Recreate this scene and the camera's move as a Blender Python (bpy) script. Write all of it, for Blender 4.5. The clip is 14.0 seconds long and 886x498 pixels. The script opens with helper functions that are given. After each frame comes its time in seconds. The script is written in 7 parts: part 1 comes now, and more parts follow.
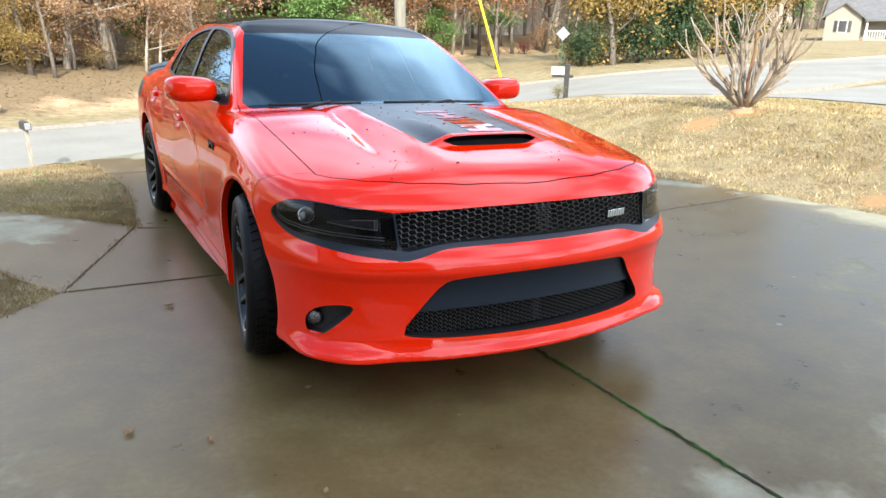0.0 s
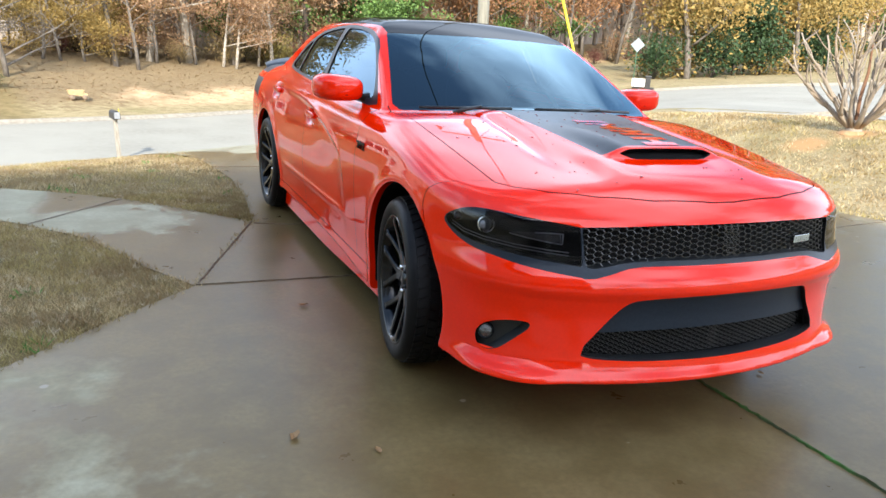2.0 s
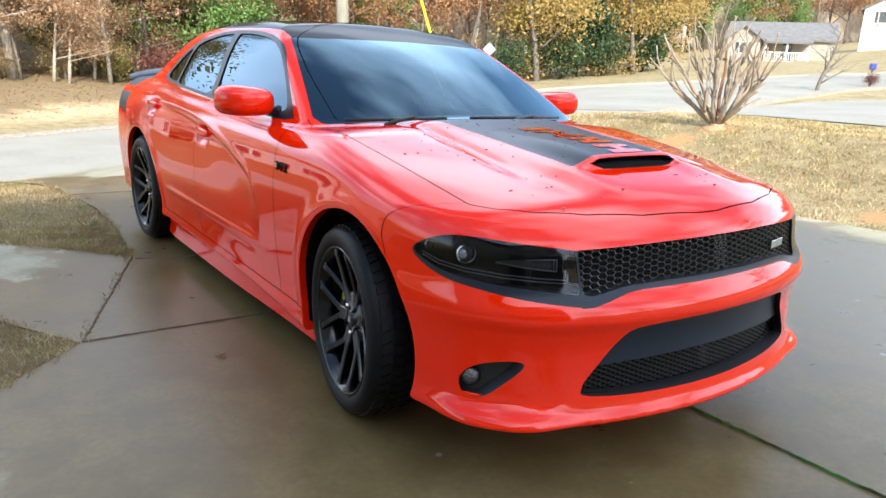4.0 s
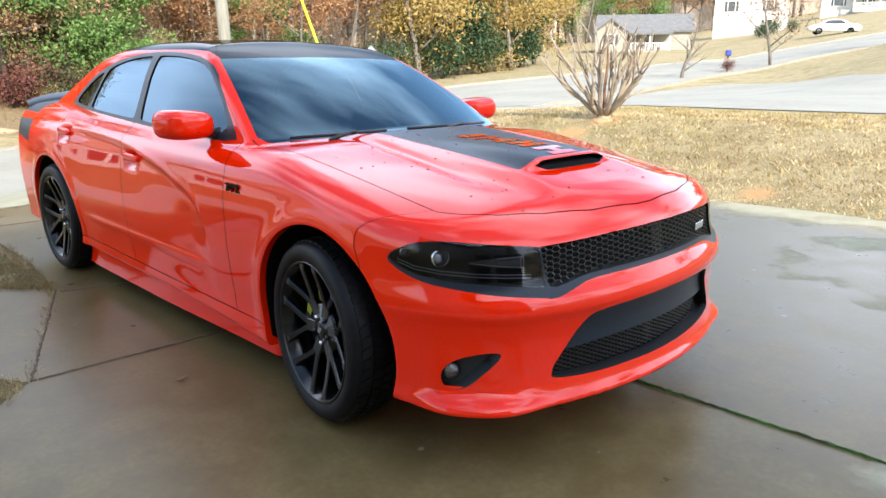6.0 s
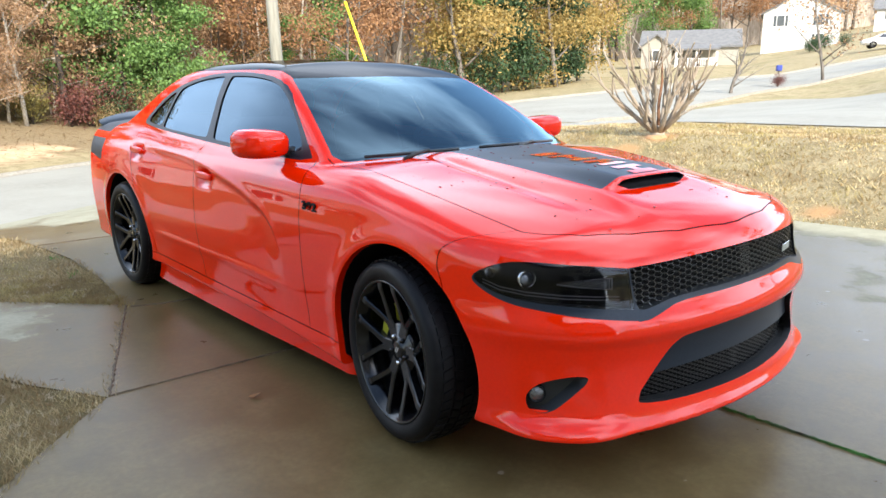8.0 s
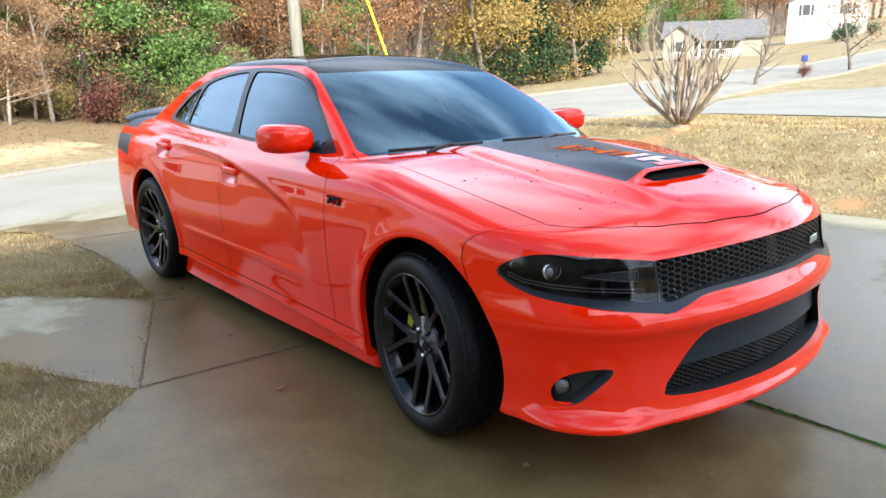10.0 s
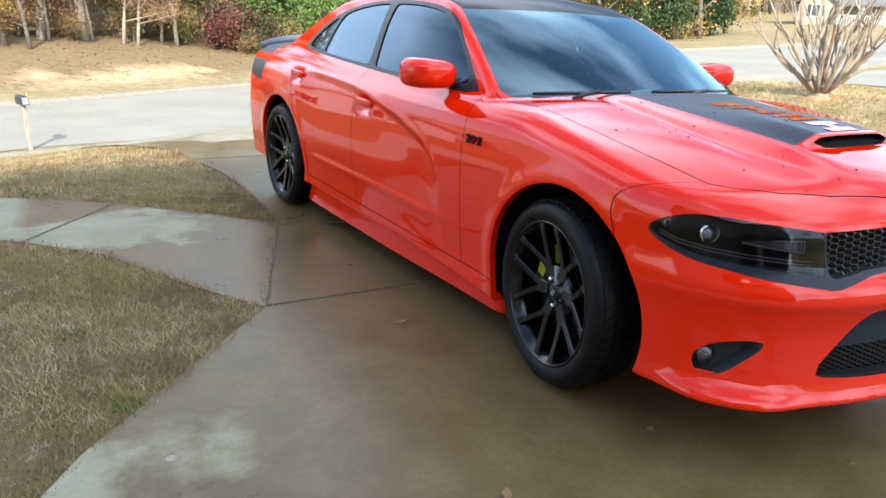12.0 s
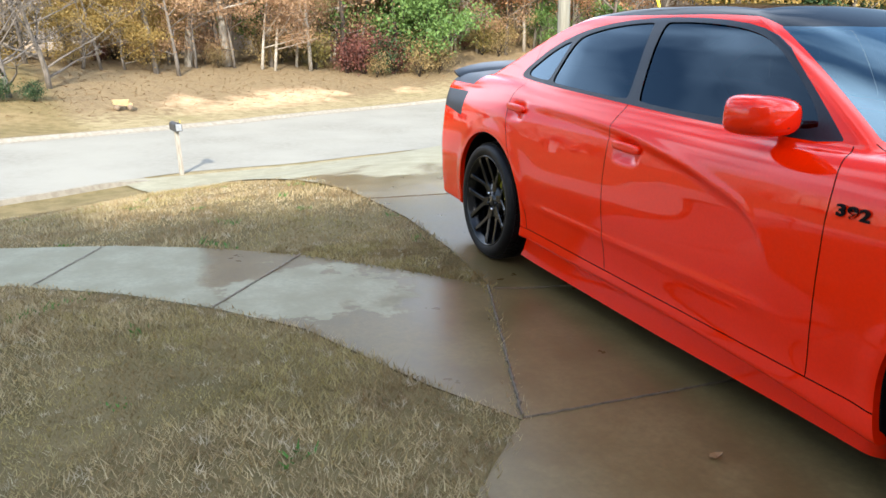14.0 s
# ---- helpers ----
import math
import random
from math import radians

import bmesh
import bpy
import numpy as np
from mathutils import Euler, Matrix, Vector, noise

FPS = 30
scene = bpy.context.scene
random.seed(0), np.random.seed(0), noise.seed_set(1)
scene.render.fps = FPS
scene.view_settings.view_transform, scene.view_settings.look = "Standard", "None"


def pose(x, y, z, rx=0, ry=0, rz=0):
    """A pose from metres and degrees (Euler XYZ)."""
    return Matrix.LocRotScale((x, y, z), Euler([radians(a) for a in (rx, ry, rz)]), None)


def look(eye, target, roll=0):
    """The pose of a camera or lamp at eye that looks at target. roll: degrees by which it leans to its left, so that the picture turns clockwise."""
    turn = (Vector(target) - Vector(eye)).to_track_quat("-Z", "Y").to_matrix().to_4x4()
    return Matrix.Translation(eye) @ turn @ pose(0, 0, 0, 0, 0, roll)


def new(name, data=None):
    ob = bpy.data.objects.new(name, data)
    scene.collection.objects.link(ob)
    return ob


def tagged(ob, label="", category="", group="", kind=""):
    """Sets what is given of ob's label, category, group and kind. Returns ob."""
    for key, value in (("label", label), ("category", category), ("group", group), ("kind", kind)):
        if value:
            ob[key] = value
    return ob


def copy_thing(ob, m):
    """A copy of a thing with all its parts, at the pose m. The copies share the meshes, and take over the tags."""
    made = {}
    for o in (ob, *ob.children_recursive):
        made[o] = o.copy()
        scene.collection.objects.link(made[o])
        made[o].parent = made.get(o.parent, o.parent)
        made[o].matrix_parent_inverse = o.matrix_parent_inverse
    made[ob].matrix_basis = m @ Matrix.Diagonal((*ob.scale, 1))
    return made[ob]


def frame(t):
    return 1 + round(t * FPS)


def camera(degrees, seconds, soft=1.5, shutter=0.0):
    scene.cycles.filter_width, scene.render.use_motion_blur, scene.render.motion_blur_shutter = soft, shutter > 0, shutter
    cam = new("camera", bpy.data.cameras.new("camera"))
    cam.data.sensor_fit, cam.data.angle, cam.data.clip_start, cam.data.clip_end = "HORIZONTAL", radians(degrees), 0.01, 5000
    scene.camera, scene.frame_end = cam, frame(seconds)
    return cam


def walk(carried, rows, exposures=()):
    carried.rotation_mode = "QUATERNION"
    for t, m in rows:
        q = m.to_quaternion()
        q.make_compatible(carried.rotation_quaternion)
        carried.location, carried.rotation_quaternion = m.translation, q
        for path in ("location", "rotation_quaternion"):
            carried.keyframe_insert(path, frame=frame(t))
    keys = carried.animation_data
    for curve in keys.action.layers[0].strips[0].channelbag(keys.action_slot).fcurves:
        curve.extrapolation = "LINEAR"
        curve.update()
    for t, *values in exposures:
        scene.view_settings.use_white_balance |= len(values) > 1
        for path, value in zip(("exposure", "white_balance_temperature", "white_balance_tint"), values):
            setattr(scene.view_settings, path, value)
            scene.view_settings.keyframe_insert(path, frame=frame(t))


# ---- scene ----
cam = camera(63.0, 14.0)
EXPOSURE = 1.76
PATH = [
    (0, (-1.643, -3.094, 1.371), (-0.716, -1.408, 0.825), 1.8),
    (0.5, (-1.642, -3.063, 1.369), (-0.736, -1.396, 0.734), 1.9),
    (1, (-1.695, -3.035, 1.358), (-0.71, -1.375, 0.834), 3.7),
    (1.5, (-1.864, -2.898, 1.353), (-0.965, -1.157, 0.95), 3.9),
    (2, (-2.0, -2.789, 1.345), (-1.203, -1.036, 0.806), 3.9),
    (2.5, (-2.032, -2.702, 1.349), (-1.501, -0.849, 0.817), 4.3),
    (3, (-2.01, -2.523, 1.329), (-1.432, -0.696, 0.756), 0.5),
    (3.5, (-1.963, -2.364, 1.324), (-1.176, -0.64, 0.683), 3.7),
    (3.7, (-2.023, -2.28, 1.312), (-0.959, -0.67, 0.786), 4.3),
    (5.8, (-2.411, -2.287, 1.358), (-1.154, -0.801, 0.896), -0.6),
    (6, (-2.429, -2.239, 1.361), (-1.076, -0.85, 0.871), 0.1),
    (6.5, (-2.447, -2.175, 1.344), (-0.995, -0.955, 0.711), 0.6),
    (7, (-2.479, -2.142, 1.359), (-1.066, -0.858, 0.764), -0.1),
    (7.5, (-2.51, -2.122, 1.377), (-1.141, -0.734, 0.931), 0.6),
    (8, (-2.515, -2.118, 1.367), (-1.238, -0.644, 0.921), -0.3),
    (8.2, (-2.515, -2.123, 1.367), (-1.243, -0.646, 0.921), -0.3),
    (10.3, (-2.536, -2.117, 1.366), (-1.33, -0.592, 0.896), -1.2),
    (10.5, (-2.538, -2.131, 1.366), (-1.384, -0.57, 0.886), -1.1),
    (11, (-2.567, -2.122, 1.371), (-1.433, -0.542, 0.901), -0.4),
    (11.5, (-2.621, -2.094, 1.354), (-1.496, -0.514, 0.867), 0.7),
    (12, (-2.652, -1.98, 1.329), (-1.646, -0.359, 0.73), 2.9),
    (12.5, (-2.562, -1.715, 1.367), (-1.663, 0.021, 0.947), -1.1),
    (13, (-2.584, -1.436, 1.315), (-1.888, 0.358, 0.771), 2.4),
    (13.5, (-2.787, -1.145, 1.31), (-1.879, 0.576, 0.849), 4.3),
    (14, (-2.855, -0.898, 1.327), (-2.122, 0.876, 0.765), 1.4),
]
walk(cam, [(t, look(eye, target, roll)) for t, eye, target, roll in PATH], [(0, EXPOSURE, 6650, 9), (14, EXPOSURE, 6650, 9)])

# ---- world, sun ----
SUN_DIR = Vector((-0.35, -0.78, 0.50)).normalized()      # towards the sun, behind the house
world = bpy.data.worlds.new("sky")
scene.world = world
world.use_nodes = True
wn, wl = world.node_tree.nodes, world.node_tree.links
wn.clear()
sky = wn.new("ShaderNodeTexSky")
sky.sky_type, sky.sun_disc = "NISHITA", False
sky.sun_elevation = math.asin(SUN_DIR.z)
sky.sun_rotation = math.atan2(SUN_DIR.x, SUN_DIR.y)
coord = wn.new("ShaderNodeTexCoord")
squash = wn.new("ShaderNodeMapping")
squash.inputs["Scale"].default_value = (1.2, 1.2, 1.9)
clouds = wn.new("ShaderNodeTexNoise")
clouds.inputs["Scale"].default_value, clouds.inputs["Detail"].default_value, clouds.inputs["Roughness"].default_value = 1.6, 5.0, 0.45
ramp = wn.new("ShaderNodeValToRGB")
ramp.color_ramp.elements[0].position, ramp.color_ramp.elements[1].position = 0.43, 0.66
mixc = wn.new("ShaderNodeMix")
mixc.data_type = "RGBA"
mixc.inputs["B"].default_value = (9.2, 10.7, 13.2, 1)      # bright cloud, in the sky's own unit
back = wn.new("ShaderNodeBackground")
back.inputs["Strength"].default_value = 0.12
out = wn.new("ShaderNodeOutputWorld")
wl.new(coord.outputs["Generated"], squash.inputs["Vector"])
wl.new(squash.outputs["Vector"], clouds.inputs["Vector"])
cloud_bias = wn.new("ShaderNodeVectorMath")                    # added bias: unseen cloud thickens eastwards, thins north-west, to shape glass and hood reflections
cloud_bias.operation = "DOT_PRODUCT"
cloud_bias.inputs[1].default_value = (0.09, -0.02, -0.02)
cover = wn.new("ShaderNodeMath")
wl.new(coord.outputs["Generated"], cloud_bias.inputs[0])
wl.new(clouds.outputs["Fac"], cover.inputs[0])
wl.new(cloud_bias.outputs["Value"], cover.inputs[1])
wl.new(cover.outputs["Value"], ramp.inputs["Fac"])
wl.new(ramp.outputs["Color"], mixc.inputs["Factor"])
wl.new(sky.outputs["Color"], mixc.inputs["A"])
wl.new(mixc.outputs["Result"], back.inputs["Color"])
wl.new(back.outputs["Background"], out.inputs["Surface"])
sun = new("sun", bpy.data.lights.new("sun", "SUN"))
sun.data.energy, sun.data.angle, sun.data.color = 2.6, radians(1.5), (1.0, 0.94, 0.84)
sun.matrix_world = look(SUN_DIR * 60, (0, 0, 0))


# ---- materials ----
def mat(name, color, rough=0.5, metal=0.0, color2=None, scale=8.0, bump=0.0, bump_scale=60.0, coat=0.0, spread=(0.35, 0.65),
        stretch=(1, 1, 1), spec=0.5, rough2=None, color3=None, scale3=0.8, rand=0.0, detail=6.0):
    """A principled material: two colours mixed by noise, a third by a broader noise, fine relief, and chance from object to object."""
    m = bpy.data.materials.new(name)
    m.use_nodes = True
    n, l = m.node_tree.nodes, m.node_tree.links
    b = n["Principled BSDF"]
    b.inputs["Base Color"].default_value = (*color, 1)
    b.inputs["Roughness"].default_value, b.inputs["Metallic"].default_value = rough, metal
    b.inputs["Coat Weight"].default_value, b.inputs["Coat Roughness"].default_value = coat, 0.012
    b.inputs["Specular IOR Level"].default_value = spec
    m.diffuse_color = (*color, 1)
    tc = n.new("ShaderNodeTexCoord")
    mp = n.new("ShaderNodeMapping")
    mp.inputs["Scale"].default_value = stretch
    l.new(tc.outputs["Object"], mp.inputs["Vector"])
    last = None

    def noise_node(sc, det):
        t = n.new("ShaderNodeTexNoise")
        t.inputs["Scale"].default_value, t.inputs["Detail"].default_value = sc, det
        l.new(mp.outputs["Vector"], t.inputs["Vector"])
        r = n.new("ShaderNodeMapRange")
        r.inputs["From Min"].default_value, r.inputs["From Max"].default_value = spread
        l.new(t.outputs["Fac"], r.inputs["Value"])
        return r.outputs["Result"]

    def blend(fac, first, second):
        x = n.new("ShaderNodeMix")
        x.data_type = "RGBA"
        l.new(fac, x.inputs["Factor"])
        if isinstance(first, tuple):
            x.inputs["A"].default_value = (*first, 1)
        else:
            l.new(first, x.inputs["A"])
        x.inputs["B"].default_value = (*second, 1)
        return x.outputs["Result"]

    if color2:
        f = noise_node(scale, detail)
        last = blend(f, color, color2)
        if rough2 is not None:
            rr = n.new("ShaderNodeMapRange")
            rr.inputs["To Min"].default_value, rr.inputs["To Max"].default_value = rough, rough2
            l.new(f, rr.inputs["Value"])
            l.new(rr.outputs["Result"], b.inputs["Roughness"])
    if color3:
        last = blend(noise_node(scale3, 3.0), last if last else color, color3)
    if rand and last:
        oi = n.new("ShaderNodeObjectInfo")
        hs = n.new("ShaderNodeHueSaturation")
        rr = n.new("ShaderNodeMapRange")
        rr.inputs["To Min"].default_value, rr.inputs["To Max"].default_value = 1 - rand, 1 + rand
        l.new(oi.outputs["Random"], rr.inputs["Value"])
        l.new(rr.outputs["Result"], hs.inputs["Value"])
        l.new(last, hs.inputs["Color"])
        last = hs.outputs["Color"]
    if last:
        l.new(last, b.inputs["Base Color"])
    if bump:
        t = n.new("ShaderNodeTexNoise")
        t.inputs["Scale"].default_value, t.inputs["Detail"].default_value = bump_scale, 5.0
        l.new(mp.outputs["Vector"], t.inputs["Vector"])
        bp = n.new("ShaderNodeBump")
        bp.inputs["Strength"].default_value, bp.inputs["Distance"].default_value = bump, 0.01
        l.new(t.outputs["Fac"], bp.inputs["Height"])
        l.new(bp.outputs["Normal"], b.inputs["Normal"])
    return m


def leaf_mat(name, c1, c2, c3):
    """Foliage: colour by leaf clump, some light passing through."""
    m = bpy.data.materials.new(name)
    m.use_nodes = True
    n, l = m.node_tree.nodes, m.node_tree.links
    b = n["Principled BSDF"]
    g = n.new("ShaderNodeNewGeometry")
    r = n.new("ShaderNodeValToRGB")
    r.color_ramp.elements[0].color, r.color_ramp.elements[1].color = (*c1, 1), (*c3, 1)
    e = r.color_ramp.elements.new(0.5)
    e.color = (*c2, 1)
    l.new(g.outputs["Random Per Island"], r.inputs["Fac"])
    l.new(r.outputs["Color"], b.inputs["Base Color"])
    b.inputs["Roughness"].default_value = 0.7
    tr = n.new("ShaderNodeBsdfTranslucent")
    l.new(r.outputs["Color"], tr.inputs["Color"])
    mx = n.new("ShaderNodeMixShader")
    mx.inputs["Fac"].default_value = 0.3
    l.new(b.outputs["BSDF"], mx.inputs[1])
    l.new(tr.outputs["BSDF"], mx.inputs[2])
    l.new(mx.outputs["Shader"], n["Material Output"].inputs["Surface"])
    return m


def glass_mat(name, tint, rough=0.0, through_light=0.25, ior=1.5, gloss_tint=(0.92, 0.96, 1.0)):
    """Tinted glass: a gloss that grows at the edge over a coloured see-through."""
    m = bpy.data.materials.new(name)
    m.use_nodes = True
    n, l = m.node_tree.nodes, m.node_tree.links
    n.remove(n["Principled BSDF"])
    t = n.new("ShaderNodeBsdfTransparent")
    t.inputs["Color"].default_value = (*[c * through_light for c in tint], 1)
    g = n.new("ShaderNodeBsdfGlossy")
    g.inputs["Roughness"].default_value = rough
    g.inputs["Color"].default_value = (*gloss_tint, 1)
    f = n.new("ShaderNodeFresnel")
    f.inputs["IOR"].default_value = ior
    mx = n.new("ShaderNodeMixShader")
    l.new(f.outputs["Fac"], mx.inputs["Fac"])
    l.new(t.outputs["BSDF"], mx.inputs[1])
    l.new(g.outputs["BSDF"], mx.inputs[2])
    l.new(mx.outputs["Shader"], n["Material Output"].inputs["Surface"])
    return m


RED = mat("red_paint", (0.88, 0.0190, 0.0008), 0.45, 0.0, (0.84, 0.0175, 0.0008), 90, coat=1.0, spec=0.0)
BLACK_GLOSS = mat("black_paint", (0.005, 0.006, 0.008), 0.3, 0.0, (0.007, 0.008, 0.010), 60, coat=0.4, spec=0.0)
# blue put into the base, as the sky the satin reflects
BLACK_SATIN = mat("satin_black", (0.013, 0.019, 0.029), 0.34, 0.0, (0.017, 0.024, 0.035), 120, bump=0.02, bump_scale=500, spec=0.25)
BLACK_PLASTIC = mat("black_plastic", (0.009, 0.010, 0.011), 0.5, 0.0, (0.013, 0.014, 0.015), 150, bump=0.06, bump_scale=700)
# near-black with gloss cut: the dark of gaps and recesses put into colour
SHADOW_GAP = mat("shadow_gap_black", (0.004, 0.004, 0.004), 0.8, 0.0, (0.007, 0.006, 0.006), 20, spec=0.08)
RUBBER = mat("rubber", (0.003, 0.003, 0.004), 0.5, 0.0, (0.006, 0.006, 0.007), 35, bump=0.08, bump_scale=400, spec=0.2)
WHEEL_BLACK = mat("gloss_black_alloy", (0.003, 0.0033, 0.004), 0.2, 0.0, (0.004, 0.0045, 0.006), 50, coat=0.0, spec=0.45)
CHROME = mat("chrome", (0.8, 0.81, 0.83), 0.08, 1.0, (0.7, 0.7, 0.72), 40)
STEEL = mat("brake_steel", (0.10, 0.10, 0.10), 0.35, 1.0, (0.07, 0.065, 0.065), 30)
YELLOW = mat("caliper_paint", (0.33, 0.32, 0.015), 0.35, 0.0, (0.37, 0.35, 0.02), 30, coat=0.5)
# gloss coloured blue, windshield index raised: a bluer, stronger sky reflection put in
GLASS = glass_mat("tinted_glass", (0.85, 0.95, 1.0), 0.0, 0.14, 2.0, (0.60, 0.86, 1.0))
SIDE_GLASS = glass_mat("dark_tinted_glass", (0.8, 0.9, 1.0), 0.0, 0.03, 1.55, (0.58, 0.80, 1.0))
BRIGHT = mat("bright_trim", (0.62, 0.63, 0.65), 0.18, 1.0, (0.52, 0.53, 0.55), 40)
LENS = glass_mat("smoked_lens", (0.95, 0.95, 1.0), 0.0, 0.62, 1.45)
CABIN = mat("cabin_trim", (0.02, 0.02, 0.022), 0.7, 0.0, (0.03, 0.03, 0.032), 60, bump=0.05, bump_scale=300)


# ---- small mesh helpers ----
def part(name, bm, material, parent=None, label="", smooth=False):
    """Links a bmesh as one mesh object under a thing or a part."""
    me = bpy.data.meshes.new(name)
    bm.to_mesh(me)
    bm.free()
    if smooth:
        me.polygons.foreach_set("use_smooth", [True] * len(me.polygons))
    me.materials.append(material)
    ob = new(name, me)
    ob.parent = parent
    if label:
        tagged(ob, label)
    return ob


def box(bm, lo, hi, bevel=0.0):
    c = [(a + b) / 2 for a, b in zip(lo, hi)]
    d = [max(1e-4, b - a) for a, b in zip(lo, hi)]
    r = bmesh.ops.create_cube(bm, size=1, matrix=Matrix.Translation(c) @ Matrix.Diagonal((*d, 1)))
    if bevel:
        es = list({e for v in r["verts"] for e in v.link_edges})
        bmesh.ops.bevel(bm, geom=es, offset=bevel, segments=2, affect="EDGES", profile=0.5)
    return r["verts"]


def tube(bm, pts, radii, sides=8):
    """A tapered tube along points."""
    pts = [Vector(p) for p in pts]
    rings = []
    for i, p in enumerate(pts):
        d = (pts[min(i + 1, len(pts) - 1)] - pts[max(i - 1, 0)]).normalized()
        q = d.to_track_quat("Z", "Y")
        r = radii[i] if hasattr(radii, "__len__") else radii
        rings.append([bm.verts.new(p + q @ Vector((r * math.cos(2 * math.pi * k / sides), r * math.sin(2 * math.pi * k / sides), 0))) for k in range(sides)])
    for a, b in zip(rings, rings[1:]):
        for k in range(sides):
            bm.faces.new((a[k], a[(k + 1) % sides], b[(k + 1) % sides], b[k]))
    bm.faces.new(rings[0][::-1])
    bm.faces.new(rings[-1])


def lathe(bm, profile, segments=48, axis="X"):
    """Turns (radius, along) pairs about an axis."""
    rings = []
    for r, h in profile:
        ring = []
        for k in range(segments):
            c, s = math.cos(2 * math.pi * k / segments), math.sin(2 * math.pi * k / segments)
            ring.append(bm.verts.new((h, r * c, r * s) if axis == "X" else (r * c, r * s, h)))
        rings.append(ring)
    for a, b in zip(rings, rings[1:]):
        for k in range(segments):
            bm.faces.new((a[k], a[(k + 1) % segments], b[(k + 1) % segments], b[k]))


def prism(bm, outline, z0, z1):
    """An upright slab over an outline of (x, y)."""
    lo = [bm.verts.new((x, y, z0)) for x, y in outline]
    hi = [bm.verts.new((x, y, z1)) for x, y in outline]
    n = len(outline)
    bm.faces.new(hi)
    bm.faces.new(lo[::-1])
    for i in range(n):
        bm.faces.new((lo[i], lo[(i + 1) % n], hi[(i + 1) % n], hi[i]))


def sstep(a, b, v):
    t = np.clip((np.asarray(v, float) - a) / (b - a), 0, 1)
    return t * t * (3 - 2 * t)


def curve1(v, xs, ys):
    """Smooth cubic through the knots."""
    xs, ys = np.asarray(xs, float), np.asarray(ys, float)
    d = np.diff(ys) / np.diff(xs)
    m = np.empty_like(ys)
    m[0], m[-1] = d[0], d[-1]
    m[1:-1] = np.where(d[:-1] * d[1:] > 0, (d[:-1] + d[1:]) / 2, 0)
    v = np.clip(v, xs[0], xs[-1])
    i = np.clip(np.searchsorted(xs, v) - 1, 0, len(xs) - 2)
    hh = xs[i + 1] - xs[i]
    t = (v - xs[i]) / hh
    return (ys[i] * (1 + 2 * t) * (1 - t) ** 2 + m[i] * hh * t * (1 - t) ** 2 + ys[i + 1] * t * t * (3 - 2 * t) + m[i + 1] * hh * t * t * (t - 1))


def smax(a, b, k):
    d = np.clip(k - np.abs(a - b), 0, None)
    return np.maximum(a, b) + d * d / (4 * k)


def smin(a, b, k):
    return -smax(-a, -b, k)


def inside_poly(u, v, poly):
    """Signed distance to a closed outline, below nought inside."""
    d2 = np.full(np.shape(u), 1e9)
    inside = np.zeros(np.shape(u), bool)
    n = len(poly)
    for i in range(n):
        (ax, ay), (bx, by) = poly[i], poly[(i + 1) % n]
        ex, ey = bx - ax, by - ay
        wx, wy = u - ax, v - ay
        t = np.clip((wx * ex + wy * ey) / (ex * ex + ey * ey), 0, 1)
        d2 = np.minimum(d2, (wx - ex * t) ** 2 + (wy - ey * t) ** 2)
        inside ^= ((ay > v) != (by > v)) & (u < ex * (v - ay) / ((by - ay) if by != ay else 1e-9) + ax)
    return np.where(inside, -1, 1) * np.sqrt(d2)


def rounded(poly, steps=2):
    """Chaikin rounding of a closed outline."""
    for _ in range(steps):
        q = []
        for (ax, ay), (bx, by) in zip(poly, poly[1:] + poly[:1]):
            q += [(0.75 * ax + 0.25 * bx, 0.75 * ay + 0.25 * by), (0.25 * ax + 0.75 * bx, 0.25 * ay + 0.75 * by)]
        poly = q
    return poly


# ---- ground ----
def ground_z(x, y):
    """Height of the land: level at the drive, falling to the street, rising to the side lawn and the far hill."""
    s = -0.52 * x + 0.85 * y
    z = -2.2 * sstep(4.5, 16.5, s) * (1 - 0.85 * sstep(8, 30, x))
    z = z + 0.63 * sstep(4.8, 7.5, x) * (1 - sstep(5, 13, y))
    z = z + 0.055 * np.maximum(0, x - 22) + 0.12 * np.maximum(0, -s - 8) * sstep(10, 30, x)
    return z + 1.9 * sstep(27, 40, s)


DRIVE = [(-4.6, -2.6), (-3.6, -0.95), (-2.77, -0.07), (-2.56, 0.23), (-2.27, 0.54), (-2.03, 0.80), (-1.67, 1.17), (-1.14, 2.57), (-1.07, 3.3), (-1.06, 4.2),
         (-1.2, 5.3), (-1.35, 6.6), (-1.8, 8.0), (-2.1, 11.0), (-2.6, 15.0), (-3.4, 17.6), (6.6, 20.0), (5.0, 17.0), (4.2, 13.0), (3.9, 9.0), (4.0, 5.0), (4.3, 2.9), (4.8, 1.5), (5.0, 0.2), (4.95, -1.1), (4.9, -9.9), (-4.6, -9.9)]
WALKWAY = [(-1.67, 1.17), (-1.90, 1.55), (-2.24, 2.27), (-2.62, 2.69), (-3.05, 3.05), (-3.6, 3.36), (-4.6, 3.6), (-8.5, 3.7), (-8.5, 4.6), (-4.6, 4.35),
           (-3.75, 4.16), (-3.1, 4.02), (-2.6, 3.82), (-2.02, 3.47), (-1.54, 3.02), (-1.14, 2.57)]
ROAD_NEAR = [(-60, -18), (-34, -1.5), (-20, 7.5), (-12, 12.6), (-5.84, 16.45), (-2.17, 18.8), (1, 19.5), (4.4, 20.4), (9, 20), (13, 17), (17.5, 14.8), (23, 15), (29, 16), (38, 17.2), (47, 16.6), (56, 12.5), (80, 4), (125, -12)]
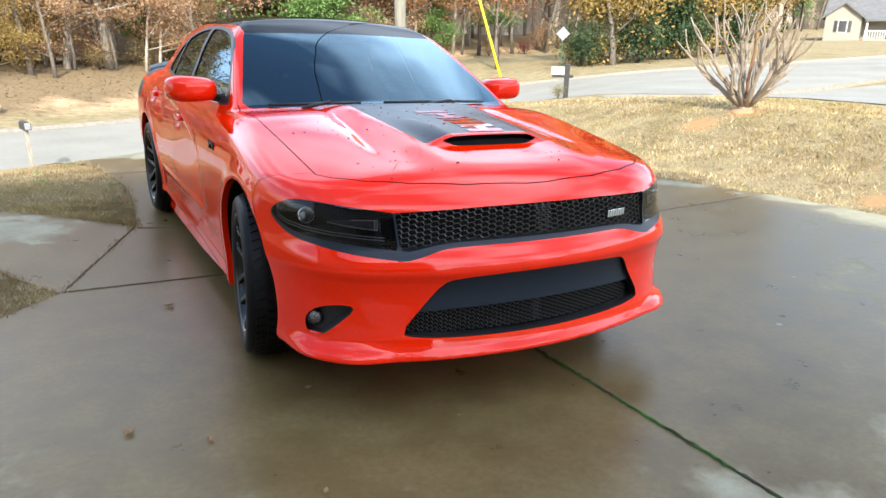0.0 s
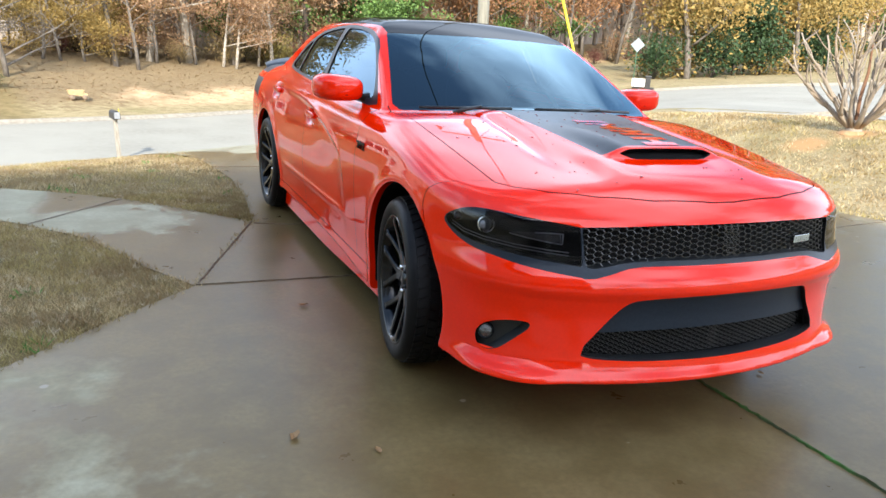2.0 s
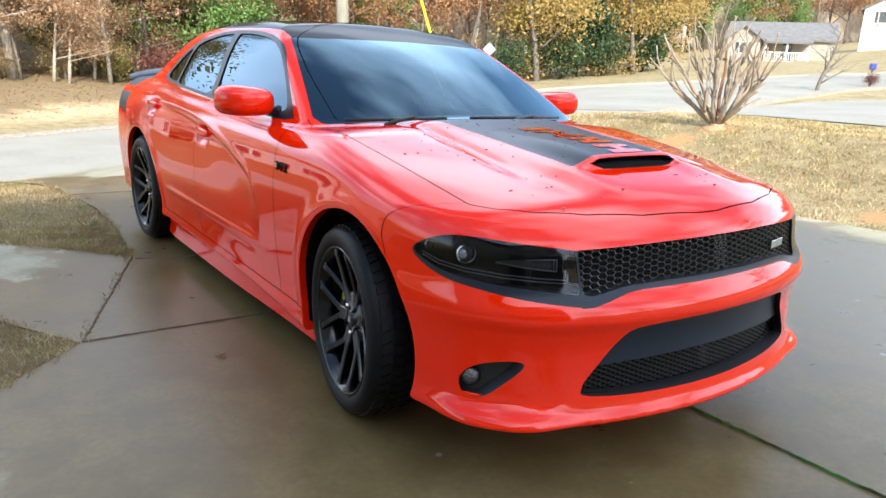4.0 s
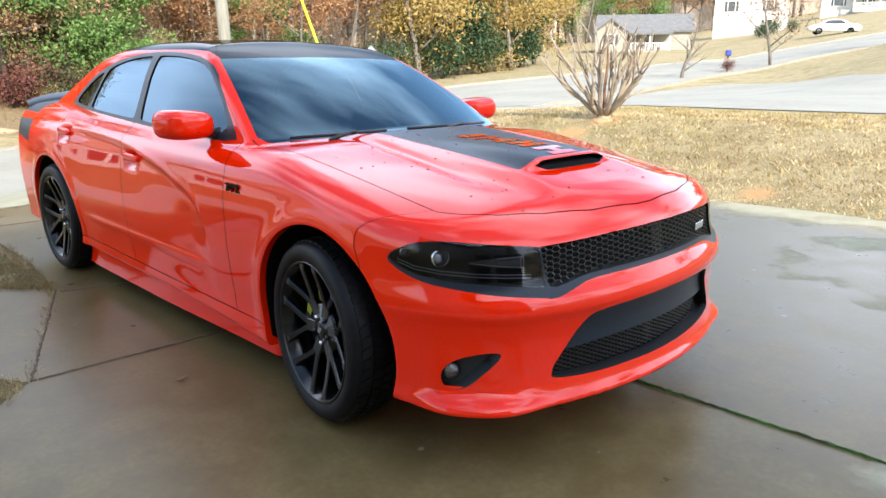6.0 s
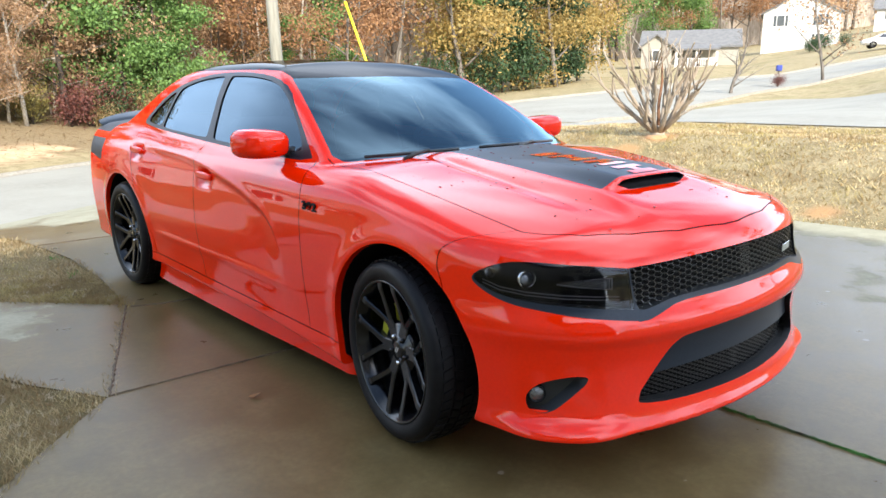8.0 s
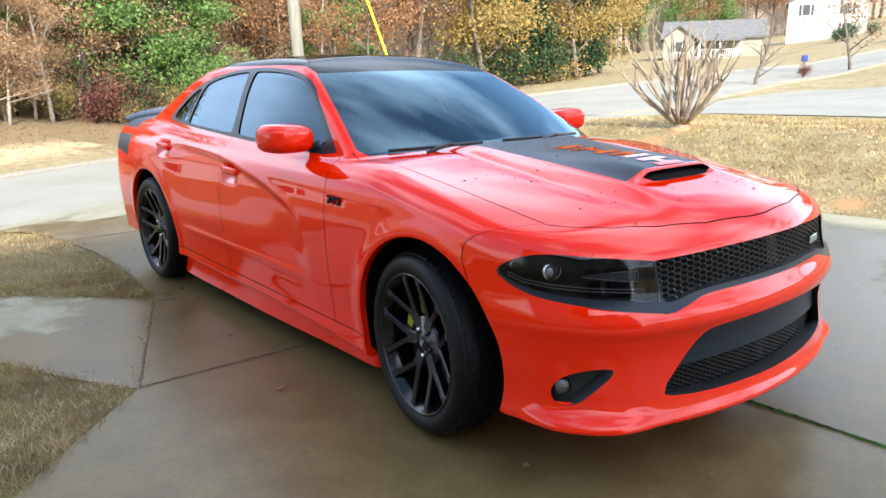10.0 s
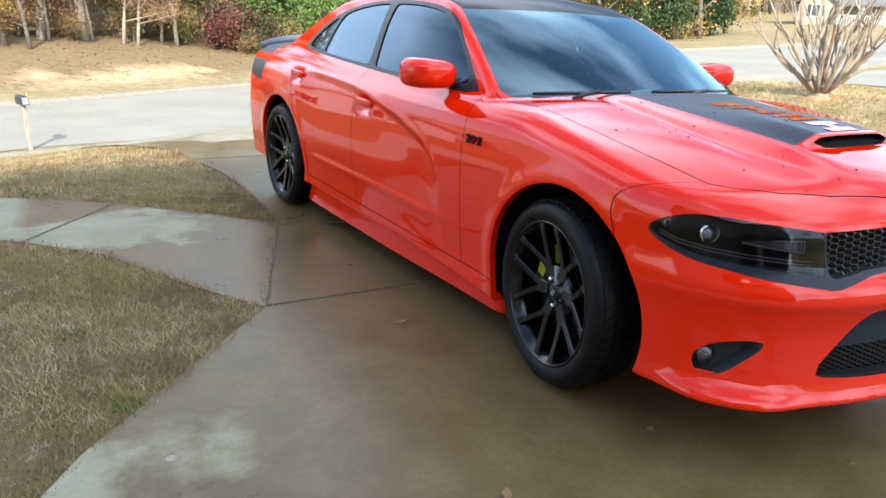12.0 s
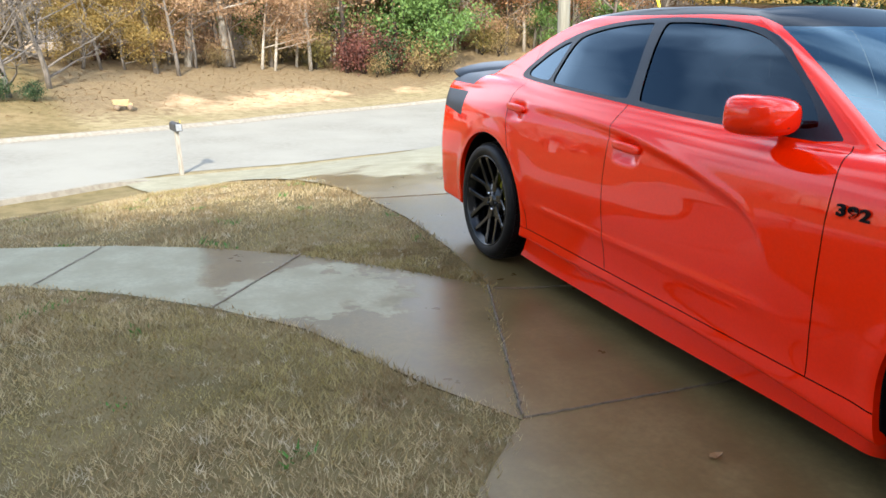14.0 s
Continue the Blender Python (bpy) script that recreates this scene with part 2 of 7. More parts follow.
ROAD_FAR = [(-64, -8), (-38, 8), (-25, 16), (-15, 21), (-7.1, 25.1), (0.1, 29), (5.6, 32.8), (12.4, 35.9), (18, 35), (22.5, 32), (26, 28.5), (31, 26.6), (40, 26), (48, 26.4), (59, 23.5), (70, 17), (95, 9), (128, -4)]
SIDE_NEAR = [(13.6, 15.0), (10.6, 9.0), (10.3, 6.0), (10.6, 3.4), (11.2, 0.0), (12, -10), (12, -40)]
SIDE_FAR = [(17.2, 14.3), (25.0, 14.6), (32.5, 12.8), (31.5, 9.2), (27.5, 5.2), (24, -8), (22, -40)]


def along(points, n, end=True):
    """n points evenly along a polyline rounded by cubics."""
    p = np.array(points, float)
    s = np.concatenate([[0], np.cumsum(np.hypot(*np.diff(p, axis=0).T))])
    t = np.linspace(0, s[-1], n)
    return np.stack([curve1(t, s, p[:, 0]), curve1(t, s, p[:, 1])], 1)


def outline(near, far, n=70):
    """The closed outline of a road laid between two edges."""
    return [tuple(p) for p in along(near, n)] + [tuple(p) for p in along(far, n)[::-1]]


ROAD_SHAPE, SIDE_SHAPE = outline(ROAD_NEAR, ROAD_FAR), outline(SIDE_NEAR, SIDE_FAR)


def sheet_mesh(name, xs, ys, z, material, keep=None):
    """A grid sheet z(x, y)."""
    gx, gy = np.meshgrid(xs, ys, indexing="ij")
    gz = z(gx, gy)
    nx, ny = gx.shape
    ids = np.arange(nx * ny).reshape(nx, ny)
    q = np.stack([ids[:-1, :-1], ids[1:, :-1], ids[1:, 1:], ids[:-1, 1:]], -1).reshape(-1, 4)
    return raw_mesh(name, np.stack([gx, gy, gz], -1).reshape(-1, 3), q, material)


def raw_mesh(name, verts, faces, material, normals=None, smooth=True):
    me = bpy.data.meshes.new(name)
    verts, faces = np.asarray(verts, float), np.asarray(faces, int)
    k = faces.shape[1]
    me.vertices.add(len(verts))
    me.vertices.foreach_set("co", verts.ravel())
    me.loops.add(faces.size)
    me.loops.foreach_set("vertex_index", faces.ravel())
    me.polygons.add(len(faces))
    me.polygons.foreach_set("loop_start", np.arange(0, faces.size, k))
    me.polygons.foreach_set("use_smooth", np.full(len(faces), smooth))
    me.update(calc_edges=True)
    me.validate()
    if normals is not None:
        me.normals_split_custom_set_from_vertices(np.asarray(normals, float).tolist())
    me.materials.append(material)
    return me


def strip(name, near, far, lift, material, n=90, across=8):
    """A road laid over the land between two edges."""
    a, b = along(near, n), along(far, n)
    t = np.linspace(0, 1, across)[None, :, None]
    p = a[:, None] * (1 - t) + b[:, None] * t
    z = ground_z(p[..., 0], p[..., 1]) + lift
    ids = np.arange(n * across).reshape(n, across)
    q = np.stack([ids[:-1, :-1], ids[1:, :-1], ids[1:, 1:], ids[:-1, 1:]], -1).reshape(-1, 4)
    return new(name, raw_mesh(name, np.concatenate([p, z[..., None]], -1).reshape(-1, 3), q, material))


# ---- the car: one smooth implicit shape, cut into its panels ----
# The car stands along y with its nose at -y; y = 0 is the front axle, a is the distance from the middle plane.
WHEELBASE, TYRE_R = 3.052, 0.362
ARCHES = ((-0.035, 0.360, 0.432), (3.045, 0.365, 0.422))      # y, z and radius of the wheel openings


def body_top(a, y):
    zc = curve1(y, [-1.05, -0.95, -0.825, -0.675, -0.5, -0.2, 0.1, 0.36, 0.8, 1.8, 2.9, 3.4, 3.7, 3.98, 4.15],
                [0.77, 0.835, 0.893, 0.930, 0.958, 0.995, 1.026, 1.048, 1.045, 1.075, 1.125, 1.140, 1.138, 1.125, 1.09])
    fall = curve1(y, [-1.0, -0.5, 0.5, 1.2, 3.0, 4.1], [0.15, 0.13, 0.045, 0.05, 0.07, 0.10])
    dome = 0.022 * (1 - sstep(0.30, 0.46, a)) * sstep(-0.82, -0.42, y) * (1 - sstep(0.3, 0.6, y))
    scoop = 0.034 * (1 - sstep(0.17, 0.31, a)) * sstep(-0.512, -0.484, y) * (1 - sstep(-0.40, 0.22, y))
    dip = -0.006 * (1 - sstep(0.14, 0.30, a)) * sstep(-0.74, -0.53, y) * (1 - sstep(-0.515, -0.484, y))
    crease = 0.007 * np.exp(-((a - 0.50 + 0.10 * (y + 0.5)) / 0.035) ** 2) * sstep(-0.6, -0.2, y) * (1 - sstep(0.25, 0.5, y))
    return zc - fall * a ** 2.5 + dome + scoop + dip - crease


def side_width(y, z):
    w0 = curve1(y, [-0.6, -0.3, 0.0, 0.5, 1.2, 2.0, 2.6, 3.05, 3.5, 3.9, 4.15], [0.945, 0.957, 0.960, 0.955, 0.945, 0.944, 0.948, 0.957, 0.950, 0.925, 0.89])
    pr = curve1(z, [0.10, 0.16, 0.22, 0.30, 0.45, 0.60, 0.74, 0.84, 0.92, 1.0, 1.06, 1.12, 1.2],
                [-0.070, -0.046, -0.028, -0.030, -0.016, -0.003, 0.0, -0.006, -0.022, -0.060, -0.105, -0.16, -0.25])
    line = curve1(y, [0.80, 0.92, 1.18, 1.52, 1.87, 2.42, 2.95], [0.55, 0.73, 0.84, 0.912, 0.958, 0.985, 0.99])
    door = sstep(0.82, 1.05, y) * (1 - sstep(2.35, 2.80, y))
    under = line - z
    hollow = door * (-0.017 * sstep(-0.005, 0.05, under) * (1 - sstep(0.12, 0.46, under)) + 0.004 * np.exp(-(under / 0.02) ** 2))
    hollow = hollow + 0.006 * sstep(0.7, 1.0, y) * (1 - sstep(2.3, 2.6, y)) * np.exp(-((z - 0.452) / 0.022) ** 2)
    for hy, hz in ((1.722, 0.868), (2.765, 0.942)):
        hollow = hollow - 0.020 * np.exp(-((y - hy) / 0.078) ** 4 - ((z - hz) / 0.046) ** 4)
    flare = 0.0
    for wy, wz, wr in ARCHES:
        r = np.hypot(y - wy, z - wz)
        flare = flare + 0.010 * np.exp(-((r - wr - 0.015) / 0.045) ** 2)
    return w0 + pr + hollow + flare


def nose(a, z):
    n = curve1(z, [0.10, 0.16, 0.20, 0.235, 0.28, 0.33, 0.45, 0.53, 0.575, 0.61, 0.66, 0.72, 0.78, 0.82, 0.885, 0.95, 1.05],
               [0.08, 0.03, -0.02, -0.035, -0.012, 0.0, 0.006, -0.008, -0.026, -0.018, 0.014, 0.030, 0.040, 0.062, 0.125, 0.24, 0.5])
    return -0.945 + 0.27 * a ** 2 + 0.46 * a ** 10 + n


def tail(a, z):
    n = curve1(z, [0.15, 0.3, 0.5, 0.62, 0.8, 0.95, 1.1, 1.2], [-0.10, -0.02, 0.0, 0.0, -0.03, -0.05, -0.04, -0.10])
    return 4.06 - 0.10 * a ** 2 - 0.26 * a ** 12 + n


def shape(x, y, z):
    """Below nought inside the car's outer skin."""
    a = np.abs(x)
    low = smax(a - side_width(y, z), z - body_top(a, y), 0.075)
    low = smax(low, nose(a, z) - y, 0.06)
    low = smax(low, y - tail(a, z), 0.06)
    bottom = curve1(y, [-1.0, -0.6, -0.3, 0.3, 0.42, 0.7, 1.2, 2.6, 2.9, 3.4, 4.1], [0.232, 0.232, 0.232, 0.2, 0.190, 0.208, 0.228, 0.242, 0.25, 0.26, 0.26])
    low = smax(low, bottom - z, 0.02)
    gw = curve1(z, [0.9, 1.0, 1.06, 1.2, 1.32, 1.42, 1.5], [0.875, 0.850, 0.822, 0.757, 0.697, 0.630, 0.55]) - 0.055 * sstep(2.4, 3.6, y) - 0.02 * (1 - sstep(0.6, 1.6, y))
    f = smin(a - gw, np.full_like(a, 9.0), 0.01)
    screen = curve1(z, [0.9, 1.03, 1.15, 1.3, 1.42, 1.5], [0.10, 0.36, 0.615, 0.945, 1.235, 1.47]) + 0.44 * a ** 2 * curve1(z, [1.0, 1.45], [1.0, 0.55]) - y
    roof = z - (curve1(y, [0.9, 1.25, 1.6, 2.0, 2.4, 2.8, 3.2, 3.6], [1.41, 1.468, 1.505, 1.517, 1.507, 1.462, 1.374, 1.255]) - 0.115 * a ** 2.2)
    rear = y - (curve1(z, [1.0, 1.1, 1.2, 1.3, 1.4, 1.5], [3.72, 3.50, 3.26, 3.02, 2.78, 2.5]) - 0.10 * a ** 2)
    g = smax(smax(f, roof, 0.07), smax(screen, rear, 0.05), 0.035)
    return smin(low, g, 0.022)


def skin_normals(p):
    e = 1e-3
    g = np.stack([shape(p[:, 0] + e, p[:, 1], p[:, 2]) - shape(p[:, 0] - e, p[:, 1], p[:, 2]),
                  shape(p[:, 0], p[:, 1] + e, p[:, 2]) - shape(p[:, 0], p[:, 1] - e, p[:, 2]),
                  shape(p[:, 0], p[:, 1], p[:, 2] + e) - shape(p[:, 0], p[:, 1], p[:, 2] - e)], 1) / (2 * e)
    return g


def skin(cell, level=0.0):
    """The skin of the half a >= 0, as verts, normals and triangles (surface nets, pulled onto the shape)."""
    xs, ys, zs = np.arange(-2 * cell, 1.04, cell), np.arange(-1.08, 4.2, cell), np.arange(0.10, 1.54, cell)
    v = shape(*np.meshgrid(xs, ys, zs, indexing="ij")) - level
    inside = v < 0
    c = inside[:-1, :-1, :-1].astype(int)
    for i, j, k in ((1, 0, 0), (0, 1, 0), (0, 0, 1), (1, 1, 0), (1, 0, 1), (0, 1, 1), (1, 1, 1)):
        c = c + inside[i:len(xs) - 1 + i, j:len(ys) - 1 + j, k:len(zs) - 1 + k]
    cells = np.argwhere((c > 0) & (c < 8))
    ids = np.full(c.shape, -1)
    ids[tuple(cells.T)] = np.arange(len(cells))
    p = np.stack([xs[cells[:, 0]], ys[cells[:, 1]], zs[cells[:, 2]]], 1) + cell / 2
    quads = []
    for ax in range(3):
        lo, hi = [slice(None)] * 3, [slice(None)] * 3
        lo[ax], hi[ax] = slice(0, -1), slice(1, None)
        flip = inside[tuple(lo)] != inside[tuple(hi)]
        e = np.argwhere(flip)
        b, d = [(1, 2), (2, 0), (0, 1)][ax]
        e = e[(e[:, b] > 0) & (e[:, d] > 0) & (e[:, b] < c.shape[b]) & (e[:, d] < c.shape[d])]
        q = []
        for ob, od in ((0, 0), (-1, 0), (-1, -1), (0, -1)):
            s = e.copy()
            s[:, b] += ob
            s[:, d] += od
            q.append(ids[tuple(s.T)])
        q = np.stack(q, 1)
        out_first = inside[tuple(e.T)]
        q[~out_first] = q[~out_first][:, ::-1]
        quads.append(q)
    quads = np.concatenate(quads)
    quads = quads[(quads >= 0).all(1)]
    for _ in range(5):
        g = skin_normals(p)
        step = (shape(*p.T) - level)[:, None] * g / np.maximum((g * g).sum(1), 0.05)[:, None]
        p = p - np.clip(step, -cell, cell)
    g = skin_normals(p)
    g /= np.linalg.norm(g, axis=1)[:, None] + 1e-12
    t = np.concatenate([quads[:, [0, 1, 2]], quads[:, [0, 2, 3]]])
    fn = np.cross(p[t[:, 1]] - p[t[:, 0]], p[t[:, 2]] - p[t[:, 0]])
    wrong = (fn * g[t].mean(1)).sum(1) < 0
    t[wrong] = t[wrong][:, ::-1]
    return p, g, t


def cut(m, f):
    """Keeps the part of a mesh where f (one value a vertex) is below nought, cut clean along f = 0."""
    p, g, t = m
    s = f < 0
    c = s[t].sum(1)
    whole = t[c == 3]
    pair_new, tris = [], []
    for count in (1, 2):
        tt = t[c == count]
        if not len(tt):
            continue
        odd = np.argmax(s[tt] if count == 1 else ~s[tt], axis=1)
        r = np.arange(len(tt))
        i0, i1, i2 = tt[r, odd], tt[r, (odd + 1) % 3], tt[r, (odd + 2) % 3]
        tris.append((count, i0, i1, i2))
    keys = np.concatenate([np.stack([np.concatenate([i0, i0]), np.concatenate([i1, i2])], 1) for _, i0, i1, i2 in tris]) if tris else np.zeros((0, 2), int)
    ks = np.sort(keys, 1)
    uniq, inv = np.unique(ks, axis=0, return_inverse=True) if len(ks) else (ks, np.zeros(0, int))
    inv = inv.ravel()
    w = f[uniq[:, 0]] / (f[uniq[:, 0]] - f[uniq[:, 1]]) if len(uniq) else np.zeros(0)
    np_, ng = p[uniq[:, 0]] * (1 - w[:, None]) + p[uniq[:, 1]] * w[:, None], g[uniq[:, 0]] * (1 - w[:, None]) + g[uniq[:, 1]] * w[:, None]
    base, at, res = len(p), 0, [whole]
    for count, i0, i1, i2 in tris:
        n = len(i0)
        e01, e02 = inv[at:at + n] + base, inv[at + n:at + 2 * n] + base
        at += 2 * n
        if count == 1:
            res.append(np.stack([i0, e01, e02], 1))
        else:
            res += [np.stack([e01, i1, i2], 1), np.stack([e01, i2, e02], 1)]
    p, g, t = np.concatenate([p, np_]), np.concatenate([g, ng]), np.concatenate(res)
    used, back = np.unique(t, return_inverse=True)
    return p[used], g[used], back.reshape(-1, 3)


def split(m, f, gap=0.0):
    """The mesh where f < -gap and where f > gap."""
    return cut(m, f + gap), cut(m, gap - f)


def mirrored(m):
    p, g, t = m
    return p * (-1, 1, 1), g * (-1, 1, 1), t[:, ::-1]


def joined(*ms):
    p, g, t, n = [], [], [], 0
    for m in ms:
        p.append(m[0]), g.append(m[1]), t.append(m[2] + n)
        n += len(m[0])
    return np.concatenate(p), np.concatenate(g), np.concatenate(t)


def rim_of(m, vec, pick=None):
    """A flange: the open edge of a cut mesh drawn inwards along vec (or by a function of the points)."""
    p, g, t = m
    e = np.concatenate([t[:, [0, 1]], t[:, [1, 2]], t[:, [2, 0]]])
    s = np.sort(e, 1)
    u, first, count = np.unique(s, axis=0, return_index=True, return_counts=True)
    e = e[first[count == 1]]
    if pick is not None:
        mid = (p[e[:, 0]] + p[e[:, 1]]) / 2
        e = e[pick(mid)]
    used, back = np.unique(e, return_inverse=True)
    back = back.reshape(-1, 2)
    q = p[used]
    q2 = q + (vec(q) if callable(vec) else np.array(vec))
    n = len(q)
    f = np.stack([back[:, 1], back[:, 0], back[:, 0] + n, back[:, 1] + n], 1)
    return np.concatenate([q, q2]), f


def panel(name, m, material, parent, label="", both=False):
    """A cut piece of the skin as a part; both: with its mirror image in one mesh."""
    if both:
        m = joined(m, mirrored(m))
    me = raw_mesh(name, m[0], m[2], material, m[1])
    ob = new(name, me)
    ob.parent = parent
    if label:
        tagged(ob, label)
    return ob


def pair(name, m, material, parent, label=""):
    return [panel(name, k, material, parent, label) for k in (m, mirrored(m))]


car = tagged(new("car"), "glossy red four-door sedan with black roof, on the wet driveway", "car")
whole = skin(0.0125)


def coords(m):
    p = m[0]
    return np.abs(p[:, 0]), p[:, 1], p[:, 2]


whole = cut(whole, -whole[0][:, 0])                      # one half
# wheel openings
arch_f = lambda p: np.minimum(*[np.hypot(p[:, 1] - wy, p[:, 2] - wz) - wr for wy, wz, wr in ARCHES])
whole = cut(whole, np.where(whole[0][:, 0] > 0.5, -arch_f(whole[0]), -0.1))
for side in (1, -1):
    for wy, wz, wr in ARCHES:
        q, f = rim_of(whole, (-0.05, 0, 0), lambda mid: (np.abs(np.hypot(mid[:, 1] - wy, mid[:, 2] - wz) - wr) < 0.004) & (mid[:, 0] > 0.7))
        lip = new("wheel_arch_lip", raw_mesh("wheel_arch_lip", q * (side, 1, 1), f if side > 0 else f[:, ::-1], RED))
        lip.parent = car

# outlines: p runs outwards round the nose (a plus half the way back), z is height
around = lambda m: coords(m)[0] + 0.5 * (coords(m)[1] + 0.95)
LAMP = rounded([(0.670, 0.786), (0.76, 0.796), (0.88, 0.806), (1.01, 0.814), (1.11, 0.805), (1.20, 0.750), (1.15, 0.714), (1.08, 0.692), (0.98, 0.682), (0.86, 0.673), (0.74, 0.663), (0.66, 0.655), (0.642, 0.653), (0.645, 0.668), (0.662, 0.768), (0.665, 0.785)], 2)
LAMP_TRIM = rounded([(0.666, 0.786), (0.76, 0.796), (0.88, 0.806), (1.01, 0.814), (1.11, 0.805), (1.205, 0.750), (1.16, 0.703), (1.08, 0.671), (0.98, 0.659), (0.88, 0.645), (0.74, 0.631), (0.63, 0.620), (0.605, 0.620), (0.615, 0.636), (0.640, 0.655), (0.655, 0.72)], 2)
GRILLE = [(-0.2, 0.803), (0.3, 0.798), (0.658, 0.785), (0.640, 0.690), (0.630, 0.653), (0.60, 0.649), (0.55, 0.656), (0.49, 0.668), (0.43, 0.674), (0.30, 0.678), (-0.2, 0.680)]
GRILLE_TRIM = [(-0.2, 0.803), (0.3, 0.798), (0.668, 0.785), (0.642, 0.618), (0.592, 0.620), (0.53, 0.634), (0.46, 0.652), (0.40, 0.658), (0.30, 0.660), (-0.2, 0.662)]
MOUTH = rounded([(-0.5, 0.560), (0.1, 0.560), (0.40, 0.548), (0.46, 0.525), (0.52, 0.46), (0.632, 0.335), (0.55, 0.318), (0.3, 0.308), (-0.5, 0.305)], 1)
FOG = rounded([(0.80, 0.438), (0.88, 0.445), (0.985, 0.42), (1.035, 0.37), (1.02, 0.315), (0.955, 0.312), (0.88, 0.37)], 2)

face = whole


def carve(m, poly, u):
    """Splits the nose along an outline; what lies behind the front axle stays outside."""
    f = np.where(m[0][:, 1] < -0.15, inside_poly(u(m), m[0][:, 2], poly), 1.0)
    return cut(m, f), cut(m, -f)


lamp_skin, face = carve(face, LAMP, around)
lamp_edge, face = carve(face, LAMP_TRIM, around)
grille_skin, face = carve(face, GRILLE, around)
grille_edge, face = carve(face, GRILLE_TRIM, around)
mouth_skin, face = carve(face, MOUTH, around)
fog_skin, face = carve(face, FOG, around)

# greenhouse glass, in the views in which each is drawn
SCREEN = [(-0.2, 0.20), (0.45, 0.20), (0.745, 0.60), (0.765, 0.655), (0.598, 1.268), (0.45, 1.235), (0.2, 1.205), (-0.2, 1.20)]
DLO = rounded([(0.725, 1.026), (0.80, 1.085), (1.00, 1.232), (1.18, 1.350), (1.34, 1.402), (1.60, 1.430), (1.93, 1.440), (2.25, 1.424), (2.52, 1.378), (2.75, 1.298), (2.95, 1.180), (3.01, 1.122), (2.90, 1.106),
               (2.4, 1.080), (1.8, 1.052), (1.2, 1.030)], 1)
PANE_F = rounded([(0.855, 1.052), (0.875, 1.105), (1.02, 1.222), (1.20, 1.335), (1.36, 1.385), (1.60, 1.411), (1.86, 1.418), (1.90, 1.410), (1.815, 1.085), (1.78, 1.070), (1.4, 1.058)], 2)
PANE_R = rounded([(1.965, 1.405), (1.99, 1.418), (2.25, 1.402), (2.47, 1.362), (2.545, 1.325), (2.605, 1.120), (2.57, 1.104), (2.2, 1.088), (1.91, 1.075), (1.885, 1.09)], 2)
PANE_Q = rounded([(2.575, 1.315), (2.60, 1.325), (2.74, 1.268), (2.90, 1.170), (2.92, 1.140), (2.88, 1.125), (2.655, 1.112), (2.635, 1.125)], 2)
m_a = lambda m: np.abs(m[0][:, 0])
f = np.where((face[0][:, 2] > 1.02) & (face[0][:, 1] < 1.45), inside_poly(m_a(face), face[0][:, 1], SCREEN), 1.0)
# the screen is what lies on the sloping face, above the hood
a_, y_, z_ = coords(face)
ridge = z_ - (body_top(a_, y_) + 0.004)
f = np.maximum(f, -ridge)
screen_skin, face = cut(face, f), cut(face, -f)
a_, y_, z_ = coords(face)
f = np.where((a_ > 0.52) & (z_ > 1.0), inside_poly(y_, z_, DLO), 1.0)
dlo_skin, face = cut(face, f), cut(face, -f)
# black roof and rear glass
a_, y_, z_ = coords(face)
f = np.where(z_ > 1.12, np.maximum(a_ - curve1(y_, [1.2, 1.3, 2.4, 3.0, 3.6], [0.590, 0.592, 0.585, 0.54, 0.50]), y_ - 3.42), 1.0)
top_skin, face = cut(face, f), cut(face, -f)
back_f = inside_poly(np.abs(top_skin[0][:, 0]), top_skin[0][:, 1], [(-0.3, 2.66), (0.3, 2.65), (0.53, 2.62), (0.49, 3.36), (0.3, 3.40), (-0.3, 3.42)])
back_glass, top_skin = cut(top_skin, back_f), cut(top_skin, -back_f)

# panel joints
GAP = 0.0022
a_, y_, z_ = coords(face)
hood_f = inside_poly(a_, y_, [(-0.3, -0.838), (0.05, -0.836), (0.30, -0.806), (0.50, -0.748), (0.65, -0.672), (0.735, -0.590), (0.779, -0.515), (0.79, 0.10), (0.795, 0.515), (0.78, 0.80), (-0.3, 0.80)])
hood_f = np.where((z_ > 0.80) & (y_ < 0.66), hood_f, 1.0)
hood, face = split(face, hood_f, GAP)
a_, y_, z_ = coords(face)
line = curve1(z_, [0.55, 0.70, 0.774, 0.83, 0.87, 0.895, 0.96], [-0.335, -0.318, -0.292, -0.315, -0.40, -0.52, -0.60])
bumper_f = np.where(z_ > 0.5, y_ - line, y_ + 0.33)
bumper, face = split(face, bumper_f, GAP)
a_, y_, z_ = coords(face)
sill_f = np.where((y_ > 0.2) & (y_ < 2.95), z_ - curve1(y_, [0.2, 0.4, 1.2, 2.66, 2.9], [0.284, 0.286, 0.287, 0.308, 0.315]), 1.0)
sill, face = split(face, sill_f, GAP)
a_, y_, z_ = coords(face)
green = (z_ > curve1(y_, [0.5, 0.74, 1.8, 2.95, 4], [1.02, 1.035, 1.064, 1.115, 1.13])) & (y_ > 0.60)
fd = y_ - curve1(z_, [0.2, 0.32, 0.8, 0.95, 1.06], [0.645, 0.648, 0.652, 0.665, 0.72])
fender, face = split(face, np.where(green & (a_ < 0.86), np.where(y_ < 0.62, -1.0, 1.0), fd), GAP)
a_, y_, z_ = coords(face)
pillar_f = -(z_ - curve1(y_, [0.5, 0.74, 1.8, 2.95, 3.3], [1.012, 1.026, 1.056, 1.106, 1.120]))
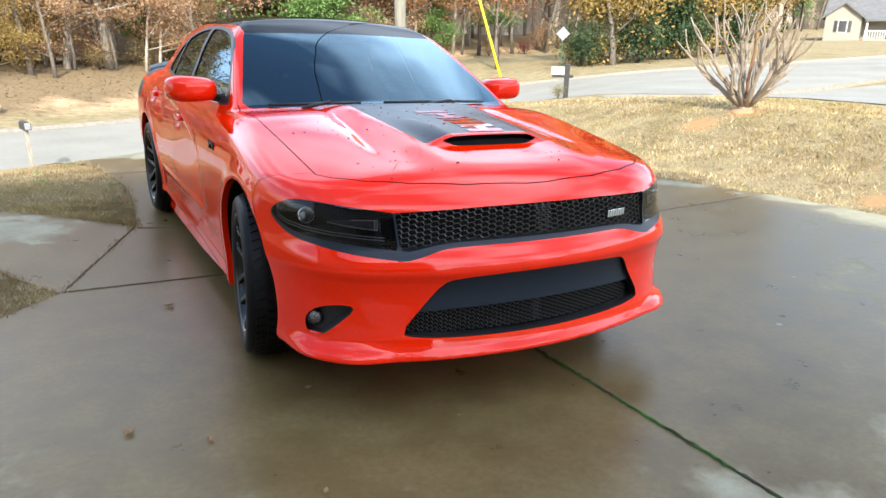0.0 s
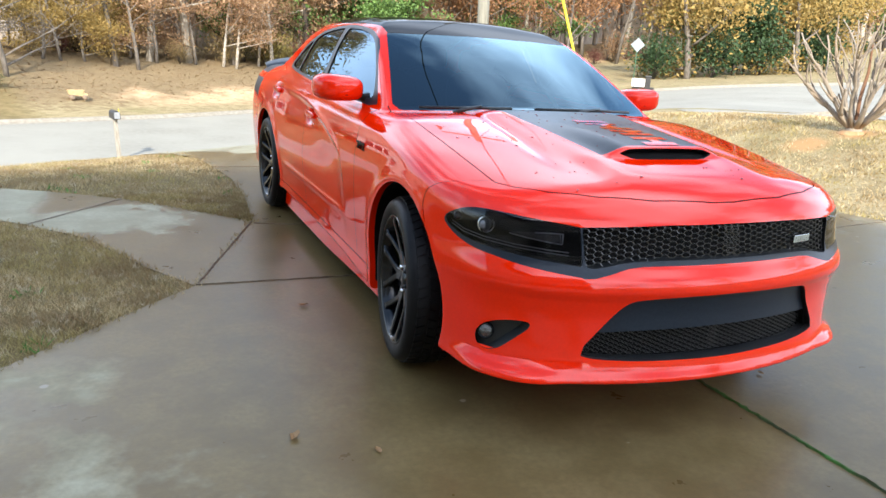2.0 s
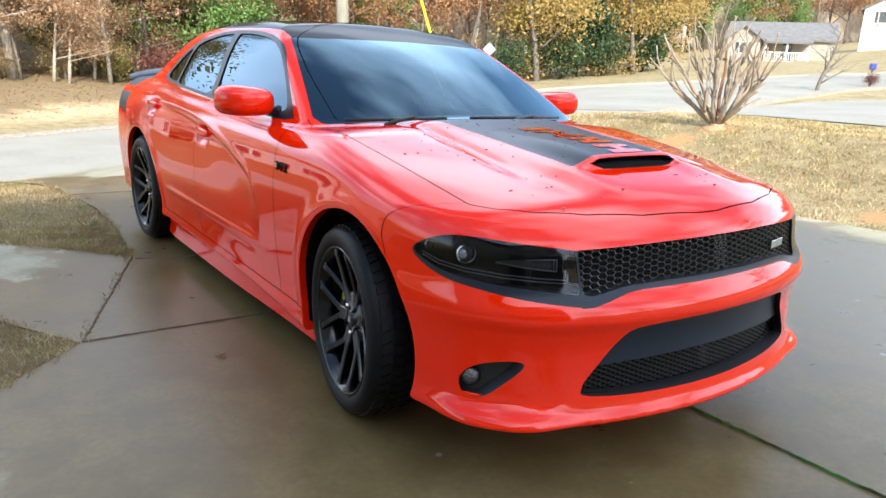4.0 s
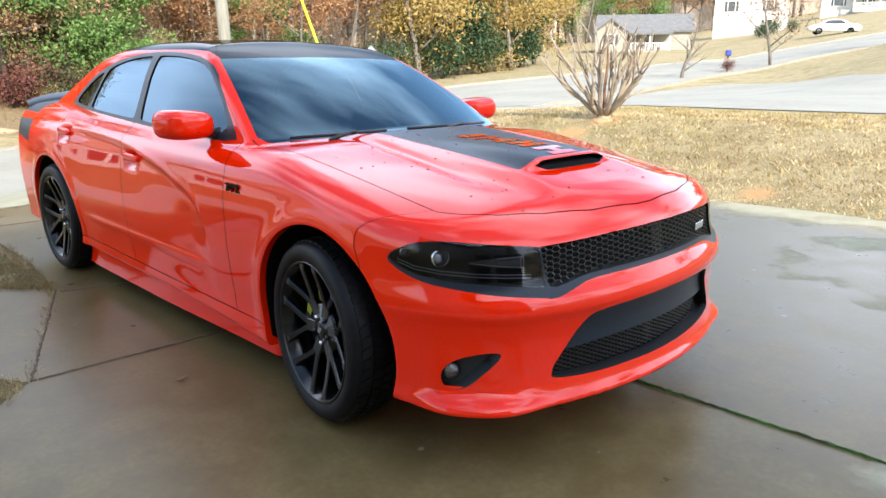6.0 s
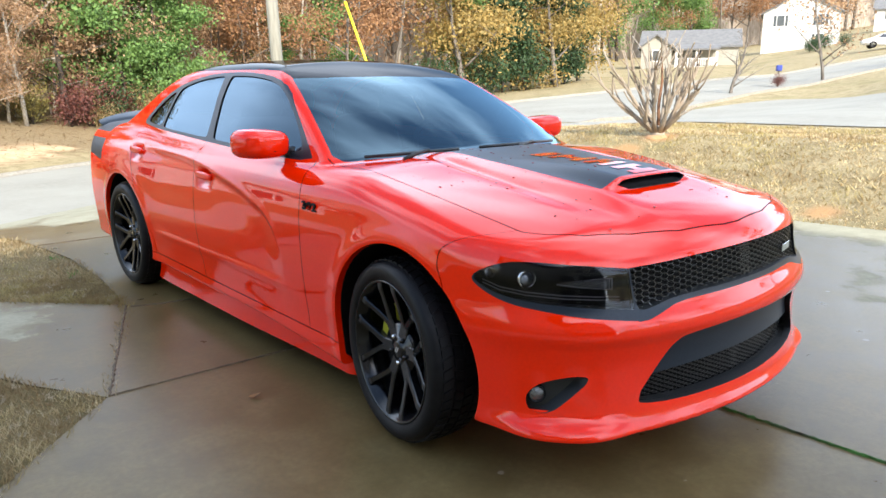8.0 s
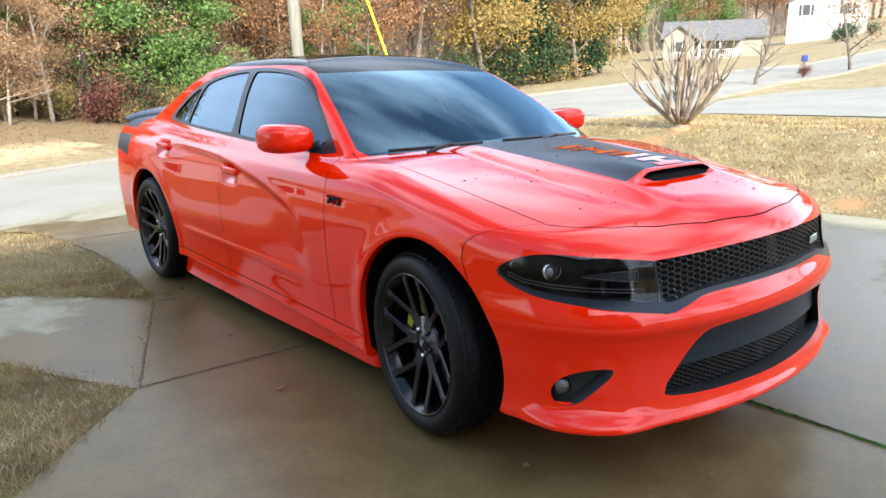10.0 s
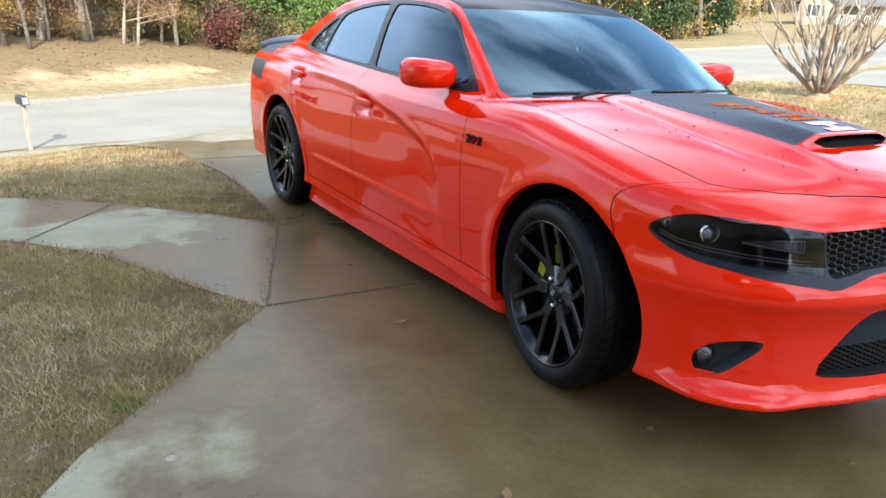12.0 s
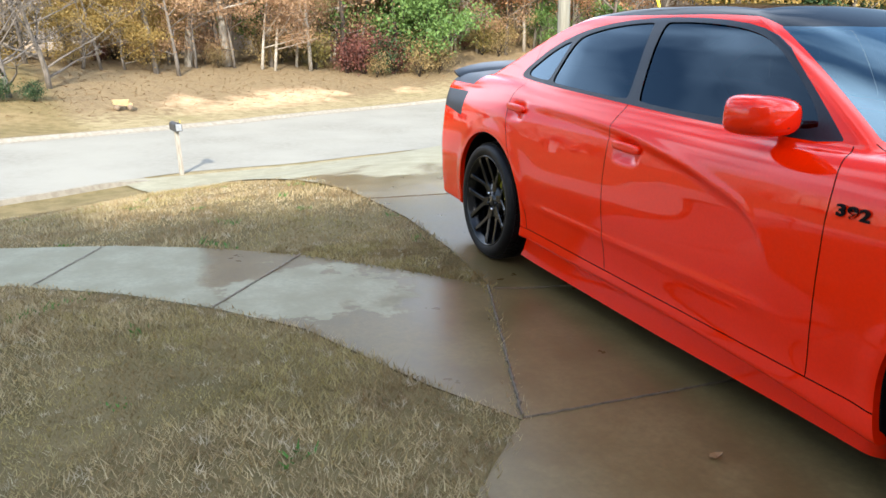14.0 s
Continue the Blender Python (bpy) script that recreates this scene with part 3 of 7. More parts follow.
pillar_f = np.maximum(pillar_f, y_ - 2.90)
pillar_f = np.where(a_ > 0.45, pillar_f, 1.0)
pillar, face = cut(face, pillar_f), cut(face, -pillar_f)
a_, y_, z_ = coords(face)
door_f = y_ - curve1(z_, [0.2, 0.44, 0.7, 1.06, 1.2], [1.80, 1.825, 1.860, 1.868, 1.87])
front_door, face = split(face, door_f, GAP)
a_, y_, z_ = coords(face)
rear_f = y_ - curve1(z_, [0.30, 0.42, 0.60, 0.86, 1.0, 1.12], [2.56, 2.58, 2.70, 2.835, 2.875, 2.90])
rear_door, quarter = split(face, rear_f, GAP)

a_, y_, z_ = coords(hood)
mouth_f = inside_poly(a_, y_, [(-0.2, -0.516), (0.10, -0.515), (0.18, -0.509), (0.245, -0.494), (0.19, -0.4905), (0.10, -0.490), (-0.2, -0.4895)])
scoop_mouth, hood = cut(hood, mouth_f), cut(hood, -mouth_f)
a_, y_, z_ = coords(hood)
stripe_f = np.maximum(a_ - curve1(y_, [-0.5, 0.0, 0.5], [0.300, 0.318, 0.335]), -0.468 - y_)
stripe, hood = cut(hood, stripe_f), cut(hood, -stripe_f)
a_, y_, z_ = coords(quarter)
band_f = np.maximum(3.475 - y_, 0.845 + 0.12 * (y_ - 3.475) - z_)
band_f = np.maximum(band_f, 0.022 - np.abs(z_ - 1.018))
band, quarter = cut(quarter, band_f), cut(quarter, -band_f)
hood_ob = panel("hood", hood, RED, car, "glossy red hood with beaded water drops", True)
bumper_ob = panel("front_bumper", bumper, RED, car, "", True)
fenders = pair("fender", fender, RED, car)
doors_f = pair("front_door", front_door, RED, car)
doors_r = pair("rear_door", rear_door, RED, car)
panel("hood_stripe", stripe, BLACK_SATIN, hood_ob, "satin black stripe decal on the hood", True)
inner = (scoop_mouth[0] + np.array((0, 0.055, -0.004)), scoop_mouth[1], scoop_mouth[2])
scoop_ob = panel("scoop_opening", inner, SHADOW_GAP, hood_ob, "black hood scoop opening", True)
q_, f_ = rim_of(scoop_mouth, (0, 0.055, -0.004), lambda mid: mid[:, 0] > 0.004)
lip = new("scoop_lip", raw_mesh("scoop_lip", np.concatenate([q_, q_ * (-1, 1, 1)]), np.concatenate([f_, f_[:, ::-1] + len(q_)]), BLACK_PLASTIC))
lip.parent = scoop_ob
panel("rear_band", band, BLACK_SATIN, car, "satin black decal band over the tail", True)
quarters = panel("rear_body", quarter, RED, car, "", True)
pair("side_sill", sill, RED, car)
pair("roof_rail", pillar, RED, car)
panel("roof", top_skin, BLACK_GLOSS, car, "gloss black roof panel", True)
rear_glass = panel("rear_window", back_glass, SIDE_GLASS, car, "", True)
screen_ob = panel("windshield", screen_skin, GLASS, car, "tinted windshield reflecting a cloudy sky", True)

# side glass and its black surround
y_, z_ = dlo_skin[0][:, 1], dlo_skin[0][:, 2]
f_f, f_r, f_q = (inside_poly(y_, z_, q) for q in (PANE_F, PANE_R, PANE_Q))
pane_f, pane_r, pane_q = (cut(dlo_skin, k) for k in (f_f, f_r, f_q))
surround = cut(dlo_skin, -np.minimum(np.minimum(f_f, f_r), f_q))


def sunk(m, d):
    return m[0] - m[1] * d, m[1], m[2]


for side, k in ((1, lambda m: m), (-1, mirrored)):
    i = 0 if side == 1 else 1
    panel("window_surround", k(surround), BLACK_SATIN, car)
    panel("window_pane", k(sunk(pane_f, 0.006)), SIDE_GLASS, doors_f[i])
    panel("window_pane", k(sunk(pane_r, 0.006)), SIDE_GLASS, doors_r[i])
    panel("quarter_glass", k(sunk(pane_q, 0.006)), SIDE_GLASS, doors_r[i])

# the dark shell behind the joints and openings
core = skin(0.03, -0.028)
core = cut(core, -core[0][:, 0])
core = cut(core, core[0][:, 2] - 1.0)
core = cut(core, np.where(core[0][:, 0] > 0.62, -0.005 - arch_f(core[0]), -0.1))
for wy in (0.0, WHEELBASE):
    q, f = rim_of(core, (-0.33, 0, 0), lambda mid: (np.abs(arch_f(mid) + 0.005) < 0.012) & (mid[:, 0] > 0.7) & (np.abs(mid[:, 1] - wy) < 0.7))
    for side in (1, -1):
        o = new("wheel_liner", raw_mesh("wheel_liner", q * (side, 1, 1), f if side > 0 else f[:, ::-1], SHADOW_GAP))
        o.parent = car
u_ = core[0][:, 0] + 0.5 * (core[0][:, 1] + 0.95)
core = cut(core, np.where(core[0][:, 1] < -0.2, -np.minimum(np.minimum(inside_poly(u_, core[0][:, 2], LAMP), inside_poly(u_, core[0][:, 2], FOG)), np.minimum(inside_poly(u_, core[0][:, 2], MOUTH), inside_poly(u_, core[0][:, 2], GRILLE))) , -1.0))
panel("underbody", core, SHADOW_GAP, car, "", True)


# ---- car details ----
def skin_at(p, z, inset=0.0):
    """The point of the nose at p (outwards round it) and height z, moved inwards."""
    p, z = np.broadcast_arrays(np.asarray(p, float), np.asarray(z, float))
    lo, hi = np.full(p.shape, -1.15), np.full(p.shape, -0.12)
    for _ in range(40):
        mid = (lo + hi) / 2
        out = shape(p - 0.5 * (mid + 0.95), mid, z) > 0
        lo, hi = np.where(out, mid, lo), np.where(out, hi, mid)
    q = np.stack([p - 0.5 * (lo + 0.95), lo, z], -1).reshape(-1, 3)
    g = skin_normals(q)
    return q - inset * g / np.linalg.norm(g, axis=1)[:, None]


def opening_rim(name, poly, depth, material, src):
    """The returned edge of an opening in the nose, drawn back into it, on both sides."""
    def pick(mid):
        return (mid[:, 1] < -0.15) & (mid[:, 0] > 1e-4) & (np.abs(inside_poly(mid[:, 0] + 0.5 * (mid[:, 1] + 0.95), mid[:, 2], poly)) < 0.003)
    q, f = rim_of(src, (0, depth, 0), pick)
    n = len(q)
    if name == "fog_pocket_rim":
        new(name, raw_mesh(name, q * (-1, 1, 1), f[:, ::-1], material)).parent = bumper_ob
        return new(name, raw_mesh(name, q, f, material))
    return new(name, raw_mesh(name, np.concatenate([q, q * (-1, 1, 1)]), np.concatenate([f, f[:, ::-1] + n]), material))


for nm, poly, depth, m_, src in (("lower_opening_rim", MOUTH, 0.06, BLACK_PLASTIC, bumper), ("fog_pocket_rim", FOG, 0.05, BLACK_PLASTIC, bumper), ("grille_rim", GRILLE, 0.05, BLACK_PLASTIC, joined(grille_edge, lamp_edge))):
    o = opening_rim(nm, poly, depth, m_, src)
    o.parent = bumper_ob

panel("grille_trim", grille_edge, BLACK_SATIN, bumper_ob, "satin black grille surround", True)
pair("lamp_trim", lamp_edge, BLACK_SATIN, bumper_ob)


def pushed(m, d):
    return m[0] + np.array((0, d, 0)), m[1], m[2]


panel("grille_backing", pushed(grille_skin, 0.045), SHADOW_GAP, bumper_ob, "", True)
panel("lower_backing", pushed(mouth_skin, 0.07), SHADOW_GAP, bumper_ob, "", True)
bar_f = 0.420 - mouth_skin[0][:, 2] - 0.04 * np.abs(mouth_skin[0][:, 0]) ** 2
bar = cut(mouth_skin, bar_f)
panel("crash_bar_cover", pushed(bar, 0.022), BLACK_SATIN, bumper_ob, "smooth black panel across the lower opening", True)
q, f = rim_of(pushed(bar, 0.022), (0, 0.045, -0.004), lambda mid: (mid[:, 2] < 0.428))
ob = new("crash_bar_lip", raw_mesh("crash_bar_lip", np.concatenate([q, q * (-1, 1, 1)]), np.concatenate([f, f[:, ::-1] + len(q)]), BLACK_SATIN))
ob.parent = bumper_ob


GRILLE_BLACK = mat("grille_black", (0.030, 0.029, 0.030), 0.3, 0.0, (0.040, 0.038, 0.040), 80, coat=0.8)


def honeycomb(name, poly, pitch, row, inset, thick, parent, zlim=(0, 9)):
    """A moulded mesh of flat hexagons that follows the nose inside an outline."""
    bm = bmesh.new()
    zs = np.arange(0.29, 0.83, row)
    us = np.arange(-0.02, 0.75, pitch)
    segs = []
    for i, z in enumerate(zs):
        off = pitch / 2 if i % 2 else 0.0
        for u in us:
            c = u + off
            a, b = (c - pitch * 0.17, z), (c + pitch * 0.17, z)
            segs += [(a, b), (b, (c + pitch * 0.33, z + row)), (a, (c - pitch * 0.33, z + row))]
    pts = np.array(segs)
    mid = pts.mean(1)
    ok = (inside_poly(mid[:, 0], mid[:, 1], poly) < -0.003) & (mid[:, 0] > -0.01) & (mid[:, 1] > zlim[0]) & (mid[:, 1] < zlim[1])
    pts = pts[ok]
    A, B = skin_at(pts[:, 0, 0], pts[:, 0, 1]), skin_at(pts[:, 1, 0], pts[:, 1, 1])
    A[:, 1] += inset
    B[:, 1] += inset
    verts, faces = [], []
    for p, q in zip(A, B):
        d = q - p
        d /= np.linalg.norm(d) + 1e-9
        s = np.cross(d, (0, 1, 0))
        s = s / (np.linalg.norm(s) + 1e-9) * thick / 2
        back = np.array((0, 0.016, 0))
        for sx in (1, -1):
            k = len(verts)
            loop = [p - s * 0.7, p + s * 0.7, q + s * 0.7, q - s * 0.7, p - s + back, p + s + back, q + s + back, q - s + back]
            verts += [v * np.array((sx, 1, 1)) for v in loop]
            faces += [[k + j for j in fc] for fc in ((0, 1, 2, 3), (0, 4, 5, 1), (3, 2, 6, 7))]
    bm.free()
    ob = new(name, raw_mesh(name, verts, faces, GRILLE_BLACK, smooth=False))
    ob.parent = parent
    return ob


honeycomb("upper_grille_mesh", GRILLE, 0.060, 0.0094, 0.010, 0.0030, bumper_ob)
honeycomb("lower_grille_mesh", MOUTH, 0.040, 0.0078, 0.046, 0.0022, bumper_ob, (0.316, 0.44))

# maker's plate on the grille: a plain bright bar
bm = bmesh.new()
c = skin_at(-0.385 * -1, 0.728)[0]
for i in range(7):
    box(bm, (0.335 + i * 0.0155, -0.006, 0.708), (0.335 + i * 0.0155 + 0.0125, 0.0, 0.737), 0.0015)
plate = part("grille_badge", bm, CHROME, bumper_ob, "small bright metal badge on the grille")
q0, q1 = skin_at(0.335 + 0.02, 0.72)[0], skin_at(0.44 + 0.02, 0.72)[0]
plate.matrix_basis = pose(0, float(q0[1]) + 0.006, 0) @ pose(0.335, 0, 0, 0, 0, math.degrees(math.atan2(q1[1] - q0[1], q1[0] - q0[0]))) @ pose(-0.335, 0, 0)

# headlights
PROJECTOR = mat("projector_glass", (0.10, 0.11, 0.13), 0.05, 0.0, (0.14, 0.15, 0.17), 30, coat=1.0)
LAMP_WHITE = mat("light_guide", (0.34, 0.33, 0.36), 0.25, 0.0, (0.26, 0.26, 0.28), 60, coat=0.6)
LAMP_GREY = mat("lamp_module", (0.045, 0.042, 0.047), 0.25, 0.0, (0.06, 0.057, 0.062), 60, coat=0.5)
for side, k in ((1, lambda m: m), (-1, mirrored)):
    back_depth = lambda q: np.stack([0 * q[:, 0], 0.006 + 0.05 * sstep(0.66, 0.80, np.abs(q[:, 0]) + 0.5 * (q[:, 1] + 0.95)), 0 * q[:, 0]], 1)
    lamp = panel("headlight", k((lamp_skin[0] + back_depth(lamp_skin[0]), lamp_skin[1], lamp_skin[2])), SHADOW_GAP, car, "smoked projector headlight with a clear lens")
    lens = panel("lens", k(lamp_skin), LENS, lamp)
    lens.visible_shadow = False
    q, f = rim_of(lamp_skin, back_depth)
    rim = new("lamp_housing", raw_mesh("lamp_housing", q * (side, 1, 1), f if side > 0 else f[:, ::-1], BLACK_PLASTIC))
    rim.parent = lamp

    def place(p, z, inset):
        v = skin_at(p, z)[0] + np.array((0, inset, 0))
        return Vector((v[0] * side, v[1], v[2]))

    def lamp_ribbon(name, low, high, inset, material, label=""):
        """A curved strip between two lines on the lamp, set back under the lens."""
        bm = bmesh.new()
        a = [bm.verts.new(place(p, z, inset)) for p, z in low]
        b = [bm.verts.new(place(p, z, inset + 0.004)) for p, z in high]
        for i in range(len(low) - 1):
            bm.faces.new((a[i], a[i + 1], b[i + 1], b[i]))
        return part(name, bm, material, lamp, label, True)

    for p, z, r in ((1.005, 0.755, 0.025), (1.118, 0.764, 0.014)):
        bm = bmesh.new()
        lathe(bm, [(r * 1.22, -0.02), (r * 1.25, 0.004), (r * 1.1, 0.008), (r, -0.006)], 28, "Z")
        o = part("projector_ring", bm, BRIGHT if r > 0.02 else LAMP_GREY, lamp, "", True)
        o.matrix_basis = Matrix.Translation(place(p, z, 0.030)) @ pose(0, 0, 0, 90, 0, 24 * side)
        bm = bmesh.new()
        bmesh.ops.create_uvsphere(bm, u_segments=24, v_segments=14, radius=r)
        o = part("projector_lens", bm, PROJECTOR, lamp, "", True)
        o.matrix_basis = Matrix.Translation(place(p, z, 0.038))
    # the lamp module: a bracket of pale strip round a grey reflector, two lines of light guide beneath
    lamp_ribbon("reflector", [(0.722, 0.724), (0.78, 0.729), (0.85, 0.736), (0.92, 0.743)], [(0.722, 0.757), (0.78, 0.757), (0.85, 0.753), (0.92, 0.745)], 0.016, LAMP_GREY)
    bm = bmesh.new()
    for path_ in ([(0.722, 0.757), (0.77, 0.757), (0.83, 0.755)], [(0.722, 0.722), (0.78, 0.727), (0.85, 0.734), (0.925, 0.743)], [(0.722, 0.721), (0.722, 0.758)], [(0.732, 0.722), (0.732, 0.757)]):
        tube(bm, [place(p, z, 0.010) for p, z in path_], 0.0026, 6)
    part("light_blade", bm, LAMP_WHITE, lamp, "pale light guide strip", True)
    bm = bmesh.new()
    for dz in (0.0, 0.010):
        tube(bm, [place(p, z + dz, 0.014) for p, z in ((0.685, 0.684), (0.78, 0.690), (0.90, 0.697), (1.02, 0.704), (1.10, 0.714), (1.15, 0.732))], 0.0022, 6)
    part("lower_strip", bm, LAMP_WHITE, lamp, "", True)

# fog lamps
FOG_GLASS = mat("fog_lens_glass", (0.26, 0.27, 0.28), 0.16, 0.8, (0.12, 0.12, 0.13), 140, bump=0.4, bump_scale=160)
for side, k in ((1, lambda m: m), (-1, mirrored)):
    fog = panel("fog_lamp", k(pushed(fog_skin, 0.05)), BLACK_PLASTIC, car, "small round fog lamp in a black pocket")
    v = skin_at(0.978, 0.372)[0]
    base = Matrix.Translation((v[0] * side, v[1] + 0.022, v[2])) @ pose(0, 0, 0, 90, 0, 38 * side)
    bm = bmesh.new()
    lathe(bm, [(0.031, -0.03), (0.031, 0.0), (0.027, 0.004), (0.025, -0.004)], 28, "Z")
    o = part("fog_ring", bm, BLACK_GLOSS, fog, "", True)
    o.matrix_basis = base
    bm = bmesh.new()
    lathe(bm, [(0.0001, 0.006), (0.014, 0.004), (0.025, -0.002)], 28, "Z")
    o = part("fog_lens", bm, FOG_GLASS, fog, "", True)
    o.matrix_basis = base

# corner blades of the front lip, one a side
for side in (1, -1):
    us = np.linspace(0.60, 1.165, 60)
    kn = np.linspace(0, 1, 7)
    kt = np.linspace(0, 1, 19)
    prof = list(zip(curve1(kt, kn, [0.006, -0.002, -0.014, -0.026, -0.031, -0.024, 0.02]), curve1(kt, kn, [0.322, 0.300, 0.281, 0.268, 0.248, 0.235, 0.233])))
    fade = np.minimum(sstep(0.60, 0.86, us), 1 - 1.0 * sstep(0.97, 1.165, us))
    rows = []
    for dy, z in prof:
        q = skin_at(us, np.full_like(us, max(z, 0.245)))
        g = skin_normals(q)
        g[:, 2] = 0
        g /= np.linalg.norm(g, axis=1)[:, None]
        q = q - g * (dy * fade)[:, None] * 1.0
        q[:, 2] = np.maximum(z, 0.240 - 0.008 * fade)
        rows.append(q * (side, 1, 1))
    v = np.stack(rows, 1)
    n, w = v.shape[:2]
    ids = np.arange(n * w).reshape(n, w)
    fc = np.stack([ids[:-1, :-1], ids[1:, :-1], ids[1:, 1:], ids[:-1, 1:]], -1).reshape(-1, 4)
    o = new("lip_blade", raw_mesh("lip_blade", v.reshape(-1, 3), fc if side < 0 else fc[:, ::-1], RED))
    o.parent = bumper_ob

# black strip added under the lip, where only dark shadow lies
bm = bmesh.new()
us = np.linspace(0, 0.9, 20)
q = skin_at(us, np.full_like(us, 0.26))
lo = [bm.verts.new((sx * p[0], p[1] + 0.14, z)) for p in q for z in (0.26, 0.20) for sx in (1,)]
ring = [bm.verts.new((-p[0], p[1] + 0.14, z)) for p in q for z in (0.26, 0.20)]
for seq in (lo, ring):
    for i in range(0, len(seq) - 2, 2):
        bm.faces.new((seq[i], seq[i + 1], seq[i + 3], seq[i + 2]))
part("chin", bm, BLACK_PLASTIC, bumper_ob, "", True)


# wheels
def make_wheel():
    """A twin-five-spoke alloy with its tyre; the outer face looks along +x, the hub is the origin."""
    w = new("wheel")
    bm = bmesh.new()
    prof = [(0.264, -0.185), (0.275, -0.205), (0.31, -0.222), (0.340, -0.222), (0.350, -0.208), (0.3555, -0.18), (0.357, -0.14), (0.357, -0.09), (0.3555, -0.05), (0.350, -0.022),
            (0.342, -0.006), (0.328, 0.003), (0.310, 0.006), (0.292, 0.002), (0.281, -0.006), (0.272, -0.018)]
    lathe(bm, prof, 72)
    tyre = part("tyre", bm, RUBBER, w, "low-profile black tyre", True)
    # tread: grooves round it and cuts across the shoulders, laid proud of the carcass
    bm = bmesh.new()
    for k in range(56):
        t0 = 2 * math.pi * k / 56
        for x0, x1, lead in ((-0.030, -0.066, 0.035), (-0.076, -0.109, -0.03), (-0.119, -0.152, 0.03), (-0.162, -0.198, -0.035)):
            r0 = 0.3635 if x0 < -0.04 and x1 > -0.19 else 0.362
            vs = []
            for rr in (0.345, r0):
                for x, dt in ((x0, 0.0), (x1, lead), (x1, lead + 0.085), (x0, 0.085)):
                    r = rr - (0.004 if x in (-0.030, -0.198) and rr > 0.355 else 0)
                    vs.append(bm.verts.new((x, r * math.cos(t0 + dt), r * math.sin(t0 + dt))))
            bm.faces.new(vs[4:8])
            for i in range(4):
                bm.faces.new((vs[i], vs[(i + 1) % 4], vs[4 + (i + 1) % 4], vs[4 + i]))
    part("tread", bm, RUBBER, tyre)
    bm = bmesh.new()
    lathe(bm, [(0.245, -0.2), (0.245, -0.06), (0.252, -0.03), (0.262, -0.022), (0.268, -0.010), (0.274, -0.002), (0.279, -0.002), (0.281, -0.010), (0.272, -0.02)], 72)
    lathe(bm, [(0.25, -0.2), (0.20, -0.17)], 72)
    rim = part("rim", bm, WHEEL_BLACK, w, "gloss black twin-spoke alloy rim", True)
    for k in range(6):
        t = math.radians(5 + 60 * k)
        for s in (-1, 1):
            bm = bmesh.new()
            # one limb of a forked arm, of bevelled section: from the hub, parting from its twin, to the rim
            secs = []
            for r, dt, wd, x in ((0.050, 0.16, 0.044, -0.052), (0.085, 0.125, 0.036, -0.050), (0.120, 0.105, 0.030, -0.046), (0.145, 0.165, 0.027, -0.040), (0.20, 0.262, 0.026, -0.026), (0.245, 0.315, 0.028, -0.012), (0.268, 0.333, 0.038, -0.010)):
                a0 = t + s * dt
                c = Vector((x, r * math.cos(a0), r * math.sin(a0)))
                tan = Vector((0, -math.sin(a0), math.cos(a0)))
                secs.append([c + tan * wd / 2 * u + Vector((v, 0, 0)) for u, v in ((-1, -0.005), (-0.72, 0.0), (0.72, 0.0), (1, -0.005), (0.85, -0.034), (-0.85, -0.034))])
            rows = [[bm.verts.new(v) for v in sec] for sec in secs]
            for a, b in zip(rows, rows[1:]):
                for i in range(6):
                    bm.faces.new((a[i], a[(i + 1) % 6], b[(i + 1) % 6], b[i]))
            bmesh.ops.recalc_face_normals(bm, faces=bm.faces)
            part("spoke", bm, WHEEL_BLACK, rim)
    bm = bmesh.new()
    lathe(bm, [(0.110, -0.09), (0.108, -0.064), (0.100, -0.0535), (0.036, -0.051), (0.034, -0.046), (0.030, -0.044), (0.0001, -0.043)], 36)
    part("hub", bm, WHEEL_BLACK, rim, "", True)
    bm = bmesh.new()
    for s in (-1, 1):
        vs = [(-0.0415, -0.010 + s * 0.006, -0.012), (-0.0415, -0.004 + s * 0.006, -0.012), (-0.0415, 0.010 + s * 0.006, 0.012), (-0.0415, 0.004 + s * 0.006, 0.012)]
        bm.faces.new([bm.verts.new(v) for v in vs])
    part("cap_mark", bm, CHROME, rim)
    for k in range(5):
        t = math.radians(54 + 72 * k)
        bm = bmesh.new()
        lathe(bm, [(0.0001, -0.040), (0.007, -0.041), (0.010, -0.047), (0.010, -0.062)], 8)
        o = part("lug_nut", bm, CHROME if k in (1, 3) else WHEEL_BLACK, rim, "", True)
        o.matrix_basis = pose(0, 0.054 * math.cos(t), 0.054 * math.sin(t))
    bm = bmesh.new()
    lathe(bm, [(0.08, -0.115), (0.172, -0.115), (0.172, -0.140), (0.08, -0.140)], 48)
    lathe(bm, [(0.0001, -0.105), (0.09, -0.105), (0.092, -0.118)], 36)
    part("brake_disc", bm, STEEL, w, "", True)
    bm = bmesh.new()
    n = 9
    rows = []
    for i in range(n):
        t = math.radians(-38 + 76 * i / (n - 1))
        rows.append([bm.verts.new((x, r * math.cos(t), r * math.sin(t))) for r, x in ((0.105, -0.085), (0.115, -0.072), (0.165, -0.070), (0.182, -0.080), (0.182, -0.16), (0.105, -0.16))])
    for a, b in zip(rows, rows[1:]):
        for i in range(6):
            bm.faces.new((a[i], a[(i + 1) % 6], b[(i + 1) % 6], b[i]))
    bm.faces.new(rows[0])
    bm.faces.new(rows[-1][::-1])
    bmesh.ops.recalc_face_normals(bm, faces=bm.faces)
    o = part("brake_caliper", bm, YELLOW, w, "yellow painted brake caliper")
    return w, o


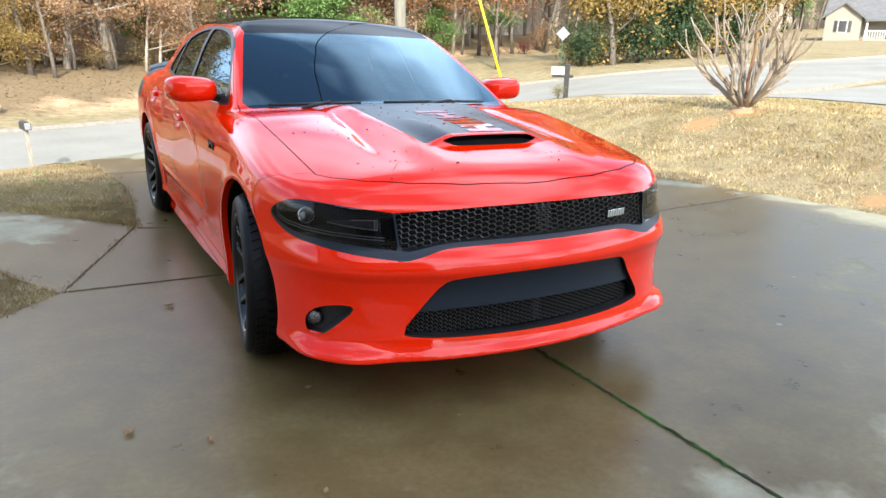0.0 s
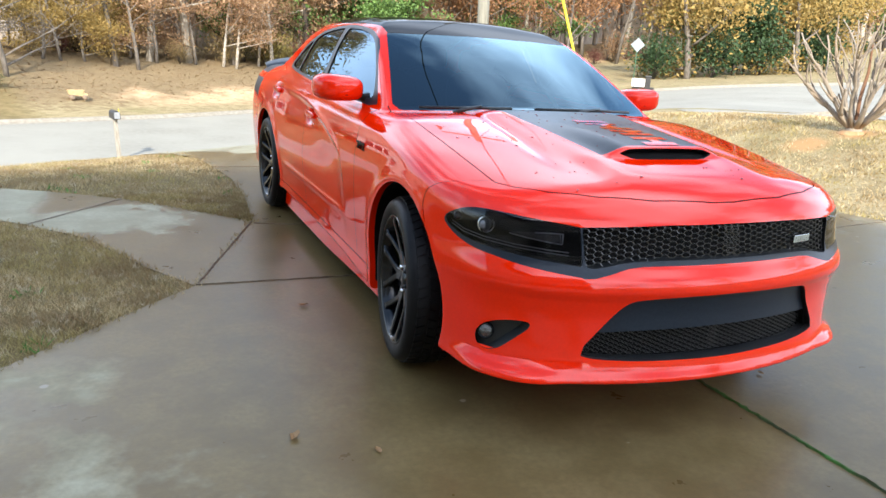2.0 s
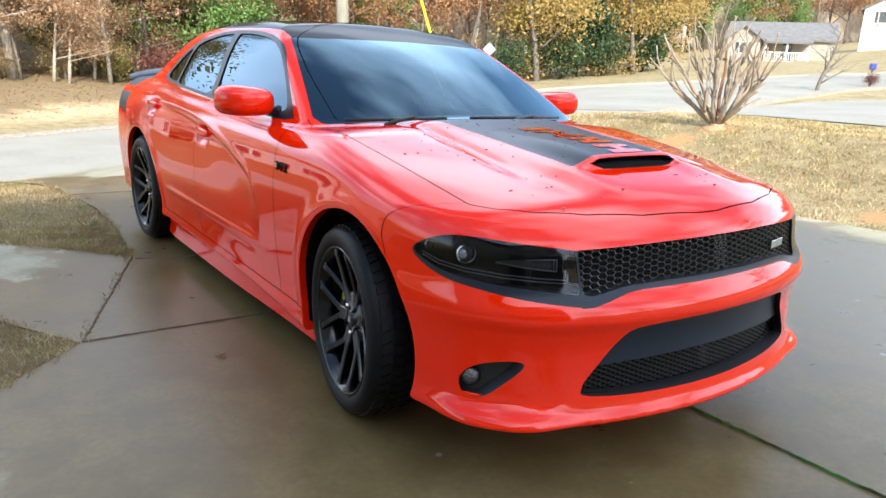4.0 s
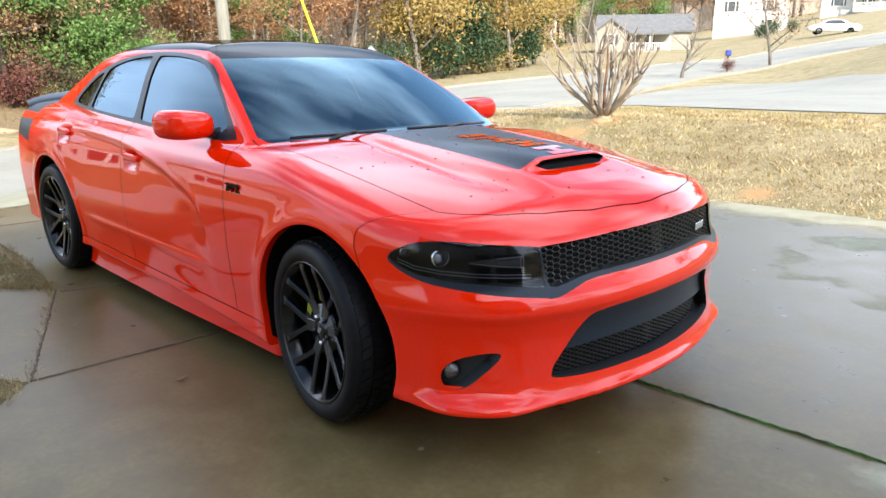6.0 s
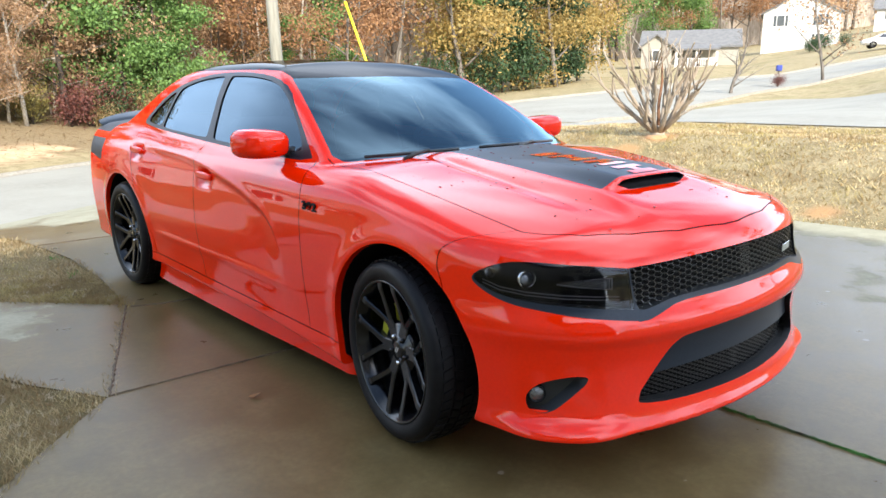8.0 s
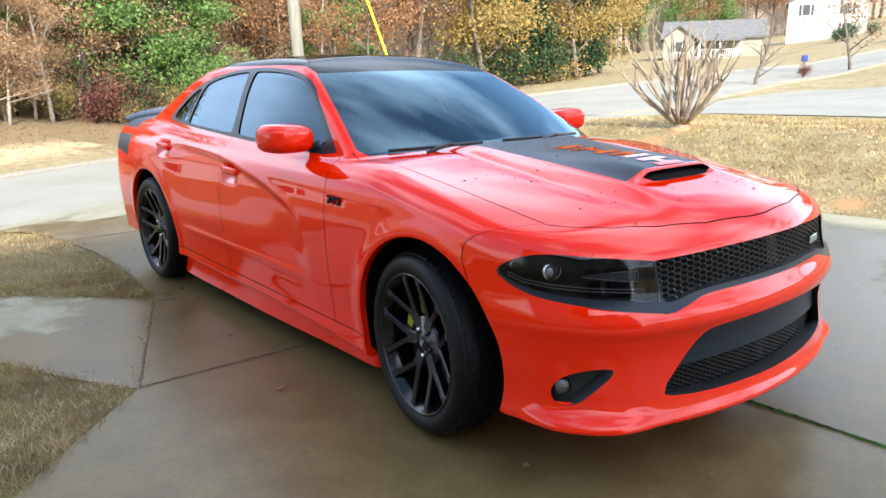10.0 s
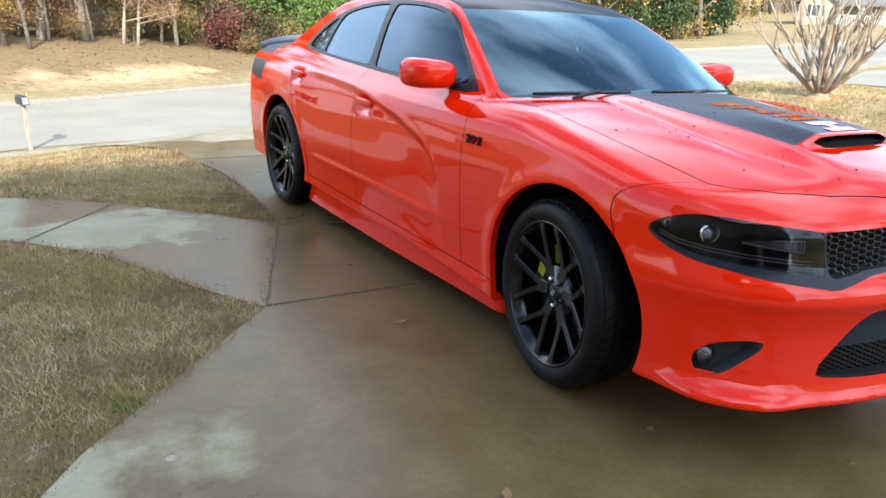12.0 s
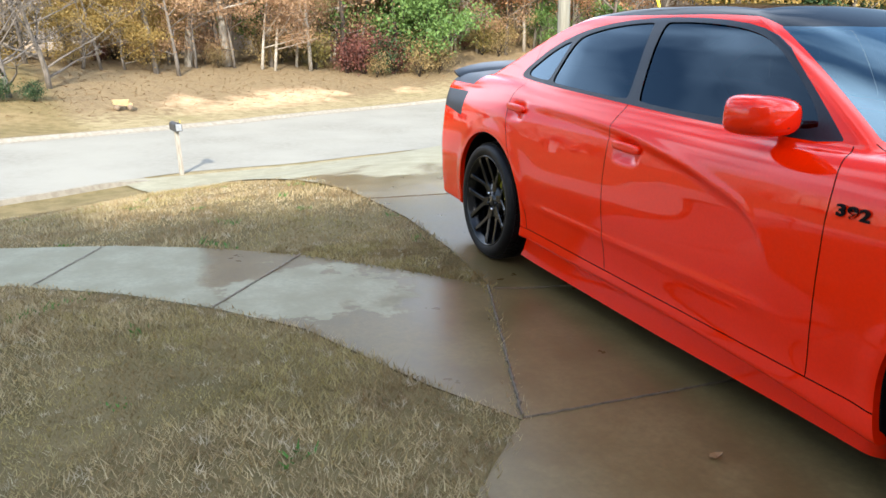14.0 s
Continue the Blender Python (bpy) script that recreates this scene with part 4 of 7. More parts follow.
wheel, caliper = make_wheel()
wheel.parent = car
wheel.matrix_basis = pose(0.95, 0, TYRE_R, 0, 0, -8)     # front wheels steered a little
caliper.matrix_basis = pose(0, 0, 0, 35, 0, 0)
for sx, wy, spin in ((-1, 0.0, 0), (1, WHEELBASE, 20), (-1, WHEELBASE, 10)):
    o = copy_thing(wheel, pose(0.952 * sx, wy, TYRE_R, 0, 0, 0 if sx > 0 else 180) if wy else pose(0.962 * sx, 0.006, TYRE_R, 0, 0, 172))
    for ch in o.children:
        if ch.name.startswith("rim"):
            ch.matrix_basis = pose(0, 0, 0, spin, 0, 0)
        if ch.name.startswith("brake_caliper"):
            ch.matrix_basis = pose(0, 0, 0, (148 if wy < 1 else 35) if sx < 0 else 145, 0, 0)


# mirrors
def super_blob(bm, c, half, e1, e2, nu=36, nv=20):
    rows = []
    f = lambda v, e: math.copysign(abs(v) ** e, v)
    for j in range(1, nv):
        t = -math.pi / 2 + math.pi * j / nv
        rows.append([bm.verts.new((c[0] + half[0] * f(math.cos(t), e1) * f(math.cos(2 * math.pi * i / nu), e2), c[1] + half[1] * f(math.cos(t), e1) * f(math.sin(2 * math.pi * i / nu), e2),
                                   c[2] + half[2] * f(math.sin(t), e1))) for i in range(nu)])
    for a, b in zip(rows, rows[1:]):
        for i in range(nu):
            bm.faces.new((a[i], a[(i + 1) % nu], b[(i + 1) % nu], b[i]))
    bm.faces.new(rows[0][::-1])
    bm.faces.new(rows[-1])


for side in (-1, 1):
    base = pose(0.965 * side, 0.975, 1.103, 0, 0, 10 * -side)
    mir = new("wing_mirror")
    mir.parent = car
    tagged(mir, "red wing mirror on a black arm")
    mir.matrix_basis = base
    bm = bmesh.new()
    super_blob(bm, (0, -0.02, 0), (0.130, 0.112, 0.067), 0.62, 0.78)
    for v in bm.verts:                                   # flat back, taller at the outer end
        if v.co.y > 0.035:
            v.co.y = 0.035 + (v.co.y - 0.035) * 0.12
        k = v.co.x * side / 0.118
        v.co.z *= 1.0 + 0.05 * k
        v.co.z += 0.004 * k
    part("mirror_housing", bm, RED, mir, "", True)
    bm = bmesh.new()
    tube(bm, [(-0.1235, -0.02, -0.030), (-0.115, -0.074, -0.030), (-0.07, -0.112, -0.030), (0, -0.1285, -0.030), (0.07, -0.112, -0.030), (0.115, -0.074, -0.030), (0.1235, -0.02, -0.030)], 0.0022, 6)
    part("housing_joint", bm, SHADOW_GAP, mir, "", True)
    bm = bmesh.new()
    super_blob(bm, (0, 0.044, 0), (0.105, 0.006, 0.052), 0.5, 0.5, 28, 12)
    part("mirror_glass", bm, CHROME, mir, "", True)
    bm = bmesh.new()
    secs = []
    for x, y, z, h, w in ((-0.06, 0.0, -0.045, 0.016, 0.03), (-0.11, -0.01, -0.047, 0.017, 0.03), (-0.15, -0.03, -0.050, 0.022, 0.035), (-0.17, -0.06, -0.05, 0.03, 0.045)):
        secs.append([bm.verts.new((x * side, y + dy, z + dz)) for dy, dz in ((-w, -h * 0.5), (-w * 0.6, h), (w * 0.6, h), (w, -h * 0.5), (0, -h))])
    for a, b in zip(secs, secs[1:]):
        for i in range(5):
            bm.faces.new((a[i], a[(i + 1) % 5], b[(i + 1) % 5], b[i]))
    bm.faces.new(secs[0])
    bm.faces.new(secs[-1][::-1])
    bmesh.ops.recalc_face_normals(bm, faces=bm.faces)
    part("mirror_arm", bm, BLACK_PLASTIC, mir, "", True)


def side_x(y, z):
    lo, hi = 0.5, 1.1
    for _ in range(40):
        mid = (lo + hi) / 2
        if shape(np.array([mid]), np.array([y]), np.array([z]))[0] > 0:
            hi = mid
        else:
            lo = mid
    return lo


# door handles: a bowl pressed into the skin and a bar across it
for doors, hy, hz in ((doors_f, 1.722, 0.868), (doors_r, 2.765, 0.942)):
    for i, side in enumerate((1, -1)):
        x = side_x(hy, hz) + 0.016
        bm = bmesh.new()
        super_blob(bm, (0, 0, 0), (0.016, 0.100, 0.021), 0.6, 0.6, 28, 14)
        hd = part("door_handle", bm, RED, doors[i], "", True)
        hd.matrix_basis = pose((x + 0.006) * side, hy, hz + 0.016, 2, 0, 0)


# engine badge on the fenders
def letters(text, size, depth, material, parent, m, name="badge_letters", label=""):
    cu = bpy.data.curves.new(name, "FONT")
    cu.body, cu.size, cu.extrude, cu.offset, cu.align_x, cu.align_y = text, size, depth, size * 0.03, "CENTER", "CENTER"
    cu.space_character = 1.15
    tmp = new("tmp_letters", cu)
    me = bpy.data.meshes.new_from_object(tmp.evaluated_get(bpy.context.evaluated_depsgraph_get()))
    bpy.data.objects.remove(tmp)
    bpy.data.curves.remove(cu)
    me.materials.clear()
    me.materials.append(material)
    ob = new(name, me)
    ob.parent = parent
    ob.matrix_basis = m
    return tagged(ob, label) if label else ob


for side in (1, -1):
    i = 0 if side == 1 else 1
    x = side_x(0.57, 0.857)
    letters("392", 0.050, 0.004, BLACK_GLOSS, fenders[i], pose((x + 0.004) * side, 0.563, 0.857, 90 - 6 * 0, 0, 90 * side) @ pose(0, 0, 0, 4, 0, 0) @ Matrix.Diagonal((1.4, 1, 1, 1)), "fender_badge", "black number badge on the fender")

# the cut-out word on the stripe, as plain red blocks
top_z = lambda x, y: float(body_top(np.array([abs(x)]), np.array([y]))[0])
for k, (y0, y1) in enumerate(((-0.465, -0.345), (-0.31, -0.20), (-0.165, 0.0), (0.035, 0.10))):
    bm = bmesh.new()
    for xa, xb, ya, yb in ((-0.08, 0.085, y0, y0 + 0.04), (-0.08, 0.085, y1 - 0.04, y1), (-0.02, 0.03, y0, y1)):
        g_ = [[bm.verts.new((x, y, top_z(x, y) + 0.0022)) for x in np.linspace(xa, xb, 4)] for y in np.linspace(ya, yb, 4)]
        for i in range(3):
            for j in range(3):
                bm.faces.new((g_[i][j], g_[i][j + 1], g_[i + 1][j + 1], g_[i + 1][j]))
    part("stripe_block", bm, RED, hood_ob, "", True)

# water beaded on the hood and the roof's edge
# bead colour is darkened red: the paint seen through water, put into colour
DROP = mat("water_bead", (0.30, 0.008, 0.002), 0.05, 0.0, (0.22, 0.006, 0.002), 40, coat=1.0)
rg = random.Random(8)
bm = bmesh.new()
for _ in range(150):
    x, y = rg.uniform(-0.72, 0.72), rg.uniform(-0.72, 0.42)
    if abs(x) < 0.30 and -0.56 < y < -0.40:
        continue
    r = rg.uniform(0.0022, 0.0055)
    bmesh.ops.create_icosphere(bm, subdivisions=1, radius=1, matrix=Matrix.Translation((x, y, top_z(x, y) + r * 0.1)) @ Matrix.Diagonal((r * rg.uniform(0.8, 1.5), r * rg.uniform(0.8, 1.6), r * 0.45, 1)))
part("water_drops", bm, DROP, hood_ob, "water beads on the paint, coloured as darkened red", True)["kind"] = "stuff"

# wipers
for pts in ([(-0.66, 0.555, 1.050), (-0.52, 0.490, 1.058), (-0.36, 0.440, 1.065), (-0.22, 0.415, 1.068)], [(-0.10, 0.395, 1.070), (0.10, 0.398, 1.072), (0.34, 0.440, 1.068), (0.58, 0.530, 1.058)]):
    bm = bmesh.new()
    tube(bm, pts, 0.008, 6)
    wp = part("wiper", bm, BLACK_PLASTIC, car, "black wiper lying on the cowl", True)
    bm = bmesh.new()
    a, b = Vector(pts[1]), Vector(pts[2])
    tube(bm, [a + Vector((0.0, -0.045, -0.022)), a.lerp(b, 0.4) + Vector((0, -0.018, -0.004)), a.lerp(b, 0.9) + Vector((0, -0.004, 0.008))], [0.012, 0.011, 0.006], 8)
    part("wiper_arm", bm, BLACK_PLASTIC, wp, "", True)

# tail spoiler
bm = bmesh.new()
secs = []
for i in range(25):
    u = -1 + 2 * i / 24
    x = 0.80 * u
    e = abs(u) ** 6
    y0 = 4.05 - 0.13 * x * x - 0.03
    secs.append([bm.verts.new((x, y0 + dy * (1 - 0.5 * e), 1.118 - 0.05 * abs(u) ** 3 + dz * (1 - 0.4 * e))) for dy, dz in ((-0.20, 0.006), (-0.10, 0.035), (0.0, 0.062), (0.03, 0.058), (0.03, 0.046), (-0.06, 0.012), (-0.19, -0.01))])
for a, b in zip(secs, secs[1:]):
    for i in range(7):
        bm.faces.new((a[i], a[(i + 1) % 7], b[(i + 1) % 7], b[i]))
bm.faces.new(secs[0])
bm.faces.new(secs[-1][::-1])
bmesh.ops.recalc_face_normals(bm, faces=bm.faces)
part("spoiler", bm, BLACK_SATIN, car, "black tail spoiler", True)
# cabin: dashboard, seats, wheel, mirror
bm = bmesh.new()
prof = [(0.52, 1.00), (0.62, 1.035), (0.95, 1.03), (1.08, 0.99), (1.10, 0.90), (1.05, 0.70)]
rows = [[bm.verts.new((x, y + 0.10 * (x / 0.74) ** 2 * 0, z - 0.03 * abs(x / 0.74) ** 4)) for y, z in prof] for x in np.linspace(-0.72, 0.72, 13)]
for a, b in zip(rows, rows[1:]):
    for i in range(len(prof) - 1):
        bm.faces.new((a[i], a[i + 1], b[i + 1], b[i]))
part("dashboard", bm, CABIN, car, "black dashboard seen through the glass", True)
for x, y in ((-0.37, 1.75), (0.37, 1.75), (-0.38, 2.62), (0.38, 2.62)):
    st = new("seat")
    st.parent = car
    st.matrix_basis = pose(x, y, 0.0)
    bm = bmesh.new()
    super_blob(bm, (0, 0.10, 0.88), (0.25, 0.09, 0.30), 0.5, 0.6, 24, 14)
    for v in bm.verts:
        v.co.y += 0.35 * (v.co.z - 0.6)
    part("backrest", bm, CABIN, st, "", True)
    bm = bmesh.new()
    super_blob(bm, (0, 0.31, 1.25), (0.135, 0.05, 0.085), 0.5, 0.6, 20, 12)
    part("headrest", bm, CABIN, st, "", True)
    bm = bmesh.new()
    super_blob(bm, (0, -0.16, 0.58), (0.26, 0.27, 0.09), 0.5, 0.6, 24, 12)
    part("cushion", bm, CABIN, st, "", True)
bm = bmesh.new()
ring = [(0.19 * math.cos(t), 0.19 * math.sin(t), 0) for t in np.linspace(0, 2 * math.pi, 33)]
tube(bm, ring, 0.015, 8)
o = part("steering_wheel", bm, CABIN, car, "", True)
o.matrix_basis = pose(0.37, 1.22, 0.98, 65, 0, 0)
bm = bmesh.new()
super_blob(bm, (0, 0, 0), (0.125, 0.02, 0.036), 0.5, 0.5, 24, 12)
o = part("rear_view_mirror", bm, CABIN, car, "", True)
o.matrix_basis = pose(0, 1.14, 1.335)


# ---- setting: ground, drive, walk, roads ----
def nodes_of(name):
    m = bpy.data.materials.new(name)
    m.use_nodes = True
    return m, m.node_tree.nodes, m.node_tree.links, m.node_tree.nodes["Principled BSDF"]


def math_node(n, l, op, a, b=None, c=None):
    k = n.new("ShaderNodeMath")
    k.operation = op
    for i, v in enumerate((a, b, c)):
        if v is None:
            continue
        if isinstance(v, (int, float)):
            k.inputs[i].default_value = v
        else:
            l.new(v, k.inputs[i])
    return k.outputs[0]


def range_node(n, l, v, a, b, c=0.0, d=1.0):
    k = n.new("ShaderNodeMapRange")
    k.interpolation_type = "SMOOTHSTEP"
    for key, x in zip(("From Min", "From Max", "To Min", "To Max"), (a, b, c, d)):
        k.inputs[key].default_value = x
    l.new(v, k.inputs["Value"])
    return k.outputs["Result"]


def noise_of(n, l, vec, scale, detail=5.0, rough=0.55):
    t = n.new("ShaderNodeTexNoise")
    t.inputs["Scale"].default_value, t.inputs["Detail"].default_value, t.inputs["Roughness"].default_value = scale, detail, rough
    l.new(vec, t.inputs["Vector"])
    return t.outputs["Fac"]


def mix_rgb(n, l, f, a, b):
    k = n.new("ShaderNodeMix")
    k.data_type = "RGBA"
    l.new(f, k.inputs["Factor"])
    for key, v in (("A", a), ("B", b)):
        if isinstance(v, tuple):
            k.inputs[key].default_value = (*v, 1)
        else:
            l.new(v, k.inputs[key])
    return k.outputs["Result"]


def bump_of(n, l, b, height, strength, dist):
    k = n.new("ShaderNodeBump")
    k.inputs["Strength"].default_value, k.inputs["Distance"].default_value = strength, dist
    l.new(height, k.inputs["Height"])
    l.new(k.outputs["Normal"], b.inputs["Normal"])


def concrete_mat():
    """Old concrete, washed wet round the car and drying in patches away from it."""
    m, n, l, b = nodes_of("washed_concrete")
    pos = n.new("ShaderNodeNewGeometry").outputs["Position"]
    xyz = n.new("ShaderNodeSeparateXYZ")
    l.new(pos, xyz.inputs[0])
    dx = math_node(n, l, "MULTIPLY", math_node(n, l, "SUBTRACT", xyz.outputs["X"], 0.6), 1 / 3.9)
    dy = math_node(n, l, "MULTIPLY", math_node(n, l, "SUBTRACT", xyz.outputs["Y"], 2.2), 1 / 4.05)
    d = math_node(n, l, "SQRT", math_node(n, l, "ADD", math_node(n, l, "MULTIPLY", dx, dx), math_node(n, l, "MULTIPLY", dy, dy)))
    blot = noise_of(n, l, pos, 1.1, 6.0, 0.6)
    edge = math_node(n, l, "ADD", d, math_node(n, l, "MULTIPLY", math_node(n, l, "SUBTRACT", blot, 0.5), 1.5))
    px = math_node(n, l, "ADD", xyz.outputs["X"], 2.05)
    py = math_node(n, l, "SUBTRACT", xyz.outputs["Y"], 2.75)
    pd = math_node(n, l, "SQRT", math_node(n, l, "ADD", math_node(n, l, "MULTIPLY", px, px), math_node(n, l, "MULTIPLY", py, py)))
    pd = math_node(n, l, "ADD", pd, math_node(n, l, "MULTIPLY", math_node(n, l, "SUBTRACT", noise_of(n, l, pos, 3.2, 6.0, 0.65), 0.5), 1.3))
    edge = math_node(n, l, "ADD", edge, range_node(n, l, pd, 0.62, 0.34, 0.0, 0.6))
    edge = math_node(n, l, "ADD", edge, range_node(n, l, xyz.outputs["X"], -2.35, -2.9, 0.0, 0.6))
    dry = range_node(n, l, edge, 0.98, 1.16)
    fine = noise_of(n, l, pos, 38, 6.0, 0.7)
    mid = noise_of(n, l, pos, 3.5, 5.0, 0.6)
    wet_c = mix_rgb(n, l, range_node(n, l, mid, 0.3, 0.7), (0.116, 0.080, 0.031), (0.180, 0.132, 0.058))
    dry_c = mix_rgb(n, l, range_node(n, l, mid, 0.3, 0.72), (0.26, 0.240, 0.160), (0.36, 0.342, 0.245))
    col = mix_rgb(n, l, dry, wet_c, dry_c)
    col = mix_rgb(n, l, range_node(n, l, fine, 0.25, 0.75, 0.0, 0.6), col, mix_rgb(n, l, dry, (0.098, 0.070, 0.030), (0.24, 0.22, 0.16)))
    spots = n.new("ShaderNodeTexVoronoi")
    spots.inputs["Scale"].default_value = 2.6
    l.new(pos, spots.inputs["Vector"])
    chip = range_node(n, l, math_node(n, l, "ADD", spots.outputs["Distance"], math_node(n, l, "MULTIPLY", fine, 0.05)), 0.075, 0.06)
    col = mix_rgb(n, l, math_node(n, l, "MULTIPLY", chip, 0.55), col, (0.40, 0.36, 0.31))
    l.new(col, b.inputs["Base Color"])
    r = math_node(n, l, "ADD", range_node(n, l, dry, 0, 1, 0.20, 0.75), math_node(n, l, "MULTIPLY", mid, 0.22))
    l.new(r, b.inputs["Roughness"])
    l.new(range_node(n, l, dry, 0, 1, 0.24, 0.2), b.inputs["Specular IOR Level"])
    h = math_node(n, l, "ADD", math_node(n, l, "MULTIPLY", noise_of(n, l, pos, 14, 6.0, 0.7), 0.6), math_node(n, l, "MULTIPLY", noise_of(n, l, pos, 150, 3.0), 0.4))
    bump_of(n, l, b, h, 0.14, 0.006)
    return m


BARE_SPOTS = ((6.4, 4.16, 0.26), (5.3, 0.88, 0.20), (7.1, 4.0, 0.30))     # x, y and radius of red clay showing in the side lawn


def lawn_mat():
    """Dormant lawn, with litter and bare clay on the far bank."""
    m, n, l, b = nodes_of("dormant_lawn")
    pos = n.new("ShaderNodeNewGeometry").outputs["Position"]
    xyz = n.new("ShaderNodeSeparateXYZ")
    l.new(pos, xyz.inputs[0])
    s = math_node(n, l, "ADD", math_node(n, l, "MULTIPLY", xyz.outputs["X"], -0.52), math_node(n, l, "MULTIPLY", xyz.outputs["Y"], 0.85))
    broad, mid, fine = noise_of(n, l, pos, 0.35, 4.0), noise_of(n, l, pos, 2.4, 6.0, 0.65), noise_of(n, l, pos, 45, 6.0, 0.75)
    straw = mix_rgb(n, l, range_node(n, l, mid, 0.35, 0.7), (0.45, 0.375, 0.215), (0.27, 0.215, 0.115))
    straw = mix_rgb(n, l, range_node(n, l, broad, 0.5, 0.68, 0, 0.5), straw, (0.20, 0.19, 0.075))
    straw = mix_rgb(n, l, range_node(n, l, fine, 0.35, 0.65, 0, 0.65), straw, (0.16, 0.115, 0.06))
    litter = mix_rgb(n, l, range_node(n, l, fine, 0.38, 0.62), (0.16, 0.115, 0.06), (0.30, 0.225, 0.13))
    litter = mix_rgb(n, l, range_node(n, l, mid, 0.45, 0.75, 0, 0.7), litter, (0.16, 0.105, 0.06))
    clay = mix_rgb(n, l, range_node(n, l, mid, 0.3, 0.7), (0.58, 0.44, 0.28), (0.47, 0.30, 0.165))
    bare = math_node(n, l, "MULTIPLY", range_node(n, l, math_node(n, l, "ABSOLUTE", math_node(n, l, "SUBTRACT", s, 30.2)), 2.4, 0.6), range_node(n, l, noise_of(n, l, pos, 0.22, 3.0), 0.47, 0.58))
    col = mix_rgb(n, l, range_node(n, l, math_node(n, l, "ADD", s, math_node(n, l, "MULTIPLY", mid, 6.0)), 30.6, 33.6), straw, litter)
    col = mix_rgb(n, l, math_node(n, l, "MULTIPLY", bare, 0.9), col, clay)
    soil = mix_rgb(n, l, range_node(n, l, mid, 0.35, 0.7), (0.22, 0.165, 0.075), (0.14, 0.11, 0.045))
    col = mix_rgb(n, l, range_node(n, l, math_node(n, l, "ADD", xyz.outputs["X"], math_node(n, l, "MULTIPLY", xyz.outputs["Y"], 0.25)), 3.0, 1.5, 0.0, 0.85), col, soil)
    for cx, cy, cr in BARE_SPOTS:
        ex, ey = math_node(n, l, "SUBTRACT", xyz.outputs["X"], cx), math_node(n, l, "SUBTRACT", xyz.outputs["Y"], cy)
        far = math_node(n, l, "SQRT", math_node(n, l, "ADD", math_node(n, l, "MULTIPLY", ex, ex), math_node(n, l, "MULTIPLY", ey, ey)))
        col = mix_rgb(n, l, range_node(n, l, math_node(n, l, "ADD", far, math_node(n, l, "MULTIPLY", mid, 0.3)), cr + 0.25, cr * 0.5 + 0.1), col, (0.45, 0.26, 0.12))
    l.new(col, b.inputs["Base Color"])
    b.inputs["Roughness"].default_value = 0.95
    b.inputs["Specular IOR Level"].default_value = 0.2
    h = math_node(n, l, "ADD", math_node(n, l, "MULTIPLY", mid, 0.8), math_node(n, l, "MULTIPLY", fine, 0.5))
    bump_of(n, l, b, h, 0.9, 0.05)
    return m


CONCRETE, LAWN = concrete_mat(), lawn_mat()
ROAD = mat("worn_pale_road", (0.262, 0.250, 0.210), 0.9, 0.0, (0.22, 0.208, 0.172), 5, bump=0.3, bump_scale=90, color3=(0.285, 0.272, 0.228), scale3=0.35)
KERB = mat("kerb_concrete", (0.30, 0.27, 0.215), 0.85, 0.0, (0.22, 0.19, 0.145), 7, bump=0.3, bump_scale=70)
xs = np.unique(np.concatenate([np.linspace(-700, -40, 24), np.linspace(-40, -12, 40), np.linspace(-12, 14, 131), np.linspace(14, 90, 110), np.linspace(90, 900, 30)]))
ys = np.unique(np.concatenate([np.linspace(-700, -20, 24), np.linspace(-20, -6, 20), np.linspace(-6, 12, 91), np.linspace(12, 70, 120), np.linspace(70, 900, 30)]))


def sheet_z(x, y):
    z = ground_z(x, y)
    near = np.exp(-((x / 60) ** 2 + (y / 60) ** 2))
    lump = 0.05 * np.sin(0.9 * x + 1.3 * np.sin(0.45 * y)) * np.sin(0.8 * y + 0.6) * near * sstep(14, 24, np.hypot(x, y)) + 0.012 * np.sin(2.1 * x + 0.7) * np.sin(1.7 * y)
    keep = np.minimum(inside_poly(x, y, DRIVE), inside_poly(x, y, WALKWAY))
    road = inside_poly(x, y, ROAD_SHAPE)
    side = inside_poly(x, y, SIDE_SHAPE)
    road = np.minimum(road, side)
    z = z + lump * sstep(0.0, 1.0, np.minimum(keep, road))
    z = z - 0.09 * (1 - sstep(-0.45, -0.04, keep)) - 0.012
    return z - 0.30 * (1 - sstep(-2.2, -0.35, road))


tagged(new("ground", sheet_mesh("ground", xs, ys, sheet_z, LAWN)), "dormant tan winter lawn with leaf litter on the far bank", "ground", kind="structure")


def clipped(poly, a, b, c):
    """The part of an outline where a x + b y < c."""
    res = []
    for p, q in zip(poly, poly[1:] + poly[:1]):
        dp, dq = a * p[0] + b * p[1] - c, a * q[0] + b * q[1] - c
        if dp < 0:
            res.append(p)
        if (dp < 0) != (dq < 0):
            t = dp / (dp - dq)
            res.append((p[0] + t * (q[0] - p[0]), p[1] + t * (q[1] - p[1])))
    return res


